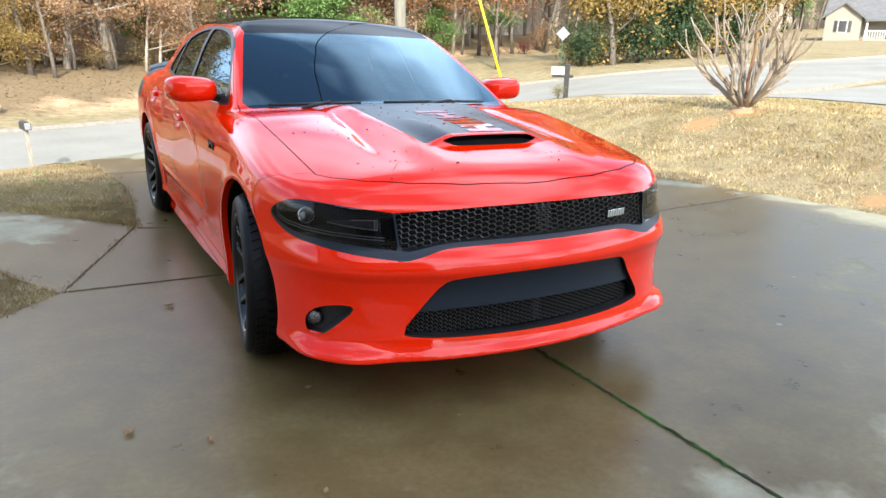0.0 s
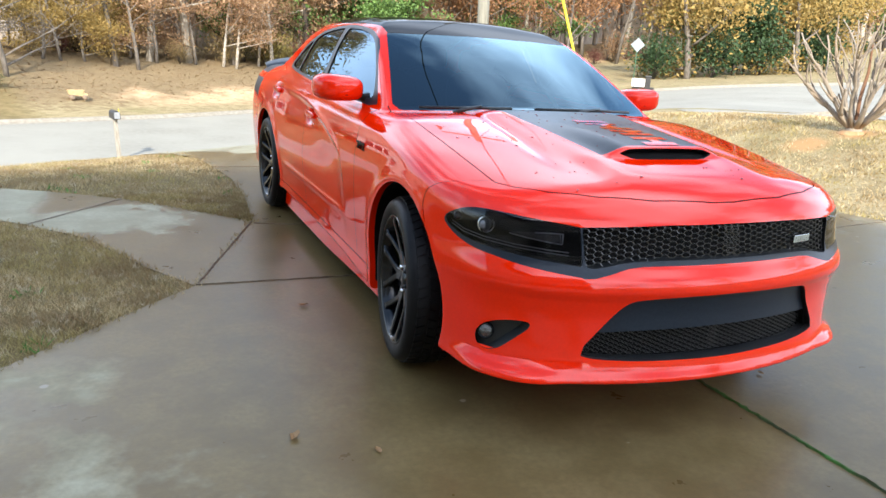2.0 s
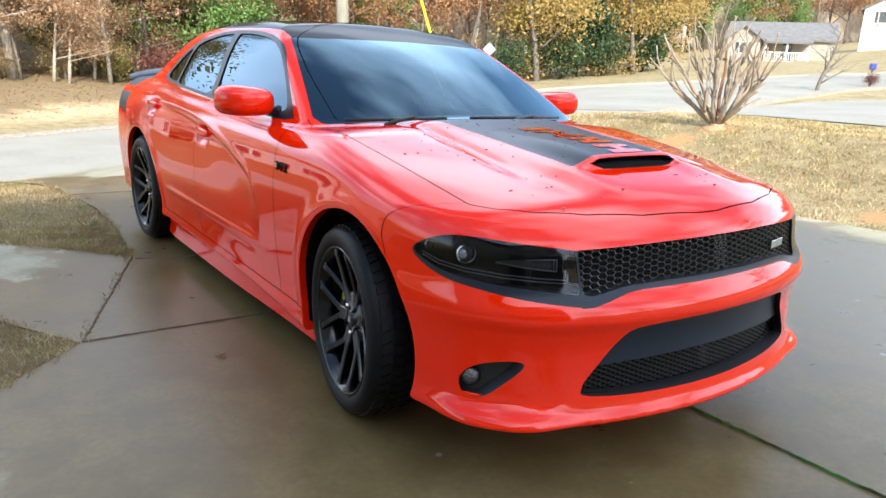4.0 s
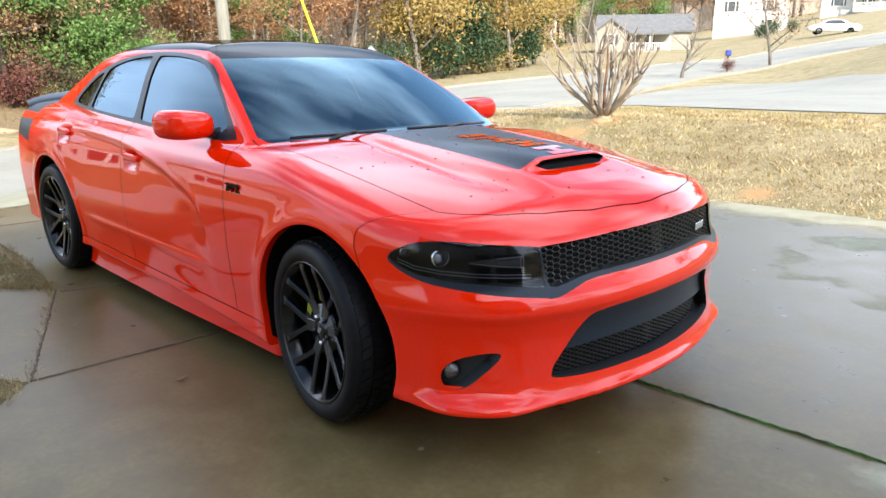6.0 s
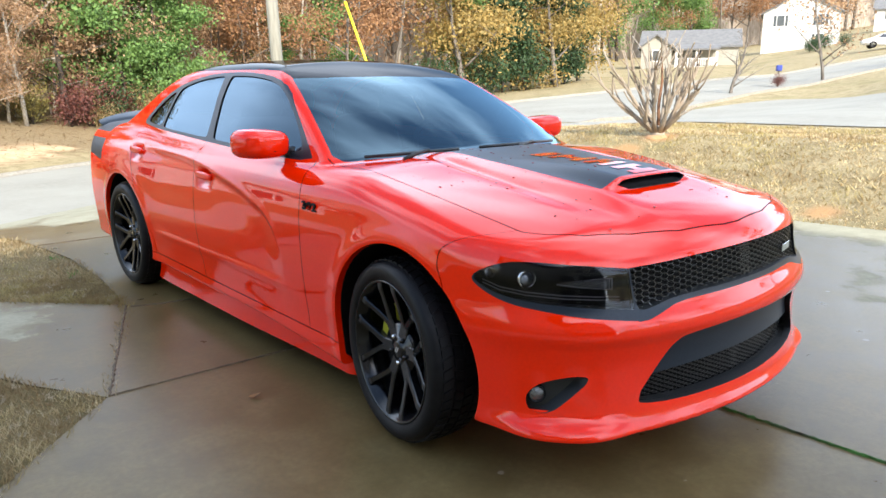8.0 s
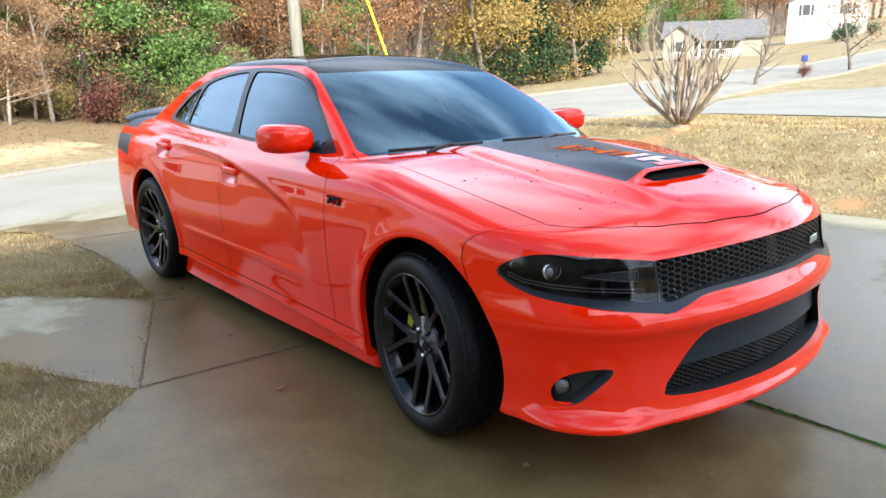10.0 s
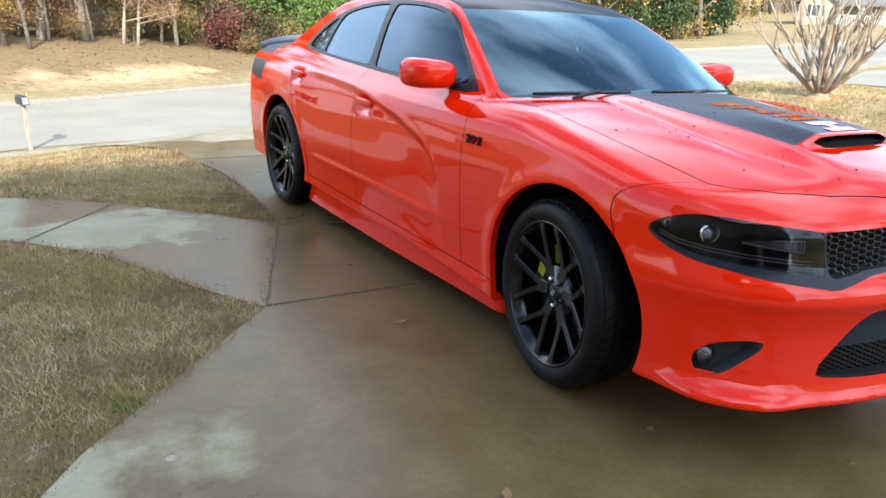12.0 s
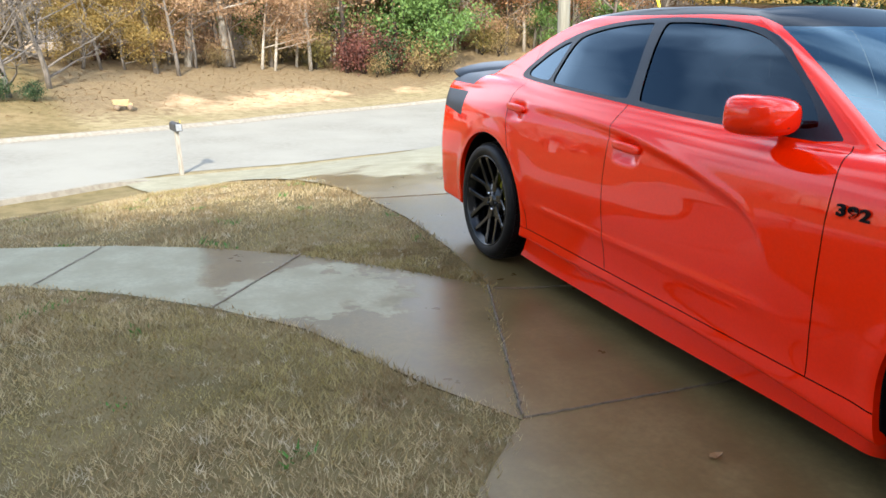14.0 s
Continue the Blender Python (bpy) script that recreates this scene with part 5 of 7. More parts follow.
def slab(name, poly, parent, top=0.0, drape=False):
    """A concrete slab with rounded arrises over an outline."""
    bm = bmesh.new()
    vs = [bm.verts.new((x, y, top)) for x, y in poly]
    f = bm.faces.new(vs)
    if f.normal.z < 0:
        f.normal_flip()
    r = bmesh.ops.inset_region(bm, faces=[f], thickness=0.010, depth=0.0)
    for v in vs:
        v.co.z -= 0.004
    low = bmesh.ops.extrude_edge_only(bm, edges=[e for e in bm.edges if e.is_boundary])
    for v in (g for g in low["geom"] if isinstance(g, bmesh.types.BMVert)):
        v.co.z -= 0.07
    bmesh.ops.triangulate(bm, faces=[g for g in bm.faces if len(g.verts) > 4])
    return part(name, bm, CONCRETE, parent)


drive = tagged(new("driveway"), "brown concrete driveway, wet round the car", "driveway", kind="structure")
J = 0.0025
flat = clipped(DRIVE, 0, 1, 4.9)
cells = []
left, right = clipped(flat, 1, 0.02, 0.27 - J), clipped(flat, -1, -0.02, -0.27 - J)
cells += [clipped(left, 0.02, 1, 1.14 - J), clipped(left, -0.02, -1, -1.14 - J), clipped(right, -0.12, 1, 1.14 - J), clipped(right, 0.12, -1, -1.14 - J)]
for c in cells:
    slab("slab", c, drive)
# the fall of the drive to the street, laid to the land
n, w = 40, 12
L, R = along([(-1.16, 4.91), (-1.26, 5.5), (-1.5, 6.6), (-1.85, 8.0), (-2.1, 11.0), (-2.6, 15.0), (-3.6, 18.0)], n), along([(4.02, 4.91), (3.95, 7.0), (3.9, 9.0), (4.2, 13.0), (5.0, 17.0), (5.8, 18.8), (6.8, 20.3)], n)
t = np.linspace(0, 1, w)[None, :, None]
p = L[:, None] * (1 - t) + R[:, None] * t
z = ground_z(p[..., 0], p[..., 1]) + 0.012
z[0] = -0.002
ids = np.arange(n * w).reshape(n, w)
q = np.stack([ids[:-1, :-1], ids[1:, :-1], ids[1:, 1:], ids[:-1, 1:]], -1).reshape(-1, 4)[:, ::-1]
me = raw_mesh("apron", np.concatenate([p, z[..., None]], -1).reshape(-1, 3), q, CONCRETE)
ap = new("apron", me)
ap.parent = drive

path = tagged(new("walkway"), "curved concrete walkway, half dried in pale patches", "path", kind="structure")
walk_cuts = [((-2.62, 2.69), (-2.02, 3.47)), ((-3.49, 3.33), (-3.18, 4.0)), ((-4.9, 3.6), (-4.8, 4.4))]
rest = WALKWAY
for (x0, y0), (x1, y1) in walk_cuts:
    a, b = (y1 - y0), -(x1 - x0)
    k = math.hypot(a, b)
    a, b = a / k, b / k
    c = a * x0 + b * y0
    slab("slab", clipped(rest, -a, -b, -c - J), path, -0.004)
    rest = clipped(rest, a, b, c - J)
slab("slab", rest, path, -0.004)

# soil and moss in the joints
MOSS = mat("joint_moss", (0.05, 0.15, 0.025), 0.95, 0.0, (0.05, 0.04, 0.025), 5.0, bump=0.6, bump_scale=80)
DUST = mat("joint_dust", (0.20, 0.17, 0.13), 0.95, 0.0, (0.27, 0.24, 0.19), 25, bump=0.5, bump_scale=80)
SOIL = mat("joint_soil", (0.10, 0.08, 0.055), 0.95, 0.0, (0.15, 0.115, 0.08), 25, bump=0.5, bump_scale=80)


def ragged(name, pts, width, height, material, parent, seed, step=0.02):
    """A ragged low ridge of growth along a joint."""
    rg = random.Random(seed)
    pts = along(pts, max(4, int(np.hypot(*np.diff(np.array(pts), axis=0).T).sum() / step)))
    bm = bmesh.new()
    prev = None
    for i, (x, y) in enumerate(pts):
        a = pts[min(i + 1, len(pts) - 1)] - pts[max(i - 1, 0)]
        nrm = Vector((-a[1], a[0], 0)).normalized()
        wv = width * rg.uniform(0.35, 1.25)
        c = Vector((x, y, 0)) + nrm * rg.uniform(-0.2, 0.2) * width
        row = [bm.verts.new(c + nrm * wv * k + Vector((0, 0, h))) for k, h in ((-0.5, -0.004), (-0.2, height * rg.uniform(0.4, 1.2)), (0.2, height * rg.uniform(0.4, 1.2)), (0.5, -0.004))]
        if prev:
            for j in range(3):
                bm.faces.new((prev[j], prev[j + 1], row[j + 1], row[j]))
        prev = row
    return part(name, bm, material, parent)


ragged("moss", [(0.279, -0.45), (0.296, -1.3), (0.312, -2.1)], 0.017, 0.006, MOSS, drive, 3)
ragged("moss", [(0.312, -2.1), (0.36, -4.5)], 0.02, 0.007, MOSS, drive, 4)
ragged("joint_dirt", [(-1.67, 1.173), (-0.6, 1.152), (0.26, 1.135)], 0.009, 0.003, SOIL, drive, 5)
ragged("joint_dirt", [(0.27, 1.172), (2.6, 1.452), (4.8, 1.716)], 0.009, 0.003, SOIL, drive, 6)
ragged("joint_dirt", [(-1.66, 1.19), (-1.42, 1.83), (-1.15, 2.55)], 0.018, 0.005, SOIL, drive, 7)
ragged("crack", [(-1.14, 2.50), (-0.95, 2.44), (-0.72, 2.40), (-0.5, 2.28)], 0.009, 0.0025, SOIL, drive, 8)
ragged("joint_dirt", [(-1.15, 4.905), (4.0, 4.905)], 0.012, 0.003, SOIL, drive, 9)
for i, ((x0, y0), (x1, y1)) in enumerate(walk_cuts):
    ragged("joint_dirt", [(x0, y0), ((x0 + x1) / 2, (y0 + y1) / 2), (x1, y1)], 0.012, 0.002, DUST, path, 20 + i)

road = tagged(strip("road", ROAD_NEAR, ROAD_FAR, 0.0, ROAD, 160, 8), "sunlit pale grey residential road", "road", kind="structure")
side_road = tagged(strip("side_road", SIDE_NEAR, SIDE_FAR, 0.006, ROAD, 60, 8), "pale grey side road beyond the lawn", "road", kind="structure")


def kerb(name, pts, inward, n=160, gaps=()):
    """A rolled kerb along a road's edge."""
    c = along(pts, n)
    d = np.gradient(c, axis=0)
    nr = np.stack([-d[:, 1], d[:, 0]], 1) / np.linalg.norm(d, axis=1)[:, None] * inward
    prof = [(-0.02, -0.05), (0.0, 0.006), (0.22, 0.012), (0.34, 0.09), (0.42, 0.115), (0.54, 0.115), (0.56, -0.08)]
    low = np.ones(n)                                     # the kerb sinks to the road at its ends
    for a, b in gaps:
        low = np.minimum(low, np.clip(np.maximum(a - c[:, 0], c[:, 0] - b) / 1.0, 0, 1))
    v = np.stack([np.concatenate([c - nr * o, (ground_z(*(c - nr * o).T) + (h * low if h > 0 else h))[:, None]], 1) for o, h in prof], 1)
    ids = np.arange(v.shape[0] * v.shape[1]).reshape(v.shape[:2])
    q = np.stack([ids[:-1, :-1], ids[1:, :-1], ids[1:, 1:], ids[:-1, 1:]], -1)
    ok = np.array([not any(a < x < b for a, b in gaps) for x in (c[:-1, 0] + c[1:, 0]) / 2])
    q = q[ok].reshape(-1, 4)
    return tagged(new(name, raw_mesh(name, v.reshape(-1, 3), q if inward > 0 else q[:, ::-1], KERB, smooth=False)), "worn pale concrete kerb along the road", "kerb", kind="structure")


kerb("kerb", ROAD_FAR, -1)
kerb("kerb", ROAD_NEAR, 1, gaps=((-3.0, 6.6), (12.6, 18.0)))

# ---- unseen house supposed behind the camera: sized for the drive's shade, coloured for reflections ----
SIDING = mat("beige_boards", (0.40, 0.35, 0.285), 0.7, 0.0, (0.35, 0.305, 0.25), 4, bump=0.05, bump_scale=40)
# doors coloured dark, putting an open garage's gloom into reflections
DIM = mat("garage_gloom", (0.07, 0.06, 0.05), 0.8, 0.0, (0.05, 0.043, 0.038), 3)
SHINGLE = mat("grey_shingle", (0.13, 0.125, 0.125), 0.9, 0.0, (0.19, 0.185, 0.18), 9, bump=0.5, bump_scale=30)
WHITE = mat("white_trim", (0.78, 0.78, 0.76), 0.5, 0.0, (0.70, 0.70, 0.68), 12)
house = tagged(new("house"), "unseen beige sided two-storey house supposed behind the driveway", "house")
HX0, HX1, HY, HZ = -19.0, -0.9, -10.0, 7.6
bm = bmesh.new()
box(bm, (HX0, HY - 8, -0.1), (HX1, HY, HZ))
part("wall", bm, SIDING, house)
bm = bmesh.new()
for i in range(int(HZ / 0.16) - 1):
    box(bm, (HX0, HY, 0.02 + i * 0.16), (HX1, HY + 0.012, 0.02 + i * 0.16 + 0.145))
part("siding_boards", bm, SIDING, house)
bm = bmesh.new()
sec = [(HY + 0.5, HZ - 0.1), (HY - 4, HZ + 4.3), (HY - 8.5, HZ - 0.1), (HY - 8.5, HZ + 0.06), (HY - 4, HZ + 4.5), (HY + 0.5, HZ + 0.06)]
for x in (HX0 - 0.3, HX1 + 0.3):
    vs = [bm.verts.new((x - (4.0 if y == HY - 4 and x > -10 else 0.0), y, z)) for y, z in sec]      # hipped at one end, keeping its shadow off the side lawn
    bm.faces.new(vs)
vs = list(bm.verts)
for i in range(6):
    bm.faces.new((vs[i], vs[(i + 1) % 6], vs[6 + (i + 1) % 6], vs[6 + i]))
part("roof", bm, SHINGLE, house)
for x0 in (-8.8, -4.4):
    bm = bmesh.new()
    for lo, hi in (((x0 - 0.12, HY + 0.012, 0), (x0, HY + 0.06, 2.3)), ((x0 + 3.6, HY + 0.012, 0), (x0 + 3.72, HY + 0.06, 2.3)), ((x0 - 0.12, HY + 0.012, 2.3), (x0 + 3.72, HY + 0.06, 2.44))):
        box(bm, lo, hi, 0.006)
    gd = part("garage_frame", bm, WHITE, house)
    bm = bmesh.new()
    for j in range(4):
        box(bm, (x0 + 0.01, HY + 0.014, 0.02 + j * 0.57), (x0 + 3.59, HY + 0.035, 0.02 + j * 0.57 + 0.555), 0.006)
    part("garage_door", bm, DIM, gd)
for x0, z0 in ((-6.9, 3.8), (-4.4, 3.8), (-2.2, 3.8)):
    bm = bmesh.new()
    box(bm, (x0, HY + 0.012, z0), (x0 + 1.1, HY + 0.07, z0 + 1.5), 0.01)
    wf = part("window_frame", bm, WHITE, house)
    bm = bmesh.new()
    box(bm, (x0 + 0.08, HY + 0.06, z0 + 0.08), (x0 + 1.02, HY + 0.078, z0 + 1.42))
    part("pane", bm, BLACK_GLOSS, wf)

# wing added out of sight, blocking sky from the left side; walkway heads there
bm = bmesh.new()
box(bm, (-19.0, -9.99, -0.1), (-8.6, -1.2, 5.4))
part("wing_wall", bm, SIDING, house)
bm = bmesh.new()
for x in (-19.3, -8.3):
    for y, z in ((-0.8, 5.3), (-9.99, 8.2), (-9.99, 8.4), (-0.8, 5.46)):
        bm.verts.new((x, y, z))
vs = list(bm.verts)
for i in range(4):
    bm.faces.new((vs[i], vs[(i + 1) % 4], vs[4 + (i + 1) % 4], vs[4 + i]))
bm.faces.new(vs[:4][::-1])
bm.faces.new(vs[4:])
part("wing_roof", bm, SHINGLE, house)


# ---- grass blades ----
def blade_mat(name, k):
    """Dormant blades: bleached and brown by the blade, yellow-green in drifts."""
    m = leaf_mat(name, *(tuple(k * v for v in c) for c in ((0.47, 0.345, 0.155), (0.66, 0.54, 0.32), (0.31, 0.21, 0.085))))
    n, l = m.node_tree.nodes, m.node_tree.links
    pos = n.new("ShaderNodeNewGeometry").outputs["Position"]
    src = n["Principled BSDF"].inputs["Base Color"].links[0].from_socket
    c = mix_rgb(n, l, range_node(n, l, noise_of(n, l, pos, 0.9, 4.0), 0.46, 0.60, 0.0, 0.6), src, tuple(k * v for v in (0.34, 0.285, 0.08)))
    c = mix_rgb(n, l, range_node(n, l, noise_of(n, l, pos, 2.2, 4.0), 0.48, 0.60, 0.0, 0.6), c, tuple(k * v for v in (0.25, 0.16, 0.07)))
    c = mix_rgb(n, l, range_node(n, l, noise_of(n, l, pos, 7.0, 3.0), 0.47, 0.62, 0.0, 0.4), c, tuple(k * v for v in (0.22, 0.15, 0.065)))
    c = mix_rgb(n, l, range_node(n, l, noise_of(n, l, pos, 11.0, 2.0), 0.57, 0.68, 0.0, 0.6), c, tuple(k * v for v in (0.66, 0.58, 0.44)))
    l.new(c, n["Principled BSDF"].inputs["Base Color"])
    l.new(c, n["Translucent BSDF"].inputs["Color"])
    return m


# one blade colouring: the 0.86 copy has the house-side lawn's shade scaled in
BLADE, SHADE_BLADE = blade_mat("grass_blades", 1.0), blade_mat("shaded_grass_blades", 0.86)
GREENBLADE = leaf_mat("weed_leaves", (0.07, 0.20, 0.035), (0.11, 0.27, 0.05), (0.06, 0.15, 0.03))


def blades(name, lo, hi, count, height, width, seed, material, label, spill=0.03, keep_f=None):
    """A sward of single bent blades over part of the lawn, clear of the paving."""
    rg = np.random.RandomState(seed)
    x, y = rg.uniform(lo[0], hi[0], count), rg.uniform(lo[1], hi[1], count)
    d = np.minimum(inside_poly(x, y, DRIVE), inside_poly(x, y, WALKWAY))
    ok = d > -spill * rg.rand(count) ** 2
    road = np.minimum(inside_poly(x, y, ROAD_SHAPE), inside_poly(x, y, SIDE_SHAPE))
    ok &= road > 0.6
    if keep_f is not None:
        ok &= keep_f(x, y, rg)
    x, y = x[ok], y[ok]
    n = len(x)
    z = sheet_z(x, y)
    z = np.maximum(z, ground_z(x, y) - 0.02)
    clump = 0.75 + 0.5 * np.sin(3.1 * x + 2 * np.sin(2.3 * y)) * np.sin(2.7 * y)
    t = rg.uniform(0, 2 * math.pi, n)
    hgt = height * rg.uniform(0.5, 1.3, n) * np.clip(clump, 0.45, 1.3)
    lean = rg.uniform(0.3, 1.3, n) * hgt
    lt = rg.uniform(0, 2 * math.pi, n)
    wv = width * rg.uniform(0.6, 1.4, n)
    b0 = np.stack([x - np.cos(t) * wv / 2, y - np.sin(t) * wv / 2, z], 1)
    b1 = np.stack([x + np.cos(t) * wv / 2, y + np.sin(t) * wv / 2, z], 1)
    tip = np.stack([x + np.cos(lt) * lean, y + np.sin(lt) * lean, z + hgt], 1)
    v = np.stack([b0, b1, tip], 1).reshape(-1, 3)
    f = np.arange(3 * n).reshape(-1, 3)
    return tagged(new(name, raw_mesh(name, v, f, material, smooth=False)), label, "grass", kind="stuff")


blades("lawn_grass", (-6.5, -2.2), (-0.9, 3.6), 240000, 0.036, 0.0052, 1, SHADE_BLADE, "short dormant brown lawn grass beside the walkway", 0.05)
blades("lawn_grass", (-9.0, 2.5), (-0.9, 9.0), 110000, 0.042, 0.008, 2, SHADE_BLADE, "short dormant brown lawn grass towards the street", 0.05)
blades("lawn_grass", (3.9, -4.5), (13.0, 12.0), 120000, 0.048, 0.016, 3, BLADE, "short straw-coloured lawn grass on the side lawn", 0.05,
       lambda x, y, rg: np.min([np.hypot(x - cx, y - cy) / cr for cx, cy, cr in BARE_SPOTS], 0) > rg.uniform(0.3, 1.3, len(x)))
blades("weed_patches", (-6, -1.5), (-1, 7.5), 60000, 0.035, 0.013, 4, GREENBLADE, "small green weeds in the brown lawn", 0.0,
       lambda x, y, rg: (np.sin(5.3 * x + 1.7 * np.sin(3.1 * y)) * np.sin(4.7 * y + 1.1 * np.sin(2.9 * x)) > 0.93))
LITTER = leaf_mat("fallen_leaves", (0.22, 0.12, 0.05), (0.36, 0.22, 0.10), (0.12, 0.065, 0.03))


def leaves(name, spots, size, seed, material, label):
    """Curled fallen leaves lying on the ground."""
    rg = np.random.RandomState(seed)
    v, f = [], []
    for x, y, z in spots:
        t, s = rg.uniform(0, 6.28), size * rg.uniform(0.6, 1.3)
        c, sn = math.cos(t), math.sin(t)
        k = len(v)
        for u, w, h in ((-1, 0, 0.25), (-0.3, -0.5, 0.35), (-0.2, 0, 0.0), (-0.3, 0.5, 0.4), (0.5, -0.4, 0.3), (0.5, 0.45, 0.2), (1, 0, 0.3)):
            v.append((x + s * (u * c - w * sn), y + s * (u * sn + w * c), z + s * h * rg.uniform(0.4, 1.2) + 0.002))
        f += [(k, k + 1, k + 2), (k, k + 2, k + 3), (k + 1, k + 4, k + 2), (k + 2, k + 5, k + 3), (k + 2, k + 4, k + 6), (k + 2, k + 6, k + 5)]
    return tagged(new(name, raw_mesh(name, v, f, material, smooth=False)), label, "leaf")


for i, (x, y) in enumerate(((-1.25, -0.72), (-0.99, -1.19), (-1.5, -0.55), (0.62, -0.62), (-1.18, 0.72))):
    leaves("fallen_leaf", [(x, y, 0.0)], 0.028 if i else 0.034, 10 + i, LITTER, "curled brown leaf on the wet concrete")
rg = np.random.RandomState(5)
lx, ly = rg.uniform(-16, 24, 11000), rg.uniform(26, 50, 11000)
far = (-0.52 * lx + 0.85 * ly > 28.5 + 3.0 * rg.rand(11000)) & (inside_poly(lx, ly, ROAD_SHAPE) > 0.8)
lx, ly = lx[far], ly[far]
pts = list(zip(lx, ly, sheet_z(lx, ly)))
tagged(leaves("leaf_litter", pts, 0.06, 6, LITTER, "brown fallen leaves scattered on the far bank"), kind="stuff")


# ---- trees ----
BARK = mat("grey_bark", (0.19, 0.165, 0.14), 0.9, 0.0, (0.10, 0.085, 0.07), 5, bump=0.6, bump_scale=18, stretch=(3, 3, 0.6))
PALE_BARK = mat("pale_bark", (0.46, 0.42, 0.36), 0.9, 0.0, (0.24, 0.21, 0.17), 4, bump=0.5, bump_scale=15, stretch=(3, 3, 0.8))
DARK_BARK = mat("dark_bark", (0.075, 0.06, 0.05), 0.95, 0.0, (0.04, 0.033, 0.028), 5, bump=0.6, bump_scale=18, stretch=(3, 3, 0.6))
MYRTLE = mat("smooth_tan_bark", (0.36, 0.32, 0.265), 0.85, 0.0, (0.22, 0.185, 0.15), 18, bump=0.5, bump_scale=40, stretch=(1, 1, 0.3), color3=(0.27, 0.21, 0.15), scale3=2.5)
RUSSET = leaf_mat("russet_leaves", (0.24, 0.135, 0.070), (0.36, 0.22, 0.12), (0.45, 0.30, 0.175))
OCHRE = leaf_mat("ochre_leaves", (0.29, 0.19, 0.050), (0.40, 0.275, 0.085), (0.22, 0.17, 0.055))
STRAWBUSH = leaf_mat("straw_leaves", (0.30, 0.21, 0.09), (0.40, 0.29, 0.13), (0.20, 0.16, 0.07))
ORANGE = leaf_mat("orange_leaves", (0.26, 0.125, 0.055), (0.37, 0.20, 0.09), (0.19, 0.085, 0.045))
PINE = leaf_mat("pine_needles", (0.10, 0.19, 0.045), (0.17, 0.29, 0.075), (0.06, 0.115, 0.035))
OLIVE = leaf_mat("olive_leaves", (0.16, 0.14, 0.04), (0.28, 0.22, 0.06), (0.10, 0.10, 0.03))
DEEPGREEN = leaf_mat("deep_green_leaves", (0.03, 0.065, 0.025), (0.05, 0.10, 0.035), (0.025, 0.05, 0.02))
WINE = leaf_mat("wine_leaves", (0.12, 0.04, 0.035), (0.20, 0.07, 0.05), (0.07, 0.03, 0.025))


def limbs(rg, base, height, r0, spread, levels, first=0.25, splits=(3, 5), droop=0.0, bend=0.12, low=0.0):
    """Paths of a trunk and its limbs, as lists of points and radii, with the twig ends."""
    out, ends = [], []

    def grow(p, d, length, r, lev):
        n = 7 if lev == 0 else 5
        pts, rad = [p.copy()], [r]
        q, dd = p.copy(), d.copy()
        for i in range(1, n):
            dd = (dd + Vector((rg.uniform(-1, 1), rg.uniform(-1, 1), rg.uniform(-0.3, 0.5) - droop * lev)) * bend).normalized()
            q = q + dd * length / (n - 1)
            pts.append(q.copy())
            rad.append(max(0.006, r * (1 - 0.8 * i / (n - 1))))
        out.append((pts, rad))
        if lev >= levels:
            ends.append(pts[-1])
            ends.append(pts[-2])
            return
        if lev > 0:
            ends.append(pts[-1])
        kids = rg.randint(*splits) + (5 if lev == 0 else 0)
        for k in range(kids):
            t = first + (1 - first) * (k + rg.random()) / kids if lev == 0 else 0.3 + 0.7 * rg.random()
            j = min(n - 2, int(t * (n - 1)))
            f = t * (n - 1) - j
            s = pts[j].lerp(pts[j + 1], min(1, f))
            a = rg.uniform(0, 2 * math.pi)
            up = rg.uniform(-0.15, 0.6) - low if lev == 0 else rg.uniform(-0.1, 0.9)
            nd = (Vector((math.cos(a), math.sin(a), up)) + dd * 0.4).normalized()
            grow(s, nd, length * spread * rg.uniform(0.6, 1.1) * (1.15 - 0.6 * t if lev == 0 else 0.8), max(0.008, rad[j] * 0.5), lev + 1)

    grow(Vector(base), Vector((rg.uniform(-0.05, 0.05), rg.uniform(-0.05, 0.05), 1)), height, r0, 0)
    return out, ends


def leaf_cloud(rs, centres, per, radius, size, flat=0.6):
    """Loose clumps of small leaf sprays about given centres."""
    c = np.repeat(np.array(centres, float), per, 0)
    n = len(c)
    d = rs.normal(size=(n, 3)) * radius * 0.5
    d[:, 2] *= flat
    c = c + d
    u = rs.normal(size=(n, 3))
    u /= np.linalg.norm(u, axis=1)[:, None]
    w = np.cross(u, rs.normal(size=(n, 3)))
    w /= np.linalg.norm(w, axis=1)[:, None]
    s = size * rs.uniform(0.5, 1.4, n)[:, None]
    v = np.stack([c - u * s, c + w * s * 0.55, c + u * s, c - w * s * 0.55], 1).reshape(-1, 3)
    return v, np.arange(4 * n).reshape(-1, 4)


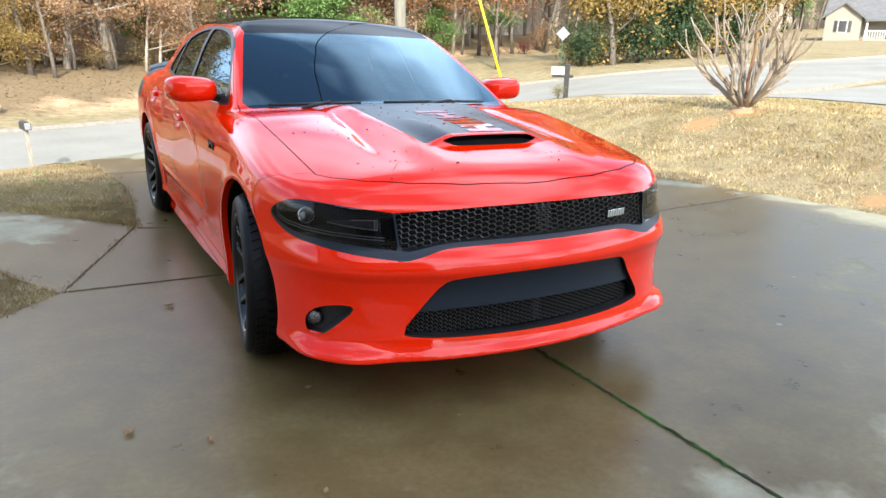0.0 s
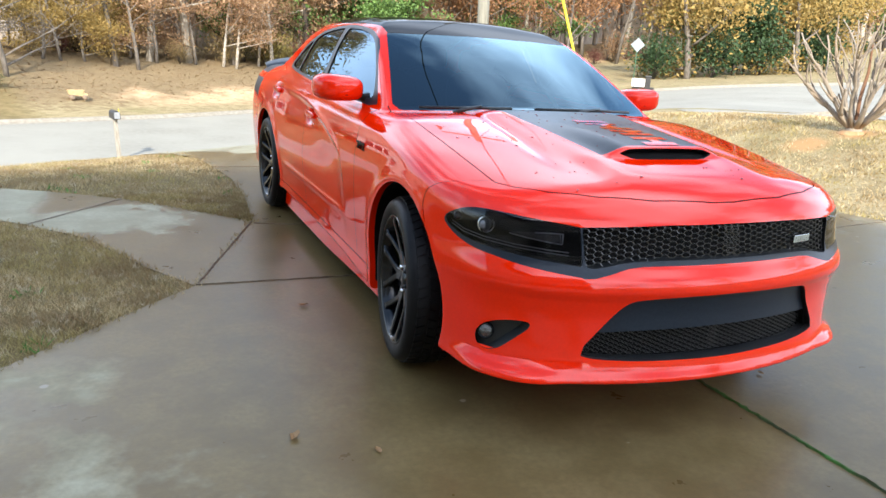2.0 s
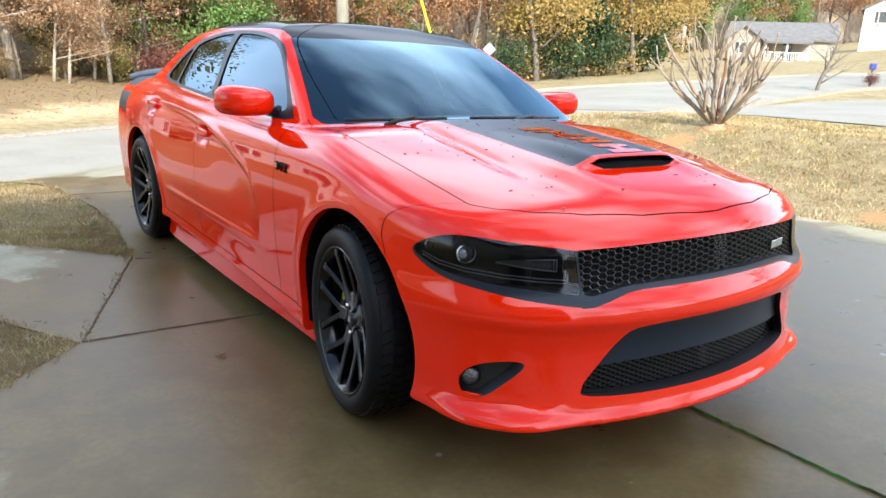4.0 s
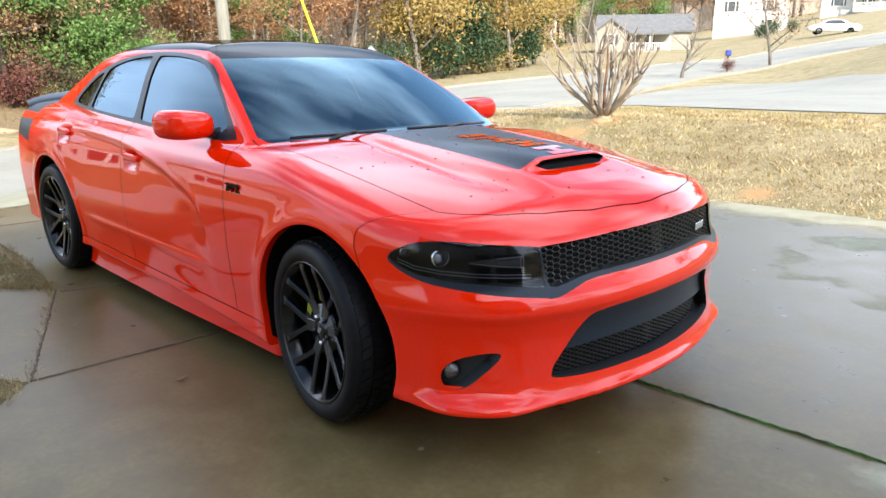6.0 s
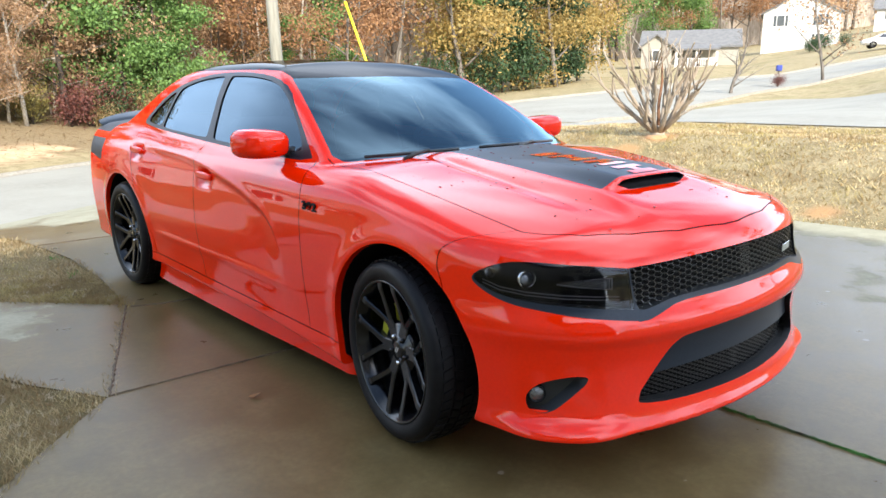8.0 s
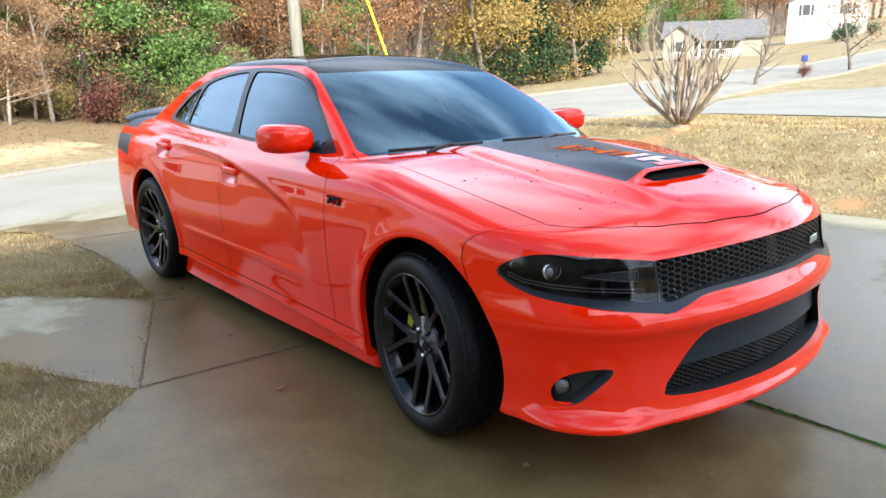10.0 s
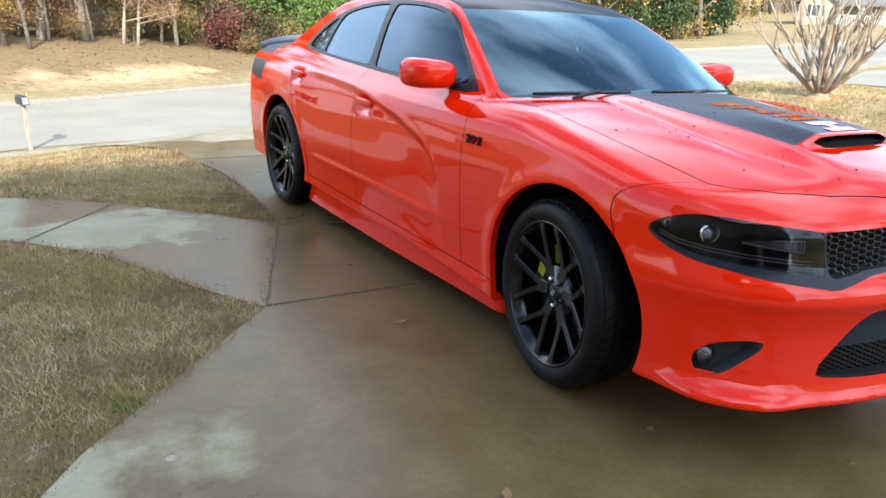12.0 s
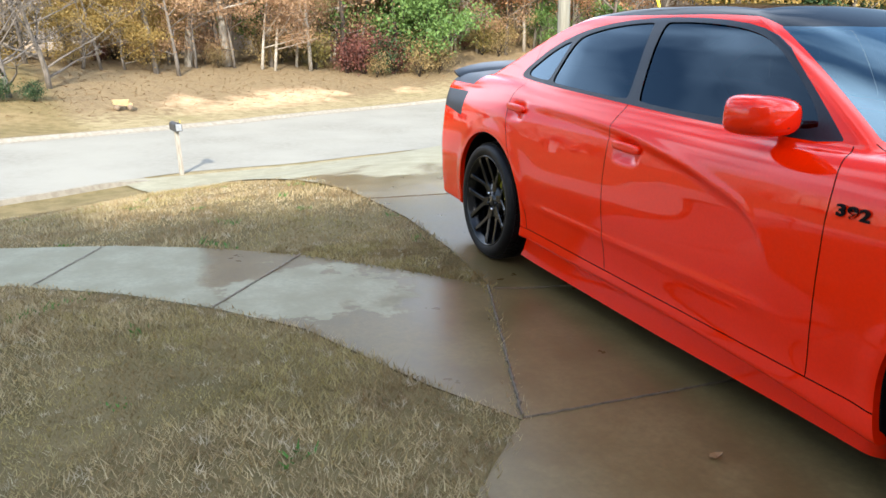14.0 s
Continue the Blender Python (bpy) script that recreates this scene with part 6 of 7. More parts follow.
def tree(name, seed, height, r0, spread, levels, bark, leaf, per, radius, size, label, first=0.25, splits=(3, 5), droop=0.0, extra=0, bend=0.12, low=0.0):
    rg, rs = random.Random(seed), np.random.RandomState(seed)
    ob = tagged(new(name), label, "tree")
    paths, ends = limbs(rg, (0, 0, -0.3), height, r0, spread, levels, first, splits, droop, bend, low)
    bm = bmesh.new()
    pts, rad = paths[0]
    tube(bm, pts, rad, 9)
    part("trunk", bm, bark, ob, "", True)
    bm = bmesh.new()
    for pts, rad in paths[1:]:
        tube(bm, pts, rad, 5 if rad[0] > 0.02 else 4)
    part("branchwork", bm, bark, ob, "", True)
    if leaf:
        v, f = leaf_cloud(rs, [tuple(e) for e in ends], per, radius, size)
        o = new("crown", raw_mesh("crown", v, f, leaf, smooth=False))
        o.parent = ob
    return ob


def bush(name, seed, height, leaf, n, size, label):
    rg, rs = random.Random(seed), np.random.RandomState(seed)
    ob = tagged(new(name), label, "bush")
    bm = bmesh.new()
    ends = []
    for k in range(11):
        a, r = rg.uniform(0, 6.28), rg.uniform(0.1, 0.9) * height * 0.6
        tip = Vector((math.cos(a) * r, math.sin(a) * r, height * rg.uniform(0.5, 1.0)))
        mid = tip * 0.5 + Vector((rg.uniform(-0.1, 0.1), rg.uniform(-0.1, 0.1), 0.1))
        tube(bm, [(0, 0, -0.1), mid, tip], [0.02, 0.014, 0.006], 5)
        ends += [tip, mid, mid.lerp(tip, 0.5)]
    part("stem_clump", bm, DARK_BARK, ob, "", True)
    v, f = leaf_cloud(rs, [tuple(e) for e in ends], n, height * 0.42, size, 0.8)
    o = new("foliage", raw_mesh("foliage", v, f, leaf, smooth=False))
    o.parent = ob
    return ob


def stand(ob, x, y, turn, scale=1.0, dz=0.0, lean=0.0):
    """Sets a model on the land."""
    ob.matrix_basis = Matrix.Translation((x, y, float(ground_z(np.array(x), np.array(y))) + dz)) @ Euler((radians(lean), 0, radians(turn))).to_matrix().to_4x4() @ Matrix.Diagonal((scale, scale, scale, 1))
    return ob


def again(ob, x, y, turn, scale=1.0):
    c = copy_thing(ob, Matrix())
    c.scale = (1, 1, 1)
    return stand(c, x, y, turn, scale)


KINDS = {
    "russet": [tree("oak_tree", 11, 13, 0.22, 0.42, 2, BARK, RUSSET, 64, 1.6, 0.106, "oak tree holding russet brown autumn leaves", 0.12, (4, 6)),
               tree("oak_tree", 12, 15, 0.24, 0.38, 2, PALE_BARK, RUSSET, 62, 1.6, 0.106, "pale-barked oak tree holding dry brown leaves", 0.15, (4, 6))],
    "orange": [tree("maple_tree", 13, 12, 0.16, 0.40, 2, BARK, ORANGE, 46, 1.5, 0.112, "slender tree with thin orange-brown autumn leaves", 0.13, (4, 6))],
    "ochre": [tree("hickory_tree", 14, 9.5, 0.24, 0.50, 2, BARK, OCHRE, 80, 1.8, 0.13, "broad tree with golden ochre autumn leaves", 0.05, (5, 7), low=0.3),
              tree("hickory_tree", 15, 11, 0.22, 0.46, 2, BARK, OCHRE, 74, 1.8, 0.13, "rounded tree with yellow-olive autumn leaves", 0.06, (5, 7), low=0.3)],
    "pine": [tree("pine_tree", 16, 14, 0.20, 0.30, 2, DARK_BARK, PINE, 54, 1.4, 0.135, "green pine tree with soft needle clusters", 0.12, (5, 7), 0.05),
             tree("pine_tree", 17, 12, 0.18, 0.34, 2, DARK_BARK, PINE, 54, 1.4, 0.135, "green pine tree at the wood's edge", 0.08, (5, 7), 0.05)],
    "bare": [tree("bare_tree", 18, 15, 0.17, 0.30, 2, PALE_BARK, None, 0, 0, 0, "tall bare grey tree at the wood's edge", 0.3, (4, 6)),
             tree("bare_tree", 19, 13, 0.13, 0.34, 2, BARK, None, 0, 0, 0, "tall bare thin-branched tree in the woods", 0.25, (5, 7)),
             tree("bare_tree", 20, 16, 0.15, 0.26, 2, BARK, RUSSET, 4, 1.4, 0.11, "tall nearly bare tree with a few brown leaves", 0.35, (4, 6))],
}
BUSHES = [bush("bush", 31, 1.8, OLIVE, 58, 0.050, "olive and yellow shrub at the wood's edge"), bush("bush", 32, 1.5, WINE, 58, 0.050, "dark wine-red shrub at the wood's edge"),
          bush("bush", 33, 2.0, STRAWBUSH, 58, 0.048, "straw-yellow shrub at the wood's edge"), bush("bush", 34, 2.2, RUSSET, 58, 0.052, "dry brown undergrowth at the wood's edge"),
          bush("bush", 35, 1.8, DEEPGREEN, 60, 0.07, "dark evergreen shrub with small leaves")]
EDGE = along([(-60, 40), (-34, 48), (-20, 46.5), (-11, 42.5), (-5, 39.5), (0, 41), (6, 45), (13, 49), (22, 52), (33, 54), (46, 58), (64, 66), (90, 78), (125, 92), (165, 98), (205, 88), (240, 58), (262, 15)], 400)
rg = random.Random(77)
used = set()
FAR_GROW = lambda x: 1.0 + 0.9 * float(sstep(28, 75, np.array(x)))     # taller woods behind the houses


def plant(kind, u, off, scale=1.0):
    """A tree of a kind at u (0 to 1) along the wood's edge and off metres behind it."""
    i = int(np.clip(u, 0, 0.999) * 399)
    p = EDGE[i]
    d = EDGE[min(i + 1, 399)] - EDGE[max(i - 1, 0)]
    nrm = np.array((-d[1], d[0])) / np.linalg.norm(d)
    x, y = p + nrm * off
    src = rg.choice(BUSHES[:4] if kind == "bush" else KINDS[kind])
    s = scale * rg.uniform(0.85, 1.15) * (1.0 if kind == "bush" else FAR_GROW(x))
    if src.name not in used:
        used.add(src.name)
        return stand(src, x, y, rg.uniform(0, 360), s)
    return again(src, x, y, rg.uniform(0, 360), s)


# kinds by stretch of the edge: greys and golds, then russet, pine, orange, and golden trees towards the road's bend
def kind_at(x):
    if x < -11:
        return ["bare", "bare", "bare", "bare"]
    if x < -1:
        return ["bare", "bare", "ochre", "bare", "bare"]
    if x < 7:
        return ["russet", "russet", "russet", "bare", "russet"]
    if x < 13:
        return ["pine", "pine", "russet", "bare"]
    if x < 29:
        return ["russet", "orange", "orange", "bare", "pine", "russet"]
    if x < 48:
        return ["russet", "orange", "pine", "bare", "orange"]
    return ["russet", "pine", "orange", "bare", "bare"]


length = float(np.hypot(*np.diff(EDGE, axis=0).T).sum())
for row, (gap, off) in enumerate(((2.7, 1.2), (3.4, 5.0), (4.2, 10.0), (7.5, 16.0))):
    s = 0.0
    while s < length:
        u = s / length
        x = EDGE[int(u * 399)][0]
        k = rg.choice(kind_at(x))
        if x > -14 or row < 2:
            plant(k, u, off + rg.uniform(-1.2, 1.4), 0.55 if x < -3 else 1.0 if row < 2 else 1.15)
        s += gap * rg.uniform(0.7, 1.35) * (1.0 if x < 50 else 2.1 if x < 100 else 5.0)
s = 0.0
while s < length * 0.5:
    plant("bush", s / length, rg.uniform(-0.3, 5.0), rg.uniform(0.45, 1.5))
    s += rg.uniform(0.9, 4.2)
for kinds_ in list(KINDS.values()) + [BUSHES]:                # any model not yet set stands in the wood
    for o in kinds_:
        if o.name not in used:
            used.add(o.name)
            stand(o, 60 + 4 * len(used), 90, 0)
# pale brown-grey puts sunlit haze into the backdrop's colour
WOODS_HAZE = mat("hazy_woods", (0.50, 0.45, 0.40), 1.0, 0.0, (0.25, 0.215, 0.185), 2.2, stretch=(1, 1, 0.3), color3=(0.33, 0.27, 0.21), scale3=0.12, detail=10.0)
bm = bmesh.new()
prev = None
for i in range(0, 400, 4):
    d = EDGE[min(i + 1, 399)] - EDGE[max(i - 1, 0)]
    x, y = EDGE[i] + np.array((-d[1], d[0])) / np.linalg.norm(d) * 22
    base = float(ground_z(np.array(x), np.array(y)))
    col = [bm.verts.new((x, y, z)) for z in (base - 4, base + 6, base + (15 + 2.5 * math.sin(i * 0.37) + 1.7 * math.sin(i * 1.3)) * FAR_GROW(EDGE[i][0]) * (0.7 + 0.3 * float(sstep(-18, -4, np.array(EDGE[i][0])))))]
    if prev:
        bm.faces.new((prev[0], col[0], col[1], prev[1]))
        bm.faces.new((prev[1], col[1], col[2], prev[2]))
    prev = col
tagged(part("backdrop", bm, WOODS_HAZE), "pale hazy backdrop for the woods behind the trees", "woods", kind="structure")
# golden trees beyond the road's bend
for k, (x, y, sc, kd) in enumerate(((33.0, 36.5, 1.0, 0), (43.5, 37.0, 0.95, 0), (52.0, 41.5, 1.0, 1))):
    again(KINDS["ochre"][kd], x, y, 70 * k, sc)
DARK_PINE = tree("cedar_tree", 21, 9, 0.18, 0.34, 2, DARK_BARK, DEEPGREEN, 60, 1.2, 0.16, "dense dark green cedar tree", 0.03, (6, 8), 0.05)
stand(DARK_PINE, 39.0, 38.5, 30, 0.9)
again(DARK_PINE, 41.0, 40.5, 150, 1.0)
again(DARK_PINE, 48.0, 41.5, 250, 1.0)
again(KINDS["pine"][1], 46.5, 43.0, 130, 0.8)
again(KINDS["orange"][0], 26.5, 41.0, 30, 1.0)
# woods on the unseen sides, which show in the paint and the glass
for i in range(12):
    a = radians(178 + i * 15.5)
    again(rg.choice(KINDS["bare"] + KINDS["russet"] + KINDS["pine"]), 46 * math.cos(a) - 6, 40 * math.sin(a) - 4, rg.uniform(0, 360), 1.1)
again(KINDS["pine"][0], 35.2, 39.5, 200, 0.62)
for x, y, k in ((31, 37.5, 1.5), (35.2, 36.5, 1.7), (40.4, 37.5, 1.8), (46.8, 39, 1.8)):
    again(BUSHES[4], x, y, k * 200, k)
# young trees whose leaves hang low along the wood's near edge
rg = random.Random(41)
for x0, x1, gap, kinds_, sc in ((-5.5, -1.0, 1.8, ["ochre"], 0.36), (-1.0, 9.5, 1.25, ["russet"], 0.52), (9.5, 16.5, 1.6, ["pine", "pine", "russet"], 0.58), (16.5, 33.0, 1.9, ["orange", "russet", "russet", "pine"], 0.58), (-14.0, -6.0, 1.6, ["bare"], 0.5)):
    x = x0
    while x < x1:
        i = min(range(400), key=lambda k: abs(EDGE[k][0] - x))
        src = rg.choice(KINDS[rg.choice(kinds_)])
        again(src, x, EDGE[i][1] + rg.uniform(-0.3, 3.0), rg.uniform(0, 360), sc * rg.uniform(0.8, 1.2))
        x += gap * rg.uniform(0.6, 1.4)
for x, y, k, sc in ((13.4, 47.6, 0, 0.75), (15.0, 47.0, 1, 0.85), (16.9, 48.2, 0, 0.8), (14.3, 49.5, 1, 1.0)):
    again(KINDS["pine"][k], x, y, 50 * x, sc)
for x, y, k, sc in ((9.6, 46.2, 1, 1.5), (10.8, 46.4, 1, 1.9), (12.0, 46.4, 4, 1.3), (12.9, 46.8, 1, 1.6), (14.6, 46.2, 2, 1.3), (16.3, 47.0, 2, 1.1), (11.4, 45.6, 2, 0.8)):
    again(BUSHES[k], x, y, 70 * x, sc)
# undergrowth along the wood's near edge
s = 0.0
lo_, hi_ = (min(range(400), key=lambda i: abs(EDGE[i][0] - v)) / 399 for v in (-7.0, 30.0))
while s < 1.0:
    plant("bush", lo_ + (hi_ - lo_) * s, rg.uniform(0.4, 5.0), rg.uniform(0.5, 1.3))
    s += rg.uniform(0.014, 0.05)


# ---- things by the road ----
WOOD = mat("weathered_post", (0.36, 0.33, 0.28), 0.9, 0.0, (0.24, 0.21, 0.17), 6, bump=0.5, bump_scale=25, stretch=(4, 4, 0.5))
POLE = mat("utility_pole_wood", (0.28, 0.27, 0.225), 0.9, 0.0, (0.20, 0.19, 0.155), 4, bump=0.5, bump_scale=20, stretch=(5, 5, 0.4))
BLACKBOX = mat("black_metal", (0.03, 0.03, 0.032), 0.4, 0.2, (0.05, 0.05, 0.05), 20)
SIGNBACK = mat("bare_aluminium", (0.27, 0.30, 0.32), 0.6, 0.3, (0.21, 0.23, 0.25), 8)
GUARD = mat("yellow_plastic", (0.85, 0.68, 0.02), 0.5, 0.0, (0.75, 0.58, 0.02), 12)
GREENPOST = mat("green_steel_post", (0.03, 0.09, 0.05), 0.6, 0.3, (0.05, 0.11, 0.06), 15)


def gz(x, y):
    return float(ground_z(np.array(float(x)), np.array(float(y))))


def mailbox(m_box, m_front, x, y, turn, lean, label, high=1.05):
    """A rounded letter box on a square post."""
    ob = tagged(new("mailbox"), label, "mailbox")
    ob.matrix_basis = Matrix.Translation((x, y, gz(x, y))) @ Euler((0, radians(lean), radians(turn))).to_matrix().to_4x4()
    bm = bmesh.new()
    box(bm, (-0.05, -0.05, -0.3), (0.05, 0.05, high - 0.1), 0.008)
    part("post", bm, WOOD if m_box is not WHITE else BLACKBOX, ob)
    bm = bmesh.new()
    prof = [(-0.085, 0.0), (0.085, 0.0), (0.085, 0.13)] + [(0.085 * math.cos(t), 0.13 + 0.085 * math.sin(t)) for t in np.linspace(0.2, math.pi - 0.2, 9)] + [(-0.085, 0.13)]
    a = [bm.verts.new((px, -0.25, high - 0.1 + pz)) for px, pz in prof]
    b = [bm.verts.new((px, 0.25, high - 0.1 + pz)) for px, pz in prof]
    bm.faces.new(a[::-1])
    bm.faces.new(b)
    for i in range(len(prof)):
        bm.faces.new((a[i], a[(i + 1) % len(prof)], b[(i + 1) % len(prof)], b[i]))
    part("letter_box", bm, m_box, ob)
    bm = bmesh.new()
    box(bm, (-0.07, -0.262, high - 0.085), (0.07, -0.25, high + 0.085), 0.004)
    part("box_door", bm, m_front, ob)
    bm = bmesh.new()
    box(bm, (0.087, -0.1, high), (0.095, -0.07, high + 0.16), 0.002)
    part("flag", bm, GUARD if m_box is not WHITE else BLACKBOX, ob)
    return ob


mailbox(BLACKBOX, mat("grey_front", (0.35, 0.36, 0.38), 0.5, 0.3, (0.28, 0.29, 0.3), 20), -2.1, 18.6, 14, -3, "black mailbox on a leaning weathered wooden post", 1.22)
mb = tagged(new("mailbox"), "white mailbox beside a stout black post", "mailbox")
mb.matrix_basis = Matrix.Translation((12.96, 15.7, gz(12.96, 15.7))) @ Euler((0, 0, radians(-38))).to_matrix().to_4x4()
bm = bmesh.new()
box(bm, (-0.08, -0.08, -0.3), (0.08, 0.08, 0.98), 0.01)
box(bm, (-0.10, -0.10, 0.98), (0.10, 0.10, 1.04), 0.015)
part("post", bm, BLACKBOX, mb)
bm = bmesh.new()
box(bm, (-0.46, -0.045, 0.62), (-0.08, 0.045, 0.70), 0.008)
box(bm, (0.08, -0.045, 0.62), (0.20, 0.045, 0.70), 0.008)
part("cross_arm", bm, BLACKBOX, mb)
bm = bmesh.new()
prof = [(0.70, -0.10), (0.70, 0.10), (0.84, 0.10)] + [(0.84 + 0.10 * math.sin(t), 0.10 * math.cos(t)) for t in np.linspace(0.25, math.pi - 0.25, 8)] + [(0.84, -0.10)]
a = [bm.verts.new((-0.48, py_, pz)) for pz, py_ in prof]
b = [bm.verts.new((-0.09, py_, pz)) for pz, py_ in prof]
bm.faces.new(a)
bm.faces.new(b[::-1])
for i in range(len(prof)):
    bm.faces.new((a[i], b[i], b[(i + 1) % len(prof)], a[(i + 1) % len(prof)]))
bmesh.ops.recalc_face_normals(bm, faces=bm.faces)
part("letter_box", bm, WHITE, mb)

again(BUSHES[0], 12.55, 15.55, 40, 0.22)

# utility pole, its guy wire and yellow guard
pole = tagged(new("utility_pole"), "grey weathered wooden utility pole by the road", "pole")
px, py = 7.25, 15.7
pole.matrix_basis = Matrix.Translation((px, py, gz(px, py))) @ Euler((0, radians(-2.3), 0)).to_matrix().to_4x4()
bm = bmesh.new()
tube(bm, [(0, 0, -0.4), (0, 0, 4), (0, 0, 11)], [0.165, 0.155, 0.12], 16)
part("shaft", bm, POLE, pole, "", True)
bm = bmesh.new()
box(bm, (-1.2, -0.06, 10.2), (1.2, 0.06, 10.32), 0.01)
part("cross_arm", bm, POLE, pole)
wire = tagged(new("guy_wire"), "steel guy wire with a bright yellow guard", "wire")
a, b = Vector((9.45, 13.6, gz(9.45, 13.6) - 0.1)), Vector((7.05, 15.7, 9.2))
bm = bmesh.new()
tube(bm, [a, a.lerp(b, 0.5), b], 0.012, 6)
part("strand", bm, SIGNBACK, wire, "", True)
bm = bmesh.new()
tube(bm, [a.lerp(b, 0.02), a.lerp(b, 0.2), a.lerp(b, 0.395)], 0.034, 8)
part("guard", bm, GUARD, wire, "", True)

# service cable from the pole to the house
cable = tagged(new("service_cable"), "thin black service cable from the pole to the house", "cable")
a, b = Vector((6.9, 15.7, 9.9)), Vector((-6.4, -9.8, 7.4))
bm = bmesh.new()
tube(bm, [a.lerp(b, t) - Vector((0, 0, 1.2 * t * (1 - t) * 2)) for t in np.linspace(0, 1, 15)], 0.017, 6)
part("strand", bm, BLACKBOX, cable, "", True)

# road sign seen from behind
sign = tagged(new("road_sign"), "diamond road sign seen from its bare metal back", "sign")
sx, sy = 26.8, 34.2
sign.matrix_basis = Matrix.Translation((sx, sy, gz(sx, sy))) @ Euler((0, 0, radians(-36))).to_matrix().to_4x4()
bm = bmesh.new()
box(bm, (-0.03, 0.0, -0.3), (0.03, 0.045, 2.75), 0.006)
part("post", bm, GREENPOST, sign)
bm = bmesh.new()
vs = box(bm, (-0.30, -0.012, -0.30), (0.30, 0.0, 0.30), 0.0)
bmesh.ops.rotate(bm, verts=vs, cent=(0, 0, 0), matrix=Matrix.Rotation(radians(45), 3, "Y"))
bmesh.ops.translate(bm, verts=vs, vec=(0, -0.004, 2.35))
part("plate", bm, SIGNBACK, sign)


# bare pruned crape myrtle on the side lawn
def myrtle():
    rg = random.Random(9)
    ob = tagged(new("crape_myrtle"), "bare pruned crape myrtle with many smooth tan stems", "tree")

    def shoot(name, p, d, length, r, parent, lev):
        """A stem that bends upward and forks; its cut end swells to a knuckle."""
        pts, rad = [p.copy()], [r]
        n = 6
        q, dd = p.copy(), d.normalized()
        for i in range(1, n):
            dd = (dd + Vector((rg.uniform(-0.22, 0.22), rg.uniform(-0.22, 0.22), 0.10))).normalized()
            q = q + dd * length / (n - 1)
            pts.append(q.copy())
            rad.append(r * (1 - 0.42 * i / (n - 1)) * rg.uniform(0.93, 1.08))
        pts += [q + dd * 0.012, q + dd * 0.03, q + dd * 0.042]
        rad += [rad[-1] * 1.25, rad[-1] * 1.2, rad[-1] * 0.6]
        bm = bmesh.new()
        tube(bm, pts, rad, 7)
        o = part(name, bm, MYRTLE, parent, "", True)
        return o, pts, rad

    bm = bmesh.new()
    tube(bm, [(0, 0, -0.15), (0.01, 0, 0.03), (0, 0.01, 0.10), (0, 0, 0.15)], [0.15, 0.11, 0.10, 0.05], 12)
    part("trunk", bm, MYRTLE, ob, "", True)
    for k in range(12):
        a = 2 * math.pi * k / 12 + rg.uniform(-0.25, 0.25)
        out = (1.25, 0.4, 0.85, 1.8)[k % 4] * rg.uniform(0.8, 1.1)
        h = Vector((math.cos(a), math.sin(a), 0))
        r = rg.uniform(0.030, 0.042)
        ln = rg.uniform(0.72, 0.98) * (1.1 if out > 0.8 else 1.0)
        st, pts, rad = shoot("stem", h * 0.06 + Vector((0, 0, 0.06)), h * out + Vector((0, 0, 0.9)), ln, r, ob, 0)
        for i in (1, 2, 3, 3, 4, 4, 5, 5, 5):
            e = (pts[i] - pts[i - 1]).normalized()
            side = Vector((rg.uniform(-1, 1), rg.uniform(-1, 1), rg.uniform(-0.1, 0.35))) * 0.8 + h * rg.uniform(-0.1, 0.4)
            shoot("branch", pts[i], e + side, rg.uniform(0.32, 0.66) * (0.75 if i < 4 else 1.0), rad[i] * rg.uniform(0.50, 0.72), st, 1)
    bm = bmesh.new()
    tube(bm, [(0.03, 0, 0.08), (0.05, 0.02, 0.45), (0.10, 0.0, 0.8), (0.12, 0.03, 1.15)], [0.026, 0.024, 0.020, 0.014], 7)
    part("dead_stem", bm, mat("rusty_bark", (0.20, 0.095, 0.05), 0.9, 0.0, (0.15, 0.08, 0.045), 14, bump=0.4, bump_scale=40), ob, "dead reddish brown stem", True)
    bm = bmesh.new()
    super_blob(bm, (0, 0, -0.05), (0.21, 0.19, 0.07), 1, 1, 24, 10)
    for v in bm.verts:
        v.co.z += 0.012 * noise.noise(v.co * 9.0)
    part("root_mound", bm, mat("red_clay", (0.48, 0.25, 0.11), 0.95, 0.0, (0.36, 0.26, 0.15), 12, bump=0.6, bump_scale=40), ob, "bare reddish clay at its foot", True)
    return ob


stand(myrtle(), 7.1, 4.05, 20, 1.0)

# small bare trees by the far road
for i, (x, y, hgt) in enumerate(((36.0, 18.2, 3.4), (46.5, 17.6, 6.2))):
    o = tree("bare_tree", 50 + i, hgt, 0.11, 0.55, 2, BARK, RUSSET if i else None, 5, 0.9, 0.10, "small bare branching tree beside the road", 0.12, (5, 8))
    stand(o, x, y, 0)
o = tree("bare_tree", 60, 4.8, 0.11, 0.62, 3, BARK, None, 0, 0, 0, "low spreading bare grey tree on the bank", 0.1, (7, 9), 0.0, 0, 0.2)
stand(o, -7.9, 33.6, 0, 1.2)
again(o, -6.6, 35.6, 120, 1.2)
again(o, -9.6, 37.0, 230, 1.35)
b_ = again(BUSHES[4], -8.2, 32.8, 0, 0.5)
again(BUSHES[0], -9.2, 32.6, 80, 0.5)
again(BUSHES[4], -7.0, 33.2, 40, 0.42)

# toy truck left on the bank
FADED = mat("faded_yellow", (0.50, 0.39, 0.20), 0.7, 0.0, (0.40, 0.28, 0.15), 9)
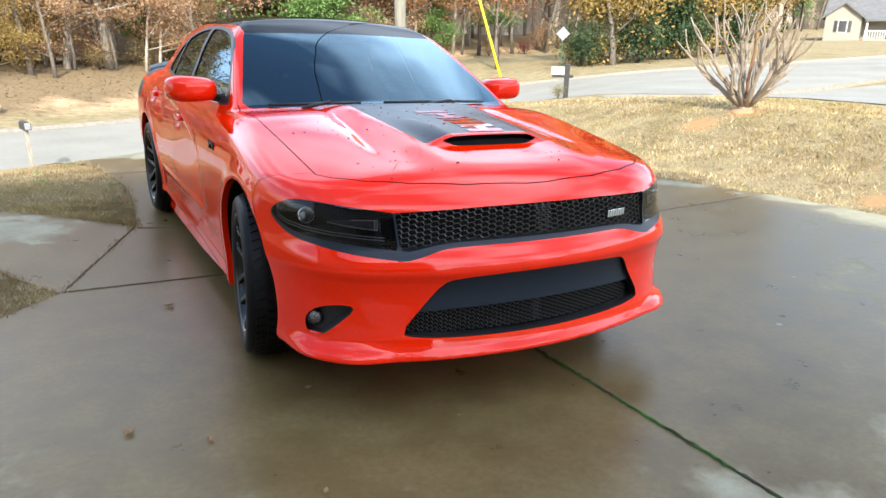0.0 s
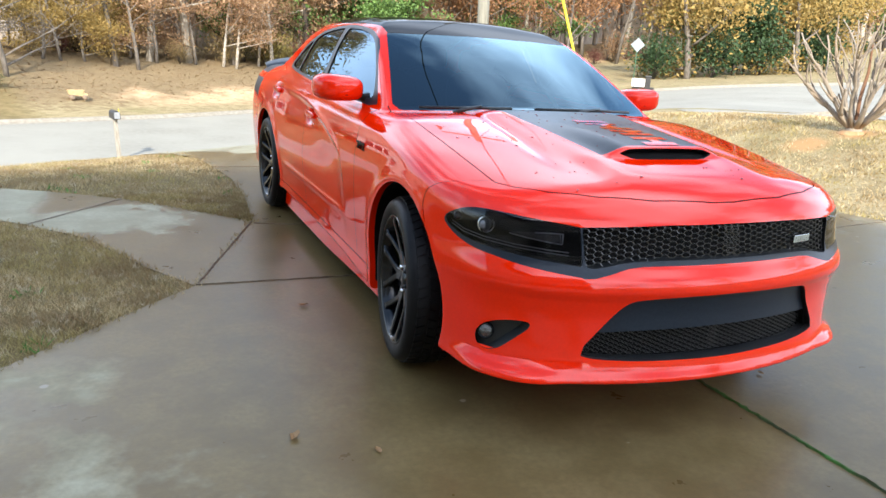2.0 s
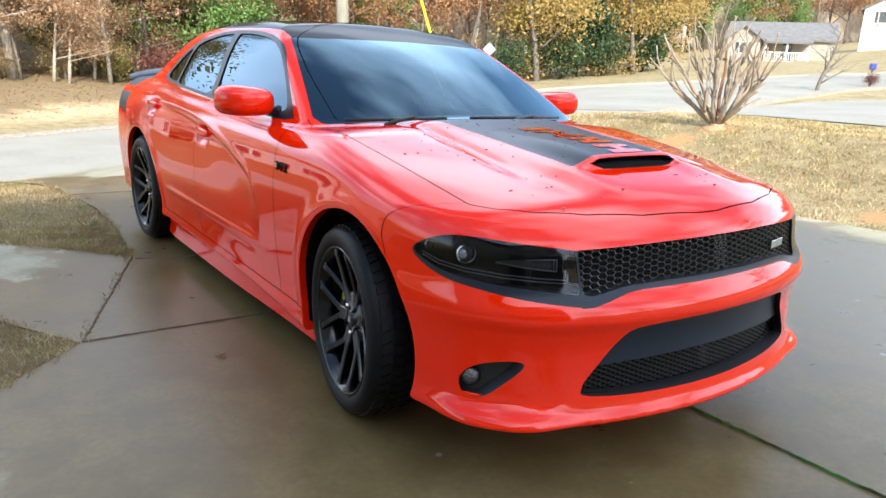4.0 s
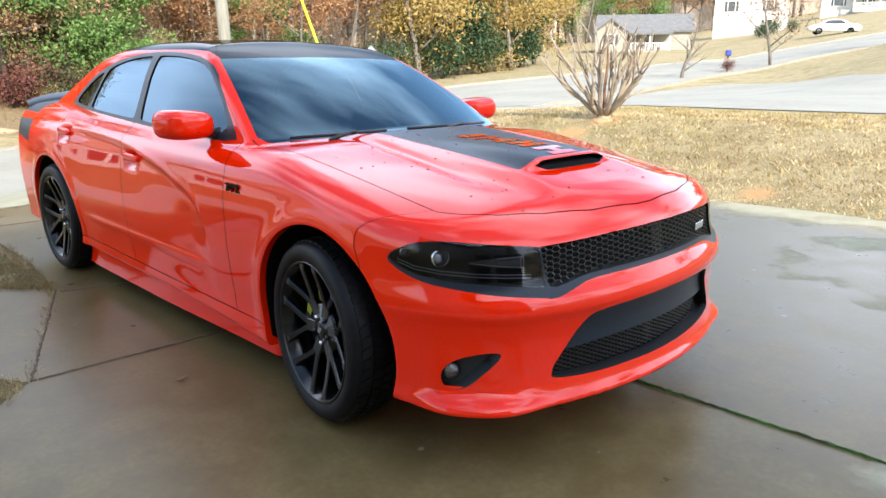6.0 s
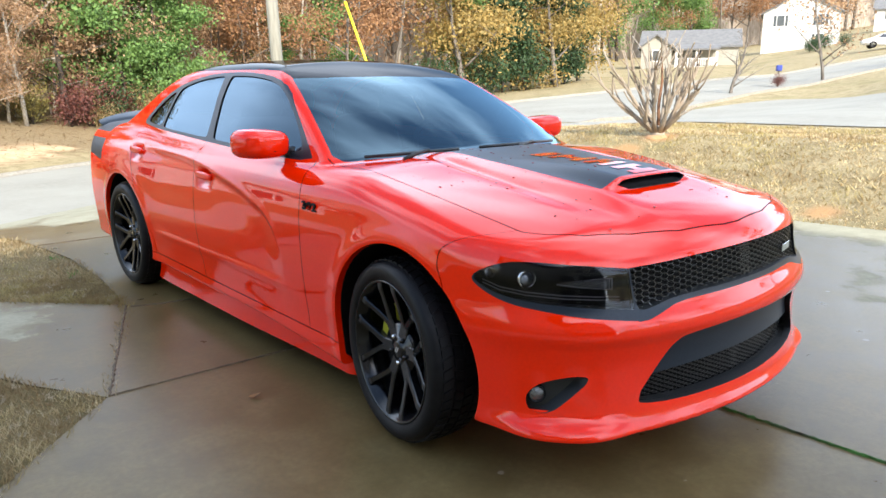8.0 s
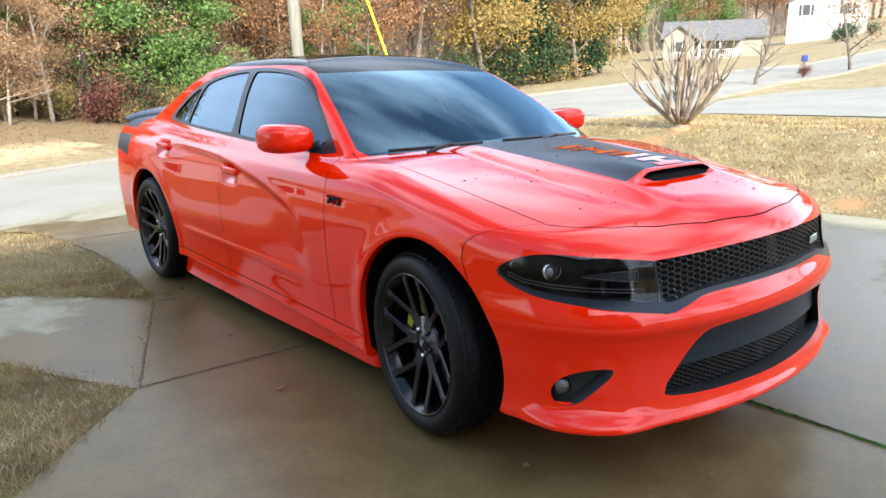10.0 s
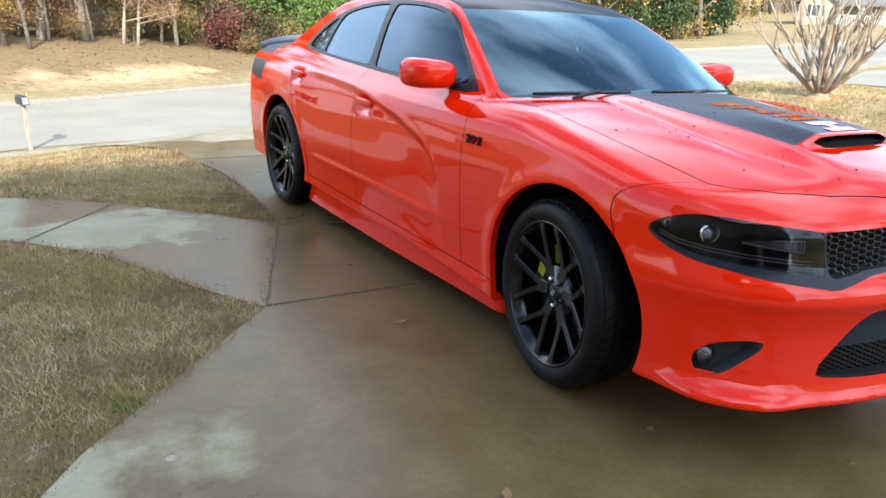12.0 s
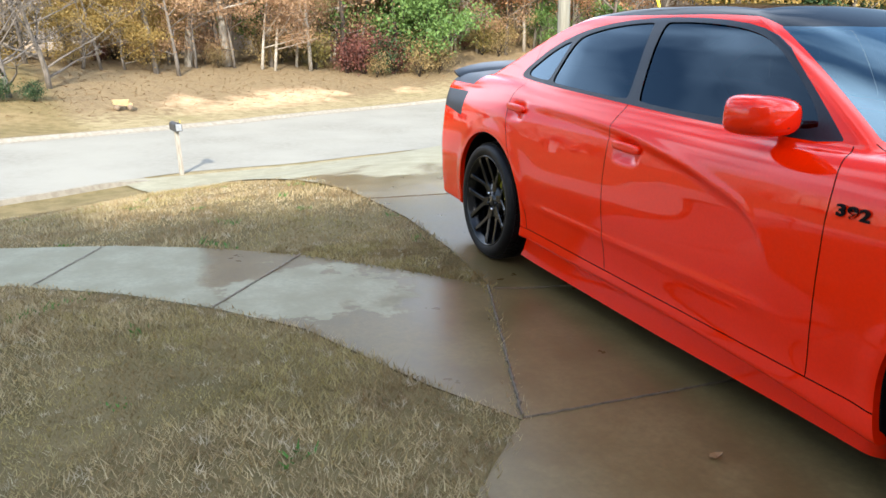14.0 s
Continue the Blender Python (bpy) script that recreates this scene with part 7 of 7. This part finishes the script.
TOY_WHEEL = mat("dusty_wheel", (0.16, 0.12, 0.08), 0.8, 0.0, (0.22, 0.16, 0.11), 9)
toy = tagged(new("toy_truck"), "faded yellow toy dump truck on the bank", "toy")
bm = bmesh.new()
vs = [bm.verts.new(v) for v in ((-0.30, -0.14, 0.2), (0.12, -0.14, 0.16), (0.12, 0.14, 0.16), (-0.30, 0.14, 0.2), (-0.36, -0.18, 0.36), (0.20, -0.18, 0.36), (0.20, 0.18, 0.36), (-0.36, 0.18, 0.36))]
for f in ((3, 2, 1, 0), (0, 1, 5, 4), (1, 2, 6, 5), (2, 3, 7, 6), (3, 0, 4, 7)):
    bm.faces.new([vs[i] for i in f])
part("bed", bm, FADED, toy)
bm = bmesh.new()
box(bm, (0.13, -0.13, 0.12), (0.34, 0.13, 0.24), 0.02)
box(bm, (0.14, -0.12, 0.24), (0.24, 0.12, 0.38), 0.02)
part("cab", bm, FADED, toy)
for x in (-0.2, 0.24):
    for y in (-0.15, 0.15):
        bm = bmesh.new()
        lathe(bm, [(0.0001, -0.04), (0.09, -0.04), (0.1, 0.0), (0.09, 0.04), (0.0001, 0.04)], 16)
        o = part("wheel", bm, TOY_WHEEL, toy, "", True)
        o.matrix_basis = pose(x, y, 0.1, 0, 0, 90)
stand(toy, -3.7, 33.0, 10, 1.15)


# ---- far houses ----
FAR_WALL = mat("white_siding", (0.56, 0.555, 0.53), 0.7, 0.0, (0.50, 0.495, 0.47), 3, bump=0.2, bump_scale=8, stretch=(0.1, 0.1, 6))
# cream siding darkened: the small house's shade put into the colour
CREAM_SHADED = mat("shaded_cream_siding", (0.34, 0.32, 0.27), 0.7, 0.0, (0.29, 0.27, 0.23), 3, bump=0.2, bump_scale=8, stretch=(0.1, 0.1, 6))
FAR_ROOF = mat("weathered_shingles", (0.125, 0.125, 0.125), 0.95, 0.0, (0.17, 0.168, 0.165), 2, bump=0.3, bump_scale=6)
DARK_PANE = mat("dark_window", (0.03, 0.035, 0.045), 0.1, 0.0, (0.05, 0.055, 0.065), 2, coat=0.5)


def far_house(x, y, z, face, wide, deep, eave, rise, gable_front, windows, porch, label, siding=None):
    """A house with its front towards -y of its own frame; gable_front: a gable over that front."""
    ob = tagged(new("house"), label, "house")
    siding = siding or FAR_WALL
    ob.matrix_basis = pose(x, y, z, 0, 0, face)
    bm = bmesh.new()
    box(bm, (-wide / 2, 0, -2), (wide / 2, deep, eave))
    part("wall", bm, siding, ob)
    bm = bmesh.new()
    o = 0.4
    if gable_front:
        sec = [(-wide / 2 - o, eave - 0.15), (0, eave + rise), (wide / 2 + o, eave - 0.15)]
        ends_ = [[bm.verts.new((px_, yy, pz)) for px_, pz in sec] + [bm.verts.new((px_, yy, pz - 0.2)) for px_, pz in sec[::-1]] for yy in (-o, deep + o)]
    else:
        sec = [(-o, eave - 0.15), (deep / 2, eave + rise), (deep + o, eave - 0.15)]
        ends_ = [[bm.verts.new((xx, py_, pz)) for py_, pz in sec] + [bm.verts.new((xx, py_, pz - 0.2)) for py_, pz in sec[::-1]] for xx in (-wide / 2 - o, wide / 2 + o)]
    for i in range(6):
        bm.faces.new((ends_[0][i], ends_[0][(i + 1) % 6], ends_[1][(i + 1) % 6], ends_[1][i]))
    for e in ends_:
        bm.faces.new(e)
    bmesh.ops.recalc_face_normals(bm, faces=bm.faces)
    part("roof", bm, FAR_ROOF, ob)
    bm = bmesh.new()
    if gable_front:
        tri = [[bm.verts.new((px_, yy, pz)) for px_, pz in ((-wide / 2, eave), (wide / 2, eave), (0, eave + rise - 0.2))] for yy in (0.0, deep)]
    else:
        tri = [[bm.verts.new((xx, py_, pz)) for py_, pz in ((0, eave), (deep, eave), (deep / 2, eave + rise - 0.2))] for xx in (-wide / 2, wide / 2)]
    for t_ in tri:
        bm.faces.new(t_)
    for i in range(3):
        bm.faces.new((tri[0][i], tri[0][(i + 1) % 3], tri[1][(i + 1) % 3], tri[1][i]))
    part("gable", bm, siding, ob)
    for wx, wz, ww, wh in windows:
        bm = bmesh.new()
        box(bm, (wx - ww / 2 - 0.1, -0.06, wz - 0.1), (wx + ww / 2 + 0.1, 0.0, wz + wh + 0.1))
        fr = part("window", bm, WHITE, ob)
        bm = bmesh.new()
        box(bm, (wx - ww / 2, -0.08, wz), (wx + ww / 2, -0.06, wz + wh))
        part("pane", bm, DARK_PANE, fr)
        for sxx in (-1, 1):
            bm = bmesh.new()
            box(bm, (wx + sxx * (ww / 2 + 0.3) - 0.17, -0.05, wz), (wx + sxx * (ww / 2 + 0.3) + 0.17, 0.0, wz + wh))
            part("shutter", bm, DARK_PANE, fr)
    if porch:
        x0, x1, dp = porch
        bm = bmesh.new()
        box(bm, (x0, -dp, -0.5), (x1, 0, 0.3))
        part("porch_floor", bm, FAR_WALL, ob)
        bm = bmesh.new()
        vs = [bm.verts.new(v) for v in ((x0 - 0.2, -dp - 0.3, eave - 0.5), (x1 + 0.2, -dp - 0.3, eave - 0.5), (x1 + 0.2, 0.1, eave + 0.1), (x0 - 0.2, 0.1, eave + 0.1))]
        top = bm.faces.new(vs)
        r = bmesh.ops.extrude_face_region(bm, geom=[top])
        bmesh.ops.translate(bm, verts=[g for g in r["geom"] if isinstance(g, bmesh.types.BMVert)], vec=(0, 0, -0.2))
        part("porch_roof", bm, FAR_ROOF, ob)
        k = max(2, int((x1 - x0) / 1.9))
        for i in range(k + 1):
            bm = bmesh.new()
            cx = x0 + 0.15 + (x1 - x0 - 0.3) * i / k
            box(bm, (cx - 0.1, -dp, 0.3), (cx + 0.1, -dp + 0.2, eave - 0.5))
            part("porch_post", bm, WHITE, ob)
        bm = bmesh.new()
        box(bm, (x0, -dp, 1.15), (x1, -dp + 0.08, 1.25))
        for i in range(int((x1 - x0) / 0.25)):
            box(bm, (x0 + i * 0.25, -dp + 0.02, 0.4), (x0 + i * 0.25 + 0.08, -dp + 0.06, 1.15))
        part("porch_rail", bm, WHITE, ob)
        bm = bmesh.new()
        box(bm, ((x0 + x1) / 2 - 0.5, -0.05, 0.3), ((x0 + x1) / 2 + 0.5, 0.0, 2.4))
        part("door", bm, DARK_PANE, ob)
    return ob


far_house(82.2, 48.4, 3.0, -60, 11.5, 8, 2.9, 2.1, False, [(-3.9, 1.0, 1.2, 1.4)], (-1.6, 3.4, 2.0), "small cream house with a white railed porch", CREAM_SHADED)
far_house(78.0, 50.4, 3.0, -60, 3.6, 5, 2.7, 1.5, True, [(0, 1.0, 0.8, 1.2)], None, "cream front-gabled wing of the small house", CREAM_SHADED)
far_house(112.0, 48.0, 6.0, -66, 10.5, 11, 5.6, 2.9, True, [(-2.8, 3.6, 1.0, 1.5), (2.6, 3.6, 1.0, 1.5), (2.6, 0.8, 1.0, 1.5)], None, "white two-storey gabled house on the hill")
far_house(158.0, 44.0, 12.0, -72, 19, 9, 3.0, 2.4, False, [(-6.5, 0.9, 1.6, 1.5), (-1.5, 0.9, 1.2, 1.5), (2.5, 0.9, 1.2, 1.5), (6, 0.9, 1.2, 1.5)], (-4, 9, 2.2), "long white ranch house with a columned porch")
for x, y, k in ((94, 38, 0.9), (97, 40, 0.8), (100, 37, 0.8), (104, 41, 1.0)):
    again(BUSHES[4], x, y, k * 90, k)


# parked white car up the road
def far_car(x, y, turn):
    ob = tagged(new("car"), "white sedan parked beside the far road", "car")
    ob.matrix_basis = pose(x, y, gz(x, y) + 0.02, 0, 0, turn)
    wpaint = mat("white_paint", (0.8, 0.8, 0.8), 0.25, 0.0, (0.76, 0.76, 0.76), 5, coat=1.0)
    sil = rounded([(-2.35, 0.45), (-2.32, 0.85), (-1.5, 0.95), (-0.75, 1.40), (0.6, 1.43), (1.35, 1.0), (2.1, 0.93), (2.38, 0.7), (2.38, 0.4), (2.2, 0.28), (-2.2, 0.28)], 2)
    bm = bmesh.new()
    a_ = [bm.verts.new((px_, -0.88 + 0.22 * max(0, pz - 0.9), pz)) for px_, pz in sil]
    c_ = [bm.verts.new((px_, 0.88 - 0.22 * max(0, pz - 0.9), pz)) for px_, pz in sil]
    for i in range(len(sil)):
        bm.faces.new((a_[i], a_[(i + 1) % len(sil)], c_[(i + 1) % len(sil)], c_[i]))
    bm.faces.new(a_[::-1])
    bm.faces.new(c_)
    part("body", bm, wpaint, ob, "", True)
    for sd in (-1, 1):
        bm = bmesh.new()
        win = [(-1.15, 1.0), (-0.65, 1.33), (0.52, 1.35), (1.05, 1.0)]
        bm.faces.new([bm.verts.new((px_, sd * (0.892 - 0.22 * (pz - 0.9)), pz)) for px_, pz in win])
        part("side_glass", bm, DARK_PANE, ob)
        for wx in (-1.42, 1.42):
            bm = bmesh.new()
            lathe(bm, [(0.0001, -0.1), (0.32, -0.1), (0.33, 0.0), (0.32, 0.1), (0.2, 0.1), (0.18, 0.08), (0.0001, 0.08)], 20)
            o = part("wheel", bm, RUBBER, ob, "", True)
            o.matrix_basis = pose(wx, sd * 0.8, 0.33, 0, 0, 90 * sd)
    return ob


far_car(78.4, 24.7, -62)
bl = tagged(new("mailbox"), "blue mailbox in a clump of flowers by the road", "mailbox")
bl.matrix_basis = pose(42.0, 18.4, gz(42, 18.4), 0, 0, 30)
bm = bmesh.new()
box(bm, (-0.05, -0.05, -0.2), (0.05, 0.05, 0.9), 0.01)
part("post", bm, WOOD, bl)
bm = bmesh.new()
box(bm, (-0.3, -0.16, 0.9), (0.3, 0.16, 1.25), 0.05)
part("letter_box", bm, mat("blue_paint", (0.03, 0.05, 0.30), 0.4, 0.0, (0.04, 0.06, 0.25), 9), bl)
again(BUSHES[1], 41.6, 18.2, 0, 0.5)


# across the street: a white gabled house, and things left beside it
far_house(-15.1, 32.4, gz(-13, 33.5), 31, 9.0, 9, 2.55, 2.3, True, [(3.0, 0.75, 0.55, 1.35), (-1.2, 0.75, 0.9, 1.35)], None, "white gabled house across the street")
cooler = tagged(new("cooler"), "orange plastic cooler with a white lid on the grass", "cooler")
bm = bmesh.new()
box(bm, (-0.36, -0.22, 0.0), (0.36, 0.22, 0.36), 0.03)
part("tub", bm, mat("orange_plastic", (0.62, 0.16, 0.06), 0.5, 0.0, (0.52, 0.13, 0.05), 9), cooler)
bm = bmesh.new()
box(bm, (-0.38, -0.24, 0.362), (0.38, 0.24, 0.45), 0.03)
part("lid", bm, WHITE, cooler)
stand(cooler, -9.75, 33.9, 25)
barrow = tagged(new("toy_tractor"), "yellow and black ride-on toy tractor by the house", "toy")
bm = bmesh.new()
box(bm, (-0.1, -0.17, 0.22), (0.42, 0.17, 0.46), 0.05)
box(bm, (-0.42, -0.19, 0.30), (-0.08, 0.19, 0.40), 0.04)
part("hood", bm, mat("toy_yellow", (0.66, 0.40, 0.04), 0.5, 0.0, (0.55, 0.32, 0.04), 9), barrow)
bm = bmesh.new()
box(bm, (-0.45, -0.16, 0.40), (-0.36, 0.16, 0.70), 0.03)
part("seat", bm, BLACK_PLASTIC, barrow)
for x, y, r in ((-0.28, -0.26, 0.22), (-0.28, 0.26, 0.22), (0.30, -0.22, 0.14), (0.30, 0.22, 0.14)):
    bm = bmesh.new()
    lathe(bm, [(0.0001, -0.05), (r * 0.9, -0.05), (r, 0.0), (r * 0.9, 0.05), (0.0001, 0.05)], 18)
    o = part("wheel", bm, RUBBER, barrow, "", True)
    o.matrix_basis = pose(x, y, r, 0, 0, 90)
stand(barrow, -10.6, 34.6, 60)

# solar path light at the walkway's edge
lamp_ = tagged(new("path_light"), "small solar path light on a black stake beside the walkway", "lamp")
bm = bmesh.new()
tube(bm, [(0, 0, -0.1), (0, 0, 0.24)], [0.011, 0.013], 10)
part("stake", bm, BLACK_PLASTIC, lamp_, "", True)
bm = bmesh.new()
lathe(bm, [(0.020, 0.235), (0.030, 0.25), (0.046, 0.318), (0.044, 0.32), (0.02, 0.32)], 24, "Z")
part("shade", bm, mat("frosted_plastic", (0.72, 0.73, 0.74), 0.3, 0.0, (0.64, 0.65, 0.66), 30), lamp_, "frosted clear plastic shade", True)
bm = bmesh.new()
lathe(bm, [(0.0001, 0.32), (0.064, 0.32), (0.067, 0.328), (0.056, 0.342), (0.0001, 0.348)], 28, "Z")
part("solar_cap", bm, BLACK_PLASTIC, lamp_, "", True)
lamp_.matrix_basis = pose(-3.76, 3.38, -0.01, 0, -5, 0) @ Matrix.Diagonal((0.88, 0.88, 0.95, 1))
